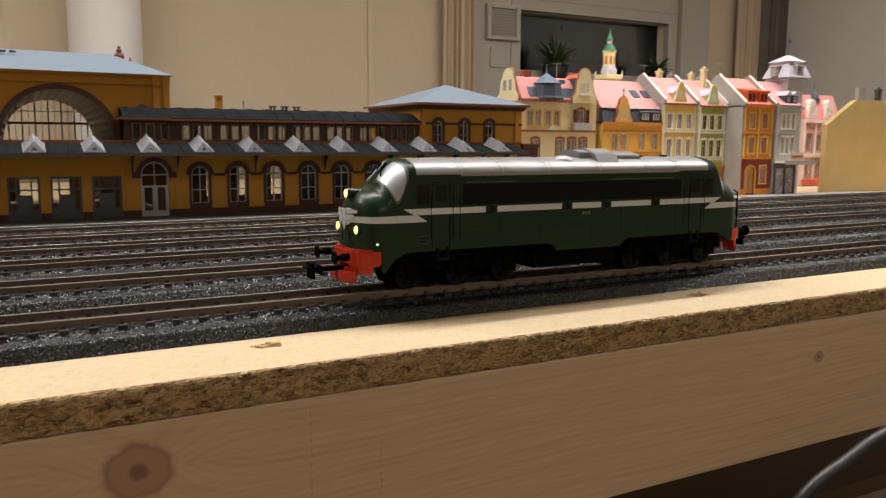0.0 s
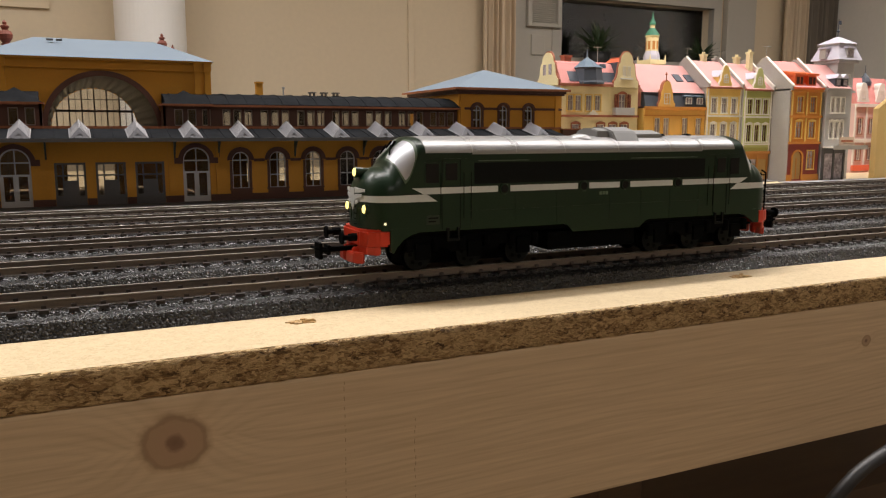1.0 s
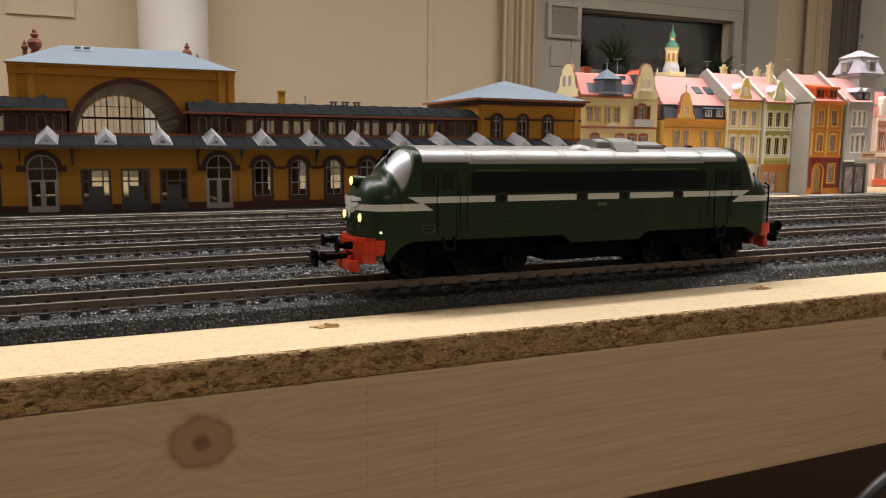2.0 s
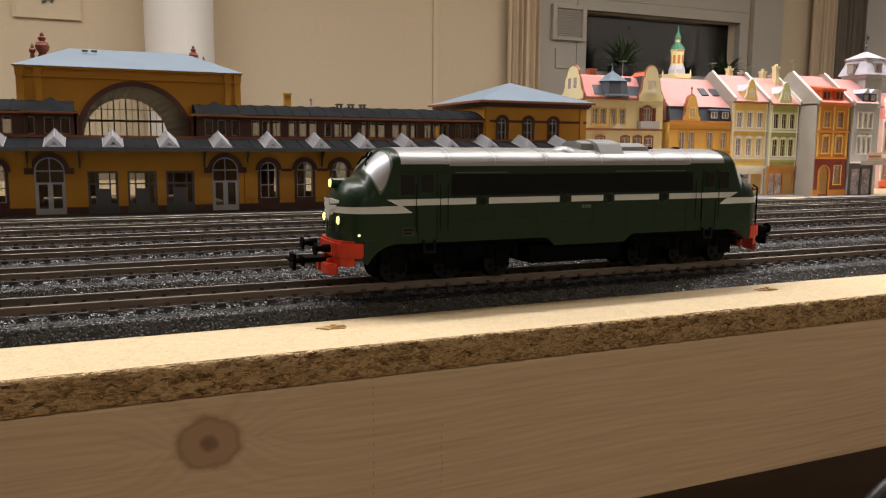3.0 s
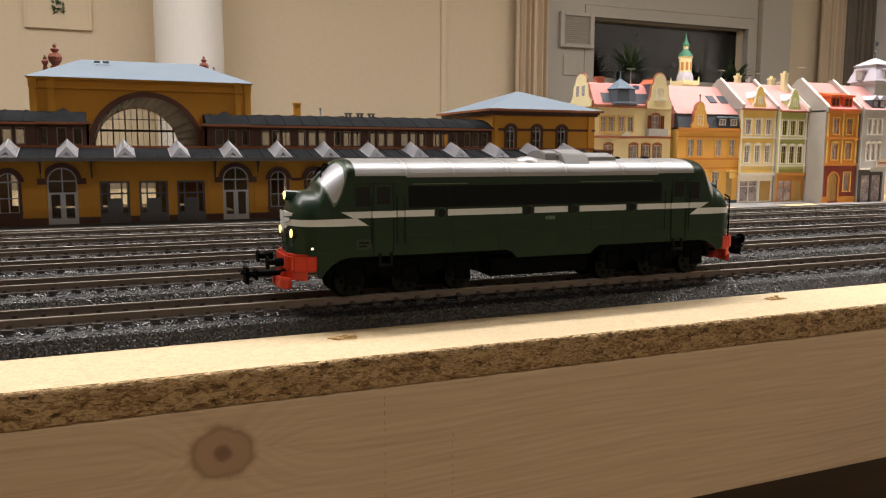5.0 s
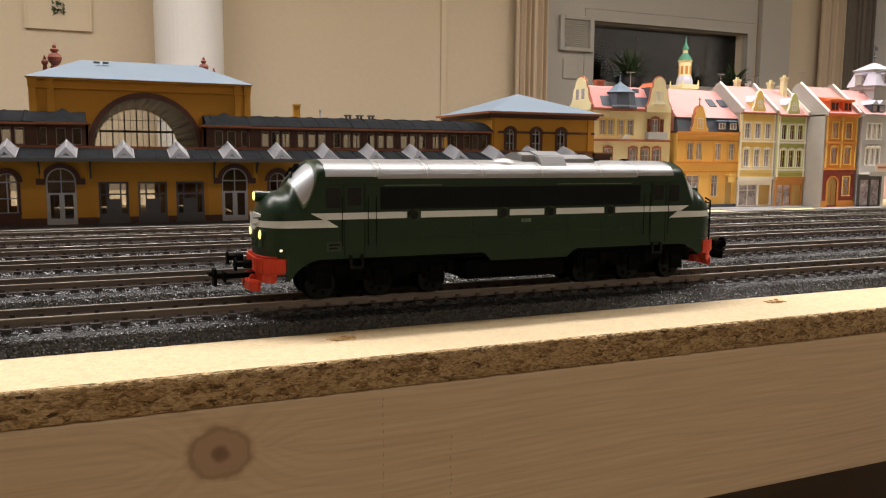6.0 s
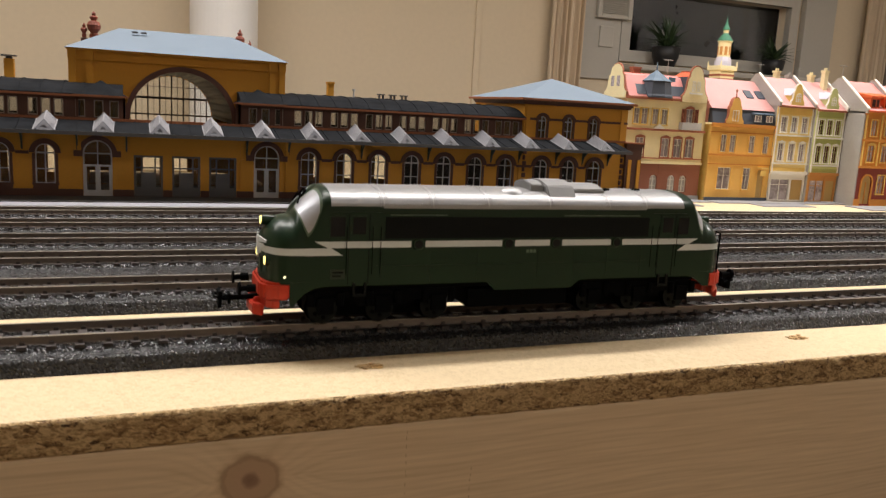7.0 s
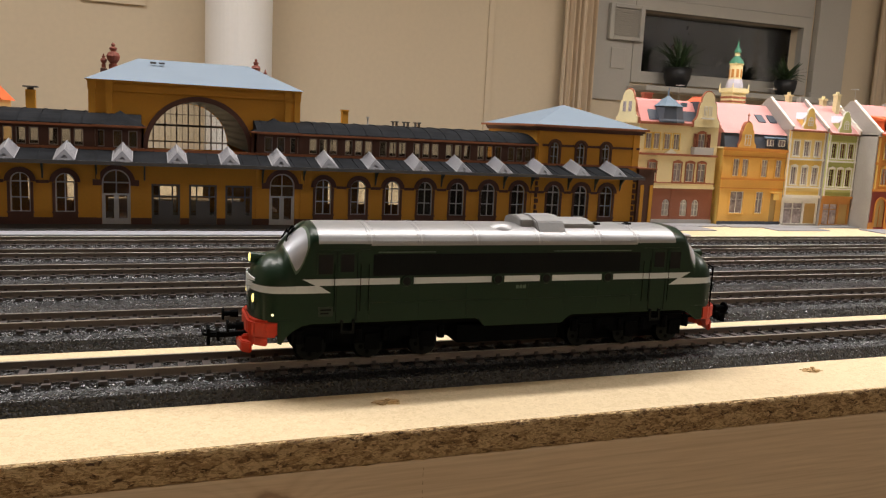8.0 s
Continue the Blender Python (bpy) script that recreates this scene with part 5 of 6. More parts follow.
    v = [bm.verts.new(p) for p in ((px0 - e, -e, 107.2), (px1 + e, -e, 107.2), (px1 + e, py1 + e, 107.2), (px0 - e, py1 + e, 107.2), (302, 62, 132.5), (304, 68, 132.5),
                                   (px0 - e, -e, 108.4), (px1 + e, -e, 108.4), (px1 + e, py1 + e, 108.4), (px0 - e, py1 + e, 108.4))]
    for f in ((3, 2, 1, 0), (0, 1, 7, 6), (1, 2, 8, 7), (2, 3, 9, 8), (3, 0, 6, 9), (6, 7, 4), (7, 8, 5, 4), (8, 9, 5), (9, 6, 4, 5)):
        bm.faces.new([v[i] for i in f])
    part("pavilion_roof", bm, "blue_roof", S, "pale blue hipped metal roof")
    part("eave_board", boxes((px0 - e - 0.6, px1 + e + 0.6, -e - 0.6, -e, 106.2, 108.6), (px0 - e - 0.6, px0 - e, -e, py1 + e, 106.2, 108.6)), "st_orange", S)
    part("chimney", boxes((330, 342, 92, 98, 110, 131)), "ochre", S)
    # brown annex
    bm = boxes((366, 386, -4, 60, 0, 62), (364.8, 387.4, -5.4, 61, 62, 65.4))
    an = part("annex", bm, "st_brown", S)
    part("annex_pier", boxes((369, 373, -5.0, -4, 4, 48), (381, 385, -5.0, -4, 4, 48)), "ochre", an)
    part("annex_coping", boxes((364, 388, -6.2, 61.8, 65.4, 66.6)), "st_orange", an)
    # chimneys and vents
    ch = part("chimney", boxes((46.0, 52.4, 69, 76, 95, 111.6), (45.4, 53.0, 68.4, 76.6, 111.6, 113.4)), "ochre", S)
    ch2 = part("chimney", boxes((-251, -243, 80, 88, 90, 116)), "ochre", S)
    part("cap", boxes((-253, -241, 78, 90, 118, 119.4), (-249.5, -244.5, 81.5, 86.5, 116, 118)), "door_grey", ch2)
    for x in (104.5, 117.2, 130.0):
        bm = boxes((x - 2.4, x - 1.6, 70, 76, 97, 103), (x + 1.6, x + 2.4, 70, 76, 97, 103), (x - 3.4, x + 3.4, 69, 77, 103, 104.2))
        part("roof_vent", bm, "door_grey", S)
    for x in (66.0, 245.5):
        bm = bmesh.new()
        lathe(bm, [(0.8, 0), (0.8, 7), (1.5, 7.4), (1.5, 9)], (x, 40, 98), 8)
        part("roof_pipe", bm, "win_grey", S)
    # platform
    P = thing("station_platform", "grey station platform with a white edge line", "platform", (0, 0, 0), kind="structure")
    part("platform_slab", bevelled(-430, 402, 479.2, 535, 0.02, 2.6, 0.3, 1), "platform", P)
    part("platform_edge", bevelled(-430, 402, 457.5, 479, 0.02, 1.6, 0.3, 1), "kerb_white", P, "pale grey card platform edge")


station()


# ---- the model town (millimetres; each house stands on its own front line) ----
def paint(name, rgb, rough=0.6, vary=0.1):
    M[name] = material(name, rgb, rough, vary=vary, big=40, fine=700)


for nm_, rgb_ in {"cream": (0.80, 0.69, 0.40), "brick_brown": (0.27, 0.090, 0.046), "h_orange": (0.77, 0.44, 0.10), "h_yellow": (0.76, 0.52, 0.14), "h_white": (0.78, 0.75, 0.68), "h_butter": (0.80, 0.62, 0.26),
                  "h_green": (0.36, 0.38, 0.11), "h_pale_green": (0.52, 0.53, 0.21), "h_amber": (0.60, 0.24, 0.035), "h_wine": (0.24, 0.035, 0.022), "h_grey": (0.44, 0.43, 0.42),
                  "party_grey": (0.36, 0.34, 0.31), "h_plain": (0.62, 0.44, 0.18), "h_pink": (0.62, 0.42, 0.38), "roof_pink": (0.66, 0.26, 0.235), "roof_rose": (0.62, 0.31, 0.29),
                  "roof_red": (0.66, 0.12, 0.05), "roof_orange": (0.72, 0.13, 0.03), "roof_lilac": (0.56, 0.54, 0.62), "roof_slate": (0.055, 0.065, 0.085), "roof_steel": (0.11, 0.16, 0.21),
                  "trim_red": (0.36, 0.12, 0.06), "copper": (0.05, 0.20, 0.12), "shop_dark": (0.075, 0.07, 0.065), "shop_amber": (0.50, 0.22, 0.05), "door_wood": (0.45, 0.29, 0.10),
                  "pavement_grey": (0.26, 0.26, 0.27), "sign_cream": (0.62, 0.50, 0.40)}.items():
    paint(nm_, rgb_)
M["h_pane"] = material("h_pane", (0.30, 0.245, 0.27), 0.25, vary=0.5, big=90, fine=300, bump=0, tint=(0.56, 0.49, 0.51), per_object=0.25)
M["h_pane_dark"] = material("h_pane_dark", (0.10, 0.035, 0.025), 0.15, vary=0.4, big=90, fine=300, bump=0, per_object=0.3)
M["curtain_pale"] = material("curtain_pale", (0.50, 0.46, 0.42), 0.8, vary=0.15, big=100, fine=500, per_object=0.2)


def window_kit(parent, spots, w, z0, z1, frame_mat="h_white", pane_mat="h_pane", y=0.0, trim=None, head=False):
    """One window design set into a facade at several x: bars, pane, sill and, where it has one, a moulded surround."""
    bm = rect_frame(w, z0, z1, 0.6, True, 0.5, 1.4)
    set_windows(parent, bm, boxes((-w / 2 + 0.3, w / 2 - 0.3, 1.5, 1.9, z0 + 0.3, z1 - 0.3)), frame_mat, pane_mat, spots, y)
    if trim:
        sm = boxes((-w / 2 - 1.3, -w / 2, -0.7, 0.0, z0, z1 + 1.3), (w / 2, w / 2 + 1.3, -0.7, 0.0, z0, z1 + 1.3), (-w / 2, w / 2, -0.7, 0.0, z1, z1 + 1.3),
                   (-w / 2 - 1.8, w / 2 + 1.8, -1.3, 0.0, z0 - 1.2, z0))
        if head:
            prism(sm, [(-w / 2 - 1.8, z1 + 1.3), (w / 2 + 1.8, z1 + 1.3), (w / 2 * 0.6, z1 + 3.0), (0, z1 + 3.7), (-w / 2 * 0.6, z1 + 3.0)], "y", -1.2, 0.0)
        first = None
        for x in spots:
            if first is None:
                first = part("surround", sm, trim, parent, at=(x, y, 0))
            else:
                again("surround", first, parent, (x, y, 0))


def gable_block(bm, x0, x1, y0, y1, z0, z1):
    """A pitched roof body whose ridge runs along x."""
    ym = (y0 + y1) / 2
    prism(bm, [(y0, z0), (ym, z1), (y1, z0)], "x", x0, x1)


def bands(parent, x0, x1, rows, mat):
    for z0, z1, out in rows:
        part("cornice", boxes((x0 - 0.8, x1 + 0.8, -out, 0, z0, z1)), mat, parent)


def front(parent, x0, x1, z0, z1, holes, mat, depth=70, name="front_wall"):
    bm = bmesh.new()
    wall(bm, x0, x1, z0, z1, [(c - w / 2, c + w / 2, a, b, False) for c, w, a, b in holes], 0, 2.4)
    return part(name, bm, mat, parent)


def shell(parent, x0, x1, z1, mat, depth=70, side_mat=None):
    part("side_wall", boxes((x0, x0 + 2, 2.4, depth, 0, z1)), side_mat or mat, parent)
    part("side_wall", boxes((x1 - 2, x1, 2.4, depth, 0, z1)), side_mat or mat, parent)
    part("rear_wall", boxes((x0 + 2, x1 - 2, depth - 2, depth, 0, z1)), mat, parent)
    part("inner_floor", boxes((x0 + 2, x1 - 2, 2.5, depth - 2, z1 - 2, z1)), mat, parent)


def curved_gable(w, z0, z1, y0, y1):
    """A baroque gable outline with shoulders and a round head."""
    h = z1 - z0
    side = [(0.50, 0.0), (0.50, 0.17), (0.44, 0.21), (0.385, 0.30), (0.355, 0.42), (0.34, 0.56), (0.31, 0.66), (0.255, 0.70)]
    head = [(0.255 * math.cos(a), 0.72 + 0.28 * math.sin(a)) for a in [k * math.pi / 8 for k in range(9)]]
    pts = [(w * u, z0 + h * v) for u, v in side + head + [(-u, v) for u, v in reversed(side)]]
    bm = bmesh.new()
    prism(bm, pts, "y", y0, y1)
    return bm


def chimney_pot(parent, x, y, z0, z1, mat):
    c = part("chimney", boxes((x - 3.2, x + 3.2, y - 3.2, y + 3.2, z0, z1 - 2.5), (x - 4, x + 4, y - 4, y + 4, z1 - 2.5, z1)), mat, parent)
    bm = bmesh.new()
    for d in (-1.6, 1.6):
        lathe(bm, [(1.1, 0), (0.9, 3.2)], (x + d, y, z1), 8)
    part("chimney_pot", bm, mat, c)


def aerial(parent, x, y, z0, z1):
    bm = bmesh.new()
    rod(bm, (x, y, z0), (x, y, z1), 0.4, 0.3, 5)
    rod(bm, (x - 6, y, z1 - 1), (x + 6, y, z1 - 0.2), 0.28, None, 5)
    for k in range(5):
        rod(bm, (x - 5 + 2.5 * k, y - 2.2, z1 - 0.8), (x - 5 + 2.5 * k, y + 2.2, z1 - 0.6), 0.2, None, 4)
    part("roof_aerial", bm, "party_grey", parent)


def house_cream():
    H = thing("town_house", "cream model town house with brick ground floor and pink mansard roof", "house", (394, 560, 0), group="town houses")
    W = 113
    # brick ground floor
    arch = [46, 72, 89]
    bm = bmesh.new()
    wall(bm, 0, W, 0, 45, [(c - 5.2, c + 5.2, 10, 25, True) for c in arch] + [(14, 24, 2, 26, True)], 0, 2.4)
    part("brick_wall", bm, "brick_brown", H)
    set_windows(H, arched_frame(10.4, 10, 25, 0.9), arched_pane(10.4, 10, 25), "h_white", "curtain_pale", arch)
    part("door", boxes((14, 24, 1.4, 2.0, 2, 30)), "shop_dark", H)
    part("plinth", boxes((-1, W + 1, -1.2, 0, 0, 6)), "party_grey", H)
    bands(H, 0, W, [(43.5, 46.5, 2.0)], "cream")
    for z in [8 + 3.0 * k for k in range(12)]:
        part("brick_course", boxes((52, 64, -0.5, 0, z, z + 2.3)), "brick_brown", H)
    # two cream storeys
    r2 = [22, 58, 76, 93]
    r3 = [14, 25, 40, 53]
    front(H, 0, W, 46, 84, [(c, 11, 52, 74) for c in r2], "cream")
    front(H, 0, W, 84, 120, [(c, 8, 90, 108) for c in r3] + [(89, 10, 87, 110)], "cream")
    window_kit(H, r2, 11, 52, 74, "h_white", "h_pane", trim="trim_red", head=True)
    window_kit(H, r3, 8, 90, 108, "h_white", "h_pane", trim="h_yellow")
    window_kit(H, [89], 10, 87, 110, "h_white", "h_pane", trim="trim_red", head=True)
    window_kit(H, [79.5, 98.5], 5, 90, 110, "trim_red", "h_pane_dark", y=-2.4)
    bands(H, 0, W, [(82.5, 85, 2.2), (49.5, 50.8, 1.2), (118.5, 121.5, 2.8)], "trim_red")
    part("balcony", boxes((75, 103, -7, 0, 85.2, 87), (75, 103, -7, -6.2, 87, 94), (75, 75.8, -6.2, 0, 87, 94), (102.2, 103, -6.2, 0, 87, 94)), "h_grey", H)
    bm = bmesh.new()
    prism(bm, [(38, 85), (54, 85), (46, 91)], "y", -2.6, 0)
    part("pediment", bm, "h_white", H)
    shell(H, 0, W, 120, "cream", 48)
    # mansard
    bm = bmesh.new()
    prism(bm, [(-2, 121.5), (7, 138), (12, 146), (24, 149), (36, 146), (41, 138), (50, 121.5)], "x", 0, W)
    rf = part("mansard_roof", bm, "roof_pink", H, "pink tiled mansard roof")
    bm = bmesh.new()
    prism(bm, [(-1.2, 124), (8.0, 139.5), (9.6, 139.5), (0.6, 124)], "x", 58, 80)
    prism(bm, [(-1.2, 124), (8.0, 139.5), (9.6, 139.5), (0.6, 124)], "x", 12, 28)
    part("slate_panel", bm, "roof_slate", rf)
    g = part("street_gable", curved_gable(36, 118, 160, -3.5, 0), "cream", H, at=(92, 0, 0))
    part("gable_trim", curved_gable(38.5, 118, 161.5, -3.0, -0.5), "trim_red", H, at=(92, 0, 0))
    part("gable_back", boxes((80, 104, 0, 30, 118, 148)), "roof_slate", H)
    bm = bmesh.new()
    gable_block(bm, 0, 30, -12, 12, 146, 154)
    bmesh.ops.rotate(bm, cent=(0, 0, 0), matrix=Matrix.Rotation(radians(90), 3, "Z"), verts=bm.verts)
    part("gable_roof", bm, "roof_red", H, at=(92, 0, 0))
    window_kit(H, [88.5, 95.5], 4.4, 131, 143, "h_white", "h_pane", y=-4.6)
    part("gable_sill", boxes((83, 101, -5.2, -3.5, 127.5, 129.5)), "h_white", H)
    for grow, xx, mt, nm in ((0.0, -2.2, "cream", "side_gable"), (1.6, -1.2, "trim_red", "side_gable_trim")):
        bm = curved_gable(46 + grow, 119, 158 + grow, -1.0, 1.0)
        bmesh.ops.rotate(bm, cent=(0, 0, 0), matrix=Matrix.Rotation(radians(90), 3, "Z"), verts=bm.verts)
        part(nm, bm, mt, H, at=(xx, 24, 0))
    for yy in (18, 30):
        part("side_window", boxes((-3.6, -3.2, yy - 3, yy + 3, 132, 144)), "h_pane", H)
    # corner turret with a bell-shaped lead roof
    bm = bmesh.new()
    lathe(bm, [(21, 0), (21, 2), (19.8, 4), (17.6, 18), (18.6, 19), (13, 22), (7, 26), (3.5, 28), (1.0, 29)], (42, 8, 121), 8)
    tr = part("turret_roof", bm, "roof_slate", H, "dark slate turret with a steel-blue cap")
    bm = bmesh.new()
    lathe(bm, [(18.9, 0), (13.4, 3.4), (8.6, 7.4), (3.7, 10.4), (1.2, 12.6), (0.5, 22)], (42, 8, 140.2), 8)
    part("turret_cap", bm, "roof_steel", tr)
    for x in (24, 100):
        part("chimney", boxes((x - 5, x + 5, 22, 30, 146, 154), (x - 6, x + 6, 21, 31, 154, 156)), "brick_red", H)
    part("skylight", boxes((62, 70, 8.5, 11, 141, 146)), "roof_steel", rf)
    aerial(H, 70, 26, 148, 168)


def house_orange():
    H = thing("town_house", "orange model town house with pink roof and slate dormers", "house", (514, 555, 0), group="town houses")
    W = 98
    holes1 = [(26, 20, 15, 42), (61, 11, 15, 42)]
    front(H, 0, W, 0, 60, holes1 + [(84, 10, 3, 40)], "h_orange")
    window_kit(H, [26], 20, 15, 42, "h_white", "h_pane", trim="h_orange")
    window_kit(H, [61], 11, 15, 42, "h_white", "h_pane", trim="h_orange")
    part("door", bevelled(79, 89, 1, 2.2, 3, 40, 0.3, 1), "door_wood", H)
    row2 = [20, 34, 64, 86]
    front(H, 0, W, 60, 94, [(c, 9, 61, 82) for c in row2], "h_orange")
    window_kit(H, row2, 9, 61, 82, "h_white", "h_pane", trim="h_orange")
    bands(H, 0, W, [(56.5, 58.8, 1.8), (45.5, 46.8, 1.0), (92, 96, 3.0), (84.5, 85.8, 1.0)], "h_amber")
    part("plinth", boxes((-1, W + 1, -1.2, 0, 0, 5)), "roof_slate", H)
    shell(H, 0, W, 94, "h_yellow", 78)
    bm = bmesh.new()
    prism(bm, [(-1, 96), (3.5, 114), (8, 114), (8, 96)], "x", 0, W)
    part("slate_band", bm, "roof_slate", H)
    bm = bmesh.new()
    prism(bm, [(1.8, 113.4), (44, 151), (82, 113.4)], "x", -1, W + 1)
    prism(bm, [(82, 113.5), (7.9, 113.5), (7.9, 96), (80, 96)], "x", 0.5, W - 0.5)
    rf = part("pitched_roof", bm, "roof_rose", H, "pale pink tiled roof")
    for x in (70, 88):
        bm = bmesh.new()
        prism(bm, [(18.6, 128.2), (28.6, 137.2), (28.0, 138.4), (18.0, 129.4)], "x", x - 5.5, x + 5.5)
        part("skylight", bm, "roof_slate", rf)
    g = part("street_gable", curved_gable(26, 94, 127, -2.6, 4), "h_orange", H, at=(32, 0, 0))
    part("gable_trim", curved_gable(28, 94, 128.2, -1.8, 3), "trim_red", H, at=(32, 0, 0))
    window_kit(H, [32], 9, 99, 112, "h_white", "h_pane", y=-3.6)
    bm = bmesh.new()
    rod(bm, (32, 0, 127), (32, 0, 138), 0.9, 0.5, 6)
    lathe(bm, [(0.4, 0), (1.8, 1.6), (0.4, 3.4)], (32, 0, 134), 8)
    part("gable_finial", bm, "trim_red", H)
    for x in (68, 86):
        d = part("dormer", boxes((x - 6.5, x + 6.5, -1.2, 9, 98, 108.5)), "roof_slate", H)
        bm = bmesh.new()
        prism(bm, [(-2.6, 108.5), (-2.6, 109.6), (10, 113), (10, 108.5)], "x", x - 7.6, x + 7.6)
        part("dormer_roof", bm, "roof_steel", d)
        part("dormer_window", boxes((x - 5, x - 4.2, -1.8, -1.2, 99.5, 107.5), (x + 4.2, x + 5, -1.8, -1.2, 99.5, 107.5), (x - 4.2, x + 4.2, -1.8, -1.2, 106.8, 107.5), (x - 4.2, x + 4.2, -1.8, -1.2, 99.5, 100.2), (x - 0.4, x + 0.4, -1.8, -1.2, 100.2, 106.8)), "h_white", d)
        part("pane", boxes((x - 4.2, x + 4.2, -1.5, -1.25, 100.2, 106.8)), "h_pane", d)
    bm = boxes((78, 90, -7, 0, 41.5, 43.0))
    prism(bm, [(78, 33), (86, 33), (86, 40), (78, 40)], "y", -7, -6)
    part("hanging_sign", bm, "h_yellow", H, "small yellow hanging sign")


def house_narrow(label, at, W, wall_mat, band_mat, eave, ridge, shop, win_mat, pane_mat, gable_mat, party, rows, group="town houses"):
    H = thing("town_house", label, "house", at, group=group)
    xs = [W * 0.2, W * 0.5, W * 0.8]
    # shop floor
    part("shop_front", boxes((0, W, 0.2, 2.4, 0, 3), (0, 2.5, 0, 2.4, 3, 36), (W - 2.5, W, 0, 2.4, 3, 36), (W * 0.56, W * 0.62, 0, 2.4, 3, 36), (2.5, W - 2.5, 0.2, 2.4, 29, 36)), shop, H)
    part("display_pane", boxes((2.5, W * 0.56, 1.6, 2.0, 3, 29)), "h_pane", H)
    part("display_bar", boxes((W * 0.29, W * 0.30 + 0.6, 0.8, 1.6, 3, 29), (2.5, W * 0.56, 0.8, 1.6, 22, 22.8)), shop, H)
    part("door", boxes((W * 0.62, W - 2.5, 1.4, 2.0, 3, 29)), "door_wood", H)
    part("shop_sill", boxes((-0.6, W + 0.6, -1.2, 0.2, 0, 2.4)), "party_grey", H)
    bands(H, 0, W, [(36, 39.5, 2.4)], shop)
    mid = (rows[0][1] + rows[1][0]) / 2
    front(H, 0, W, 39.5, mid, [(x, 8.6, *rows[0]) for x in xs], wall_mat)
    front(H, 0, W, mid, eave, [(x, 8.6, *rows[1]) for x in xs], wall_mat)
    for a, b in rows:
        window_kit(H, xs, 8.6, a, b, win_mat, pane_mat, trim="h_white", head=(a == rows[0][0]))
    bands(H, 0, W, [(mid + 2.0, mid + 4.0, 1.8), (rows[0][0] - 4.2, rows[0][0] - 2.4, 1.4)], "h_white")
    bands(H, 0, W, [(rows[1][1] + 3, eave - 3, 0.6)], band_mat)
    bands(H, 0, W, [(eave - 2.5, eave, 2.6)], "trim_red")
    part("panel_band", boxes((2, W - 2, -0.5, 0, 40.5, 44.5)), band_mat, H)
    part("panel_band", boxes((2, W - 2, -0.5, 0, mid - 4.5, mid + 1.6)), band_mat, H)
    part("quoin_strip", boxes((0, 1.8, -0.9, 0, 39.5, eave - 2.5)), "h_white", H)
    part("quoin_strip", boxes((W - 1.8, W, -0.9, 0, 39.5, eave - 2.5)), "h_white", H)
    shell(H, 0, W, eave, wall_mat, 84, "party_grey")
    bm = bmesh.new()
    prism(bm, [(-2.5, eave), (42, ridge), (86, eave)], "x", 1.2, W - 1.2)
    rf = part("pitched_roof", bm, "roof_rose", H, "pale pink tiled roof")
    for x in ((-1.6, 1.2), (W - 1.2, W + 1.2)) if party else ((W - 1.2, W + 1.2),):
        bm = bmesh.new()
        prism(bm, [(-3.5, eave - 1), (-3.5, eave + 3), (40, ridge + 3.2), (45, ridge + 3.2), (87, eave + 3), (87, eave - 1)], "x", *x)
        part("party_wall", bm, "h_white" if not party else "party_grey", H)
        bm = bmesh.new()
        prism(bm, [(-4.2, eave + 3), (-4.2, eave + 4.4), (40, ridge + 4.8), (40, ridge + 3.2)], "x", x[0] - 0.5, x[1] + 0.5)
        part("coping", bm, "h_white", H)
    g = part("roof_gable", curved_gable(20, eave + 1, eave + 27, -1.4, 2), gable_mat, H, at=(W * 0.5, 0, 0))
    part("gable_trim", curved_gable(22, eave + 1, eave + 28, -0.9, 1.4), "h_white", H, at=(W * 0.5, 0, 0))
    part("gable_body", boxes((W * 0.5 - 9, W * 0.5 + 9, 2, 26, eave - 1, eave + 14)), gable_mat, H)
    bm = bmesh.new()
    prism(bm, [(W * 0.5 - 10, eave + 13), (W * 0.5 + 10, eave + 13), (W * 0.5, eave + 22)], "y", 2, 34)
    part("gable_roof", bm, "roof_lilac", H)
    set_windows(H, arched_frame(8, eave + 5, eave + 12, 0.8), arched_pane(8, eave + 5, eave + 12), "h_white", "h_pane", [W * 0.5], y=-3.0)
    chimney_pot(H, W * 0.55, 44, ridge - 6, ridge + 9, "cream")
    chimney_pot(H, W * 0.95, 46, ridge - 8, ridge + 5, "party_grey")
    aerial(H, W * 0.15, 50, ridge - 8, ridge + 16)
    return H


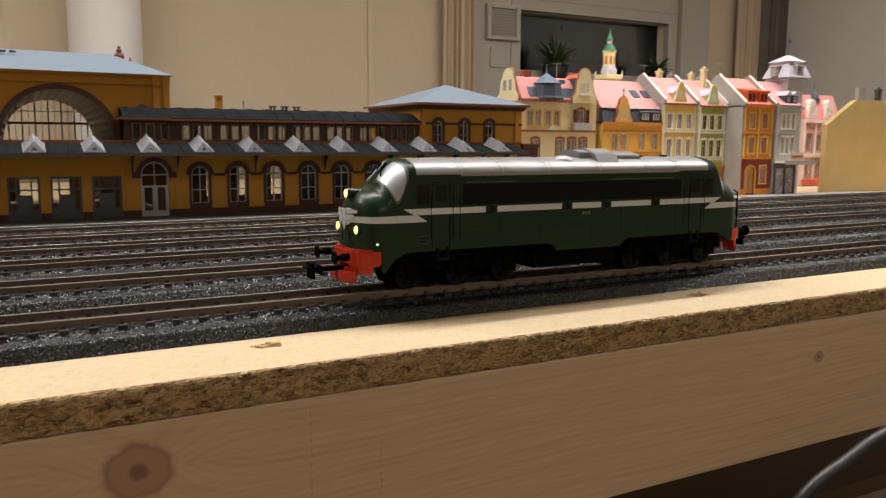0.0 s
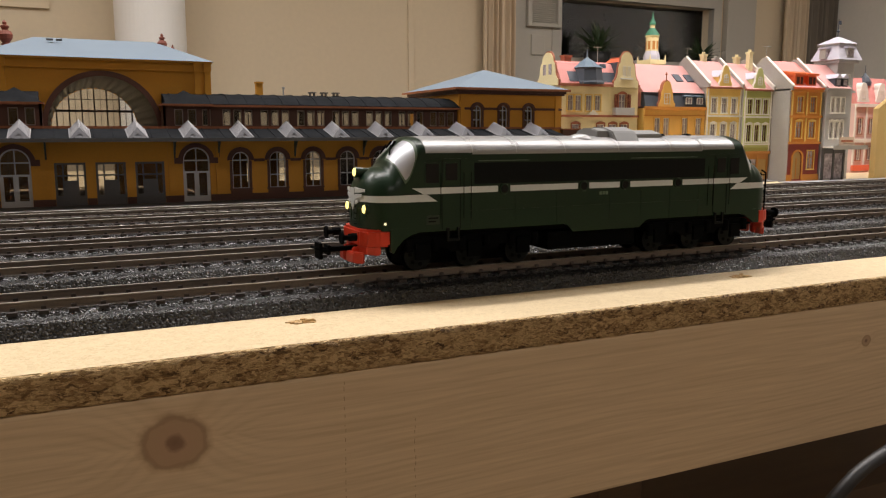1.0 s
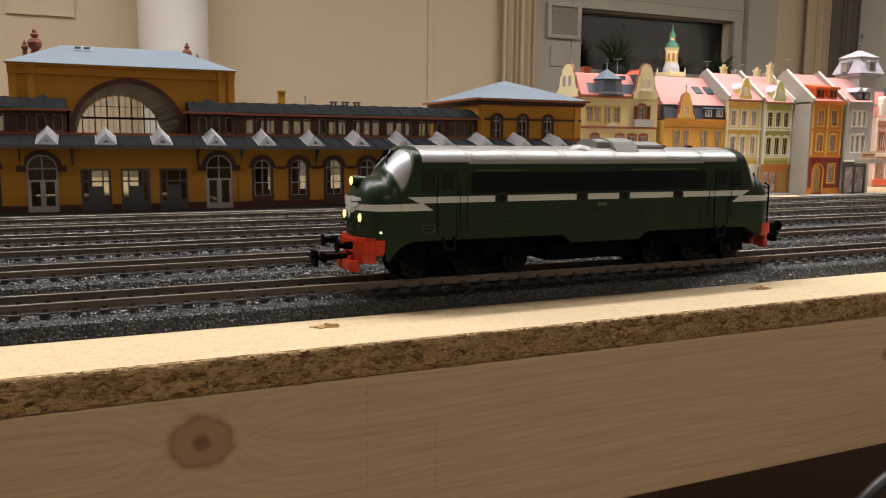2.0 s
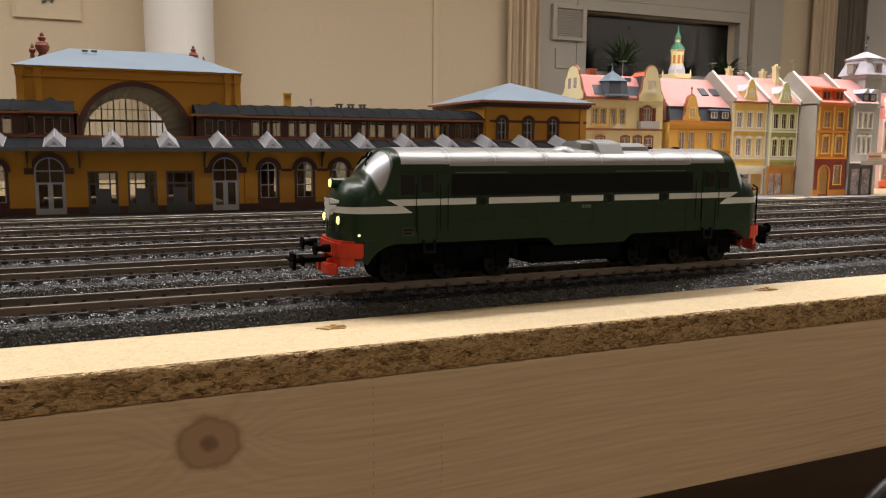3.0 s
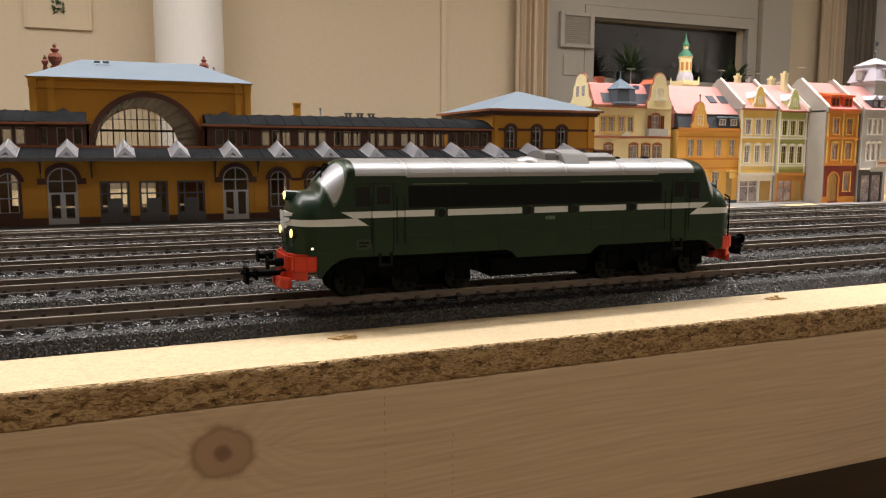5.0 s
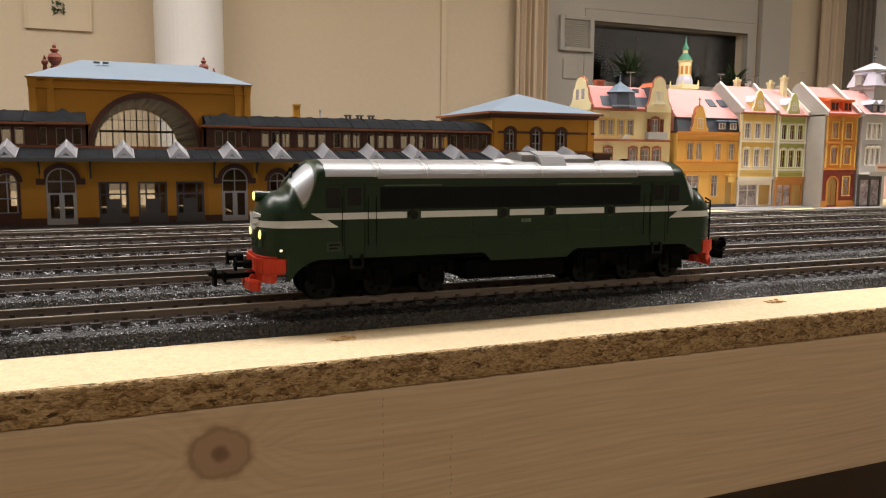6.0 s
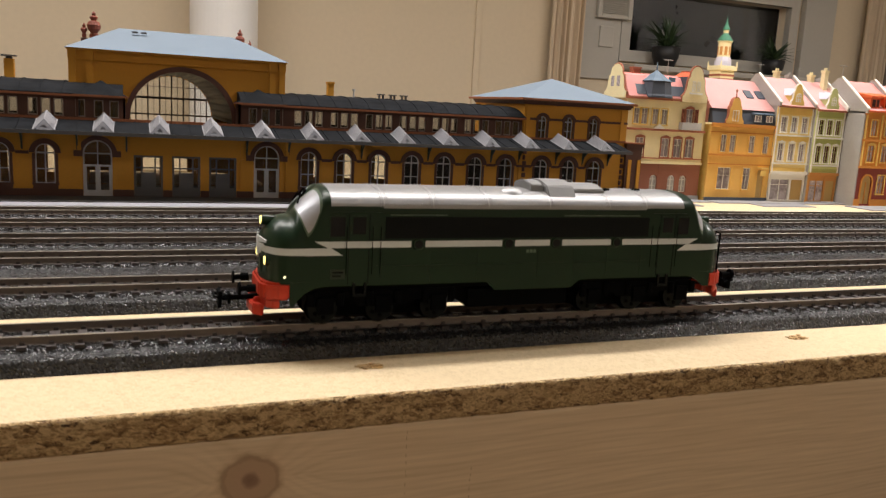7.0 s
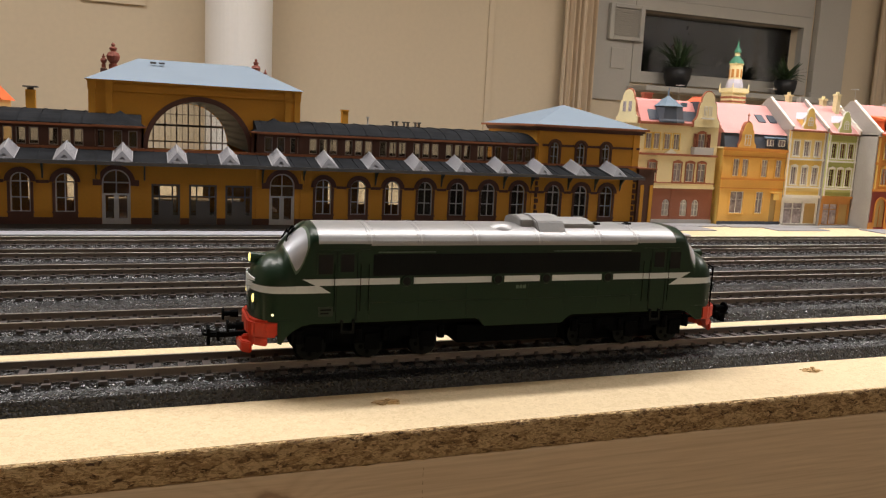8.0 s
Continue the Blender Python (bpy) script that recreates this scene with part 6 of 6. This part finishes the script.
def house_amber():
    H = thing("town_house", "amber model town house with wine-red ground floor and orange dormers", "house", (720, 518, 0), group="town houses")
    W, eave, ridge = 57, 120, 159
    bm = bmesh.new()
    wall(bm, 0, W, 0, 50, [(9, 26, 3, 31, True), (36, 48, 16, 40, False)], 0, 2.4)
    part("ground_wall", bm, "h_wine", H)
    part("door", boxes((9, 26, 1.4, 2.2, 3, 40)), "door_wood", H)
    bm = bmesh.new()
    ring(bm, 17.5, 31, 8.5, 10.6, -1.2, 0)
    for x in (6.9, 26):
        box(bm, x, x + 2.1, -1.2, 0, 3, 31)
    box(bm, 17.1, 17.9, 0.6, 1.4, 3, 31)
    part("door_surround", bm, "h_amber", H)
    window_kit(H, [42], 12, 16, 40, "h_amber", "h_pane", trim="h_yellow")
    part("plinth", boxes((-1, 8, -1.4, 0, 0, 9), (27, W + 1, -1.4, 0, 0, 9)), "h_amber", H)
    xs = [17, 41]
    front(H, 0, W, 50, 84, [(c, 11, 57, 78) for c in xs], "h_amber")
    front(H, 0, W, 84, eave, [(c, 10, 90, 110) for c in xs], "h_amber")
    window_kit(H, xs, 11, 57, 78, "h_amber", "h_pane", trim="h_yellow", head=True)
    window_kit(H, xs, 10, 90, 110, "h_amber", "h_pane", trim="h_yellow")
    bands(H, 0, W, [(49, 52, 2.0), (83, 86, 1.8), (116.5, 120.5, 2.8)], "h_amber")
    for x in (1.5, 28, 53.5):
        part("pilaster", boxes((x, x + 2.4, -1.0, 0, 52, 83), (x, x + 2.4, -1.0, 0, 86, 116.5)), "h_yellow", H)
    shell(H, 0, W, eave, "h_amber", 92, "party_grey")
    bm = bmesh.new()
    prism(bm, [(-3, eave), (46, ridge), (95, eave)], "x", 1.4, W - 1.4)
    rf = part("pitched_roof", bm, "roof_pink", H, "salmon pink tiled roof")
    part("roof_edge", boxes((0, W, -4, -2, eave - 0.5, eave + 2)), "roof_orange", rf)
    for x in ((-2.2, 1.4), (W - 1.4, W + 1.4)):
        bm = bmesh.new()
        prism(bm, [(-3.5, eave - 2), (-3.5, eave + 3), (43, ridge + 3.5), (49, ridge + 3.5), (95, eave + 3), (95, eave - 2)], "x", *x)
        part("party_wall", bm, "party_grey", H)
        bm = bmesh.new()
        prism(bm, [(-4.2, eave + 3), (-4.2, eave + 4.6), (43, ridge + 5.1), (43, ridge + 3.5)], "x", x[0] - 0.4, x[1] + 0.4)
        part("coping", bm, "h_white", H)
    part("blind_wall", boxes((-2.2, 0, -0.5, 94, 0, eave)), "party_grey", H)
    for x in (17, 40):
        d = part("dormer", boxes((x - 8, x + 8, 3, 22, eave + 4, eave + 18)), "roof_orange", H, "orange roof dormer")
        bm = bmesh.new()
        prism(bm, [(0.5, eave + 17.5), (0.5, eave + 20), (30, eave + 25), (30, eave + 17.5)], "x", x - 10, x + 10)
        part("dormer_roof", bm, "roof_orange", d)
        part("pane", boxes((x - 5.5, x + 5.5, 2.4, 3, eave + 6.5, eave + 15.5)), "h_pane_dark", d)
        part("dormer_bar", boxes((x - 0.5, x + 0.5, 1.9, 2.4, eave + 6.5, eave + 15.5)), "roof_orange", d)
    chimney_pot(H, -14, 60, eave, ridge + 12, "cream")
    aerial(H, 8, 52, ridge - 8, ridge + 20)


def house_grey():
    H = thing("town_house", "grey model corner house with dark shop front and lilac roof tower", "house", (781, 514, 0), group="town houses")
    W, eave = 43, 122
    part("shop_front", boxes((0, 3, 0, 2.4, 0, 44), (W - 3, W, 0, 2.4, 0, 44), (20, 23, 0, 2.4, 0, 44), (3, 20, 0.4, 2.4, 36, 44), (23, W - 3, 0.4, 2.4, 36, 44)), "shop_dark", H)
    part("display_pane", boxes((3, 20, 1.6, 2.2, 2, 36)), "h_pane", H)
    part("display_pane", boxes((23, W - 3, 1.6, 2.2, 2, 36)), "h_pane", H)
    xs = [12, 21.5, 31]
    front(H, 0, W, 44, 84, [(c, 6.6, 56, 78) for c in xs], "h_grey")
    front(H, 0, W, 84, eave, [(c, 6.6, 90, 110) for c in xs], "h_grey")
    window_kit(H, xs, 6.6, 56, 78, "h_white", "h_pane", trim="h_white", head=True)
    window_kit(H, xs, 6.6, 90, 110, "h_white", "h_pane", trim="h_white")
    bands(H, 0, W, [(84, 86, 1.4), (119, 122, 2.4)], "h_grey")
    shell(H, 0, W, eave, "h_grey", 92)
    part("shop_canopy", boxes((-1, W + 22, -16, 0, 43.5, 45.5)), "h_white", H)
    part("canopy_front", boxes((-1, W + 22, -17, -16, 41.5, 47)), "party_grey", H)
    part("shop_sign", boxes((14, 42, -13, -12, 47, 58)), "sign_cream", H, "pale board sign above the canopy")
    part("sign_bars", boxes((17, 39, -13.4, -13, 51.4, 54.0)), "trim_red", H)
    bm = bmesh.new()
    prism(bm, [(-3, eave), (40, 156), (95, eave)], "x", 0.5, W)
    part("pitched_roof", bm, "roof_rose", H, "pale pink tiled roof")
    for x in (20, 33):
        d = part("dormer", boxes((x - 5.5, x + 5.5, 0, 18, eave + 2, eave + 13)), "roof_slate", H)
        bm = bmesh.new()
        prism(bm, [(x - 7, eave + 13), (x + 7, eave + 13), (x, eave + 19)], "y", -1.5, 26)
        part("dormer_roof", bm, "roof_lilac", d)
        part("pane", boxes((x - 3.5, x + 3.5, -0.5, 0, eave + 4, eave + 11.5)), "h_pane", d)
    # corner tower
    tx0, tx1, ty0, ty1 = 44.0, 76.0, 22.0, 54.0
    bm = bmesh.new()
    wall(bm, tx0, tx1, 0, 160, [(52, 57, 128, 142, False), (63, 68, 128, 142, False)], ty0, ty0 + 3)
    box(bm, tx0, tx0 + 3, ty0 + 3, ty1, 0, 160)
    box(bm, tx1 - 3, tx1, ty0 + 3, ty1, 0, 160)
    box(bm, tx0, tx1, ty1, ty1 + 3, 0, 160)
    tw = part("tower", bm, "h_grey", H, "grey plastered corner tower")
    window_kit(H, [54.5, 65.5], 5, 128, 142, "h_white", "h_pane", y=ty0, trim="h_white")
    part("tower_cornice", boxes((tx0 - 3, tx1 + 3, ty0 - 3, ty1 + 3, 118, 121), (tx0 - 4, tx1 + 4, ty0 - 4, ty1 + 4, 158, 162)), "h_grey", H)

    def frustum(a, z0, b, z1):
        bm = bmesh.new()
        cx, cy = (tx0 + tx1) / 2, (ty0 + ty1) / 2
        lo = [bm.verts.new((cx + s * a, cy + t * a, z0)) for s, t in ((-1, -1), (1, -1), (1, 1), (-1, 1))]
        hi = [bm.verts.new((cx + s * b, cy + t * b, z1)) for s, t in ((-1, -1), (1, -1), (1, 1), (-1, 1))]
        for i in range(4):
            bm.faces.new((lo[i], lo[(i + 1) % 4], hi[(i + 1) % 4], hi[i]))
        bm.faces.new(lo[::-1])
        bm.faces.new(hi)
        return bm
    bm = frustum(23, 162, 15.5, 182)
    part("mansard_roof", bm, "roof_lilac", H, "pale lilac mansard roof")
    part("tower_cap", frustum(18.5, 184, 2, 194), "roof_lilac", H)
    part("cap_eave", frustum(17.5, 182, 18.5, 184.2), "party_grey", H)
    cx, cy = (tx0 + tx1) / 2, (ty0 + ty1) / 2
    for dx, dy in ((0, -19), (-19, 0), (19, 0)):
        d = part("tower_dormer", boxes((cx + dx - 6.5, cx + dx + 6.5, cy + dy - 3, cy + dy + 7, 164, 177)), "party_grey", H)
        part("dormer_roof", boxes((cx + dx - 8, cx + dx + 8, cy + dy - 5, cy + dy + 9, 177, 179)), "roof_lilac", d)
        for k in (-4, 0, 4):
            part("pane", boxes((cx + dx + k - 1.4, cx + dx + k + 1.4, cy + dy - 3.5, cy + dy - 3, 166, 175)), "h_pane", d)
    bm = bmesh.new()
    rod(bm, (cx, cy, 193), (cx, cy, 218), 0.7, 0.4, 6)
    lathe(bm, [(0.5, 0), (2.2, 2), (0.5, 4)], (cx, cy, 200), 8)
    box(bm, cx, cx + 5, cy - 0.3, cy + 0.3, 211, 216)
    part("weather_vane", bm, "roof_slate", H)


def house_plain():
    H = thing("gable_house", "plain yellow half-relief model house with no windows", "house", (893, 520, 0), group="town houses")
    H.rotation_euler = (0, 0, radians(-20))
    W = 118
    bm = bmesh.new()
    prism(bm, [(0, 0), (W, 0), (W, 94), (W * 0.72, 132), (W * 0.36, 132), (0, 97)], "y", 0, 12)
    part("house_body", bm, "h_plain", H)
    bm = bmesh.new()
    prism(bm, [(W * 0.70, 132.2), (W * 0.76, 132.2), (W + 3, 94), (W + 0.2, 94)], "y", 1.0, 14)
    part("roof_cover", bm, "h_white", H)
    part("chimney", boxes((W * 0.40, W * 0.40 + 10, 2, 10, 130, 150)), "party_grey", H)
    chimney_pot(H, W * 0.68, 6, 130, 148, "shop_dark")
    N = thing("town_house", "red-roofed model town house beside the plain gable", "house", (1012, 505, 0), group="town houses")
    front(N, 0, 70, 0, 96, [(c, 10, z, z + 20) for c in (16, 52) for z in (14,)], "h_amber")
    window_kit(N, [16, 52], 10, 14, 34, "h_white", "h_pane", trim="h_white")
    window_kit(N, [16, 52], 10, 52, 74, "h_white", "h_pane", trim="h_white", y=-1.5)
    shell(N, 0, 70, 96, "h_amber", 90)
    bands(N, 0, 70, [(46, 49, 2), (93, 97, 3)], "roof_orange")
    bm = bmesh.new()
    prism(bm, [(-3, 97), (44, 134), (93, 97)], "x", -2, 70)
    part("pitched_roof", bm, "roof_red", N, "bright red tiled roof")
    for x in (20, 48):
        part("dormer", boxes((x - 6, x + 6, 6, 24, 104, 116)), "roof_lilac", N)


def house_pink():
    H = thing("town_house", "pink and white model town house with red roof", "house", (1000, 640, 0), group="town houses")
    W = 84
    rows = [(20, 40), (62, 86)]
    xs = [14, 40, 68]
    front(H, 0, W, 0, 52, [(c, 10, *rows[0]) for c in xs], "h_pink")
    front(H, 0, W, 52, 108, [(c, 10, *rows[1]) for c in xs], "h_pink")
    for a, b in rows:
        window_kit(H, xs, 10, a, b, "h_white", "h_pane", trim="trim_red")
    bands(H, 0, W, [(48, 54, 2.5), (104, 109, 3)], "h_white")
    bands(H, 0, W, [(3, 12, 4.0)], "roof_red")
    for x in (0, 26, 54, W - 3):
        part("pilaster", boxes((x, x + 3, -1.2, 0, 12, 48), (x, x + 3, -1.2, 0, 54, 104)), "h_white", H)
    shell(H, 0, W, 108, "h_pink", 80)
    bm = bmesh.new()
    prism(bm, [(-3, 109), (14, 150), (60, 150), (82, 109)], "x", 0, W)
    part("mansard_roof", bm, "roof_pink", H, "pink tiled mansard roof")
    for x in (16, 58):
        part("roof_gable", curved_gable(28, 108, 142, -2, 10), "h_white", H, at=(x, 0, 0))
        window_kit(H, [x], 8, 116, 130, "h_white", "h_pane", y=-3)
    bm = bmesh.new()
    lathe(bm, [(10, 0), (10, 6), (7, 12), (3, 17), (0.8, 20), (0.5, 32)], (36, 14, 138), 8)
    part("turret_roof", bm, "roof_slate", H)


def church_tower():
    T = thing("church_tower", "cream model church tower with green copper spire", "tower", (946, 1068, 0))
    part("tower_base", boxes((-16.5, 16.5, -16.5, 16.5, 0, 200)), "cream", T)
    for z in (172, 180, 188):
        part("brick_band", boxes((-17.2, 17.2, -17.2, 17.2, z, z + 4)), "brick_red", T)
    part("gallery_floor", bevelled(-20, 20, -20, 20, 199, 202, 0.4, 1), "cream", T)
    for a, b, c, d in ((-20, 20, -20, -19), (-20, 20, 19, 20), (-20, -19, -19, 19), (19, 20, -19, 19)):
        part("parapet", boxes((a, b, c, d, 202, 208)), "cream", T)
    for sx in (-19, 19):
        for sy in (-19, 19):
            bm = bmesh.new()
            lathe(bm, [(1.8, 0), (1.8, 8), (0.5, 15)], (sx, sy, 202), 6)
            part("pinnacle", bm, "cream", T)
    bm = bmesh.new()
    lathe(bm, [(16.5, 0), (15.5, 14), (12.5, 23), (12.5, 50), (14.5, 51), (14.5, 54)], (0, 0, 203), 8)
    part("belfry", bm, "cream", T)
    bm = bmesh.new()
    lathe(bm, [(16.9, 0), (15.9, 14), (13.0, 22)], (0, 0, 203.5), 8)
    part("belfry_skirt", bm, "roof_lilac", T)
    for k in range(8):
        a = k * math.pi / 4 + math.pi / 8
        c, s = math.cos(a), math.sin(a)
        bm = boxes((-2.6, 2.6, -0.6, 0.6, 229, 245))
        bmesh.ops.rotate(bm, cent=(0, 0, 0), matrix=Matrix.Rotation(a + math.pi / 2, 3, "Z"), verts=bm.verts)
        part("louvre", bm, "shop_amber", T, at=(c * 11.6, s * 11.6, 0))
    bm = bmesh.new()
    lathe(bm, [(15, 0), (13, 4), (9.5, 9), (6, 13), (5, 15)], (0, 0, 256), 12)
    part("copper_dome", bm, "copper", T, "green copper dome")
    bm = bmesh.new()
    lathe(bm, [(5, 0), (5, 8), (6.5, 9)], (0, 0, 269), 8)
    part("lantern", bm, "cream", T)
    bm = bmesh.new()
    lathe(bm, [(7, 0), (6.6, 4), (3.6, 9), (2.2, 13), (1.2, 19), (0.4, 26)], (0, 0, 277), 10)
    part("spire", bm, "copper", T, "green copper spire")


def far_house():
    H = thing("town_house", "red-roofed model house behind the station", "house", (-378, 690, 0), group="town houses")
    front(H, 0, 90, 0, 108, [], "h_plain")
    shell(H, 0, 90, 108, "h_plain", 80)
    bm = bmesh.new()
    prism(bm, [(-4, 108), (94, 108), (66, 138), (24, 138)], "y", -3, 84)
    part("hipped_roof", bm, "roof_orange", H, "orange red tiled roof")


house_cream()
house_orange()
house_narrow("yellow and white model town house with a shop", (611, 552, 0), 57, "h_butter", "h_yellow", 122, 158, "h_white", "h_white", "h_pane", "h_yellow", True, [(53, 75), (89, 108)])
house_narrow("green model town house with an amber shop front", (669, 546, 0), 47, "h_pale_green", "h_green", 120, 156, "shop_amber", "h_pale_green", "h_pane_dark", "h_pale_green", False, [(52, 74), (88, 107)])
house_amber()
house_grey()
house_plain()
house_pink()
church_tower()
far_house()


def town_pavement():
    P = thing("pavement", "grey card pavement pieces in front of the houses", "pavement", (0, 0, 0), kind="structure")
    for x0, x1, y0, y1, h in ((392, 512, 536, 559, 1.2), (404, 470, 500, 534, 1.0), (516, 612, 530, 554, 1.2), (560, 640, 500, 528, 1.0), (612, 718, 528, 545, 1.2), (700, 1020, 470, 513, 1.2)):
        part("paving_piece", bevelled(x0, x1, y0, y1, 0.02, h, 0.2, 1), "pavement_grey", P)


town_pavement()


# ---- what moves ----
SPEED = 0.01109


def motions():
    times = [0.5 * k for k in range(17)]
    walk(LOCO, [(t, pose(-SPEED * t, 0.0622, 0.0)) for t in times])
    turn = math.degrees(SPEED / 0.0059)
    for w, x in WHEELS:
        walk(w, [(t, pose(x, 0, (RAIL + 5.9) * 0.001, 0, -turn * t, 0)) for t in times])


motions()
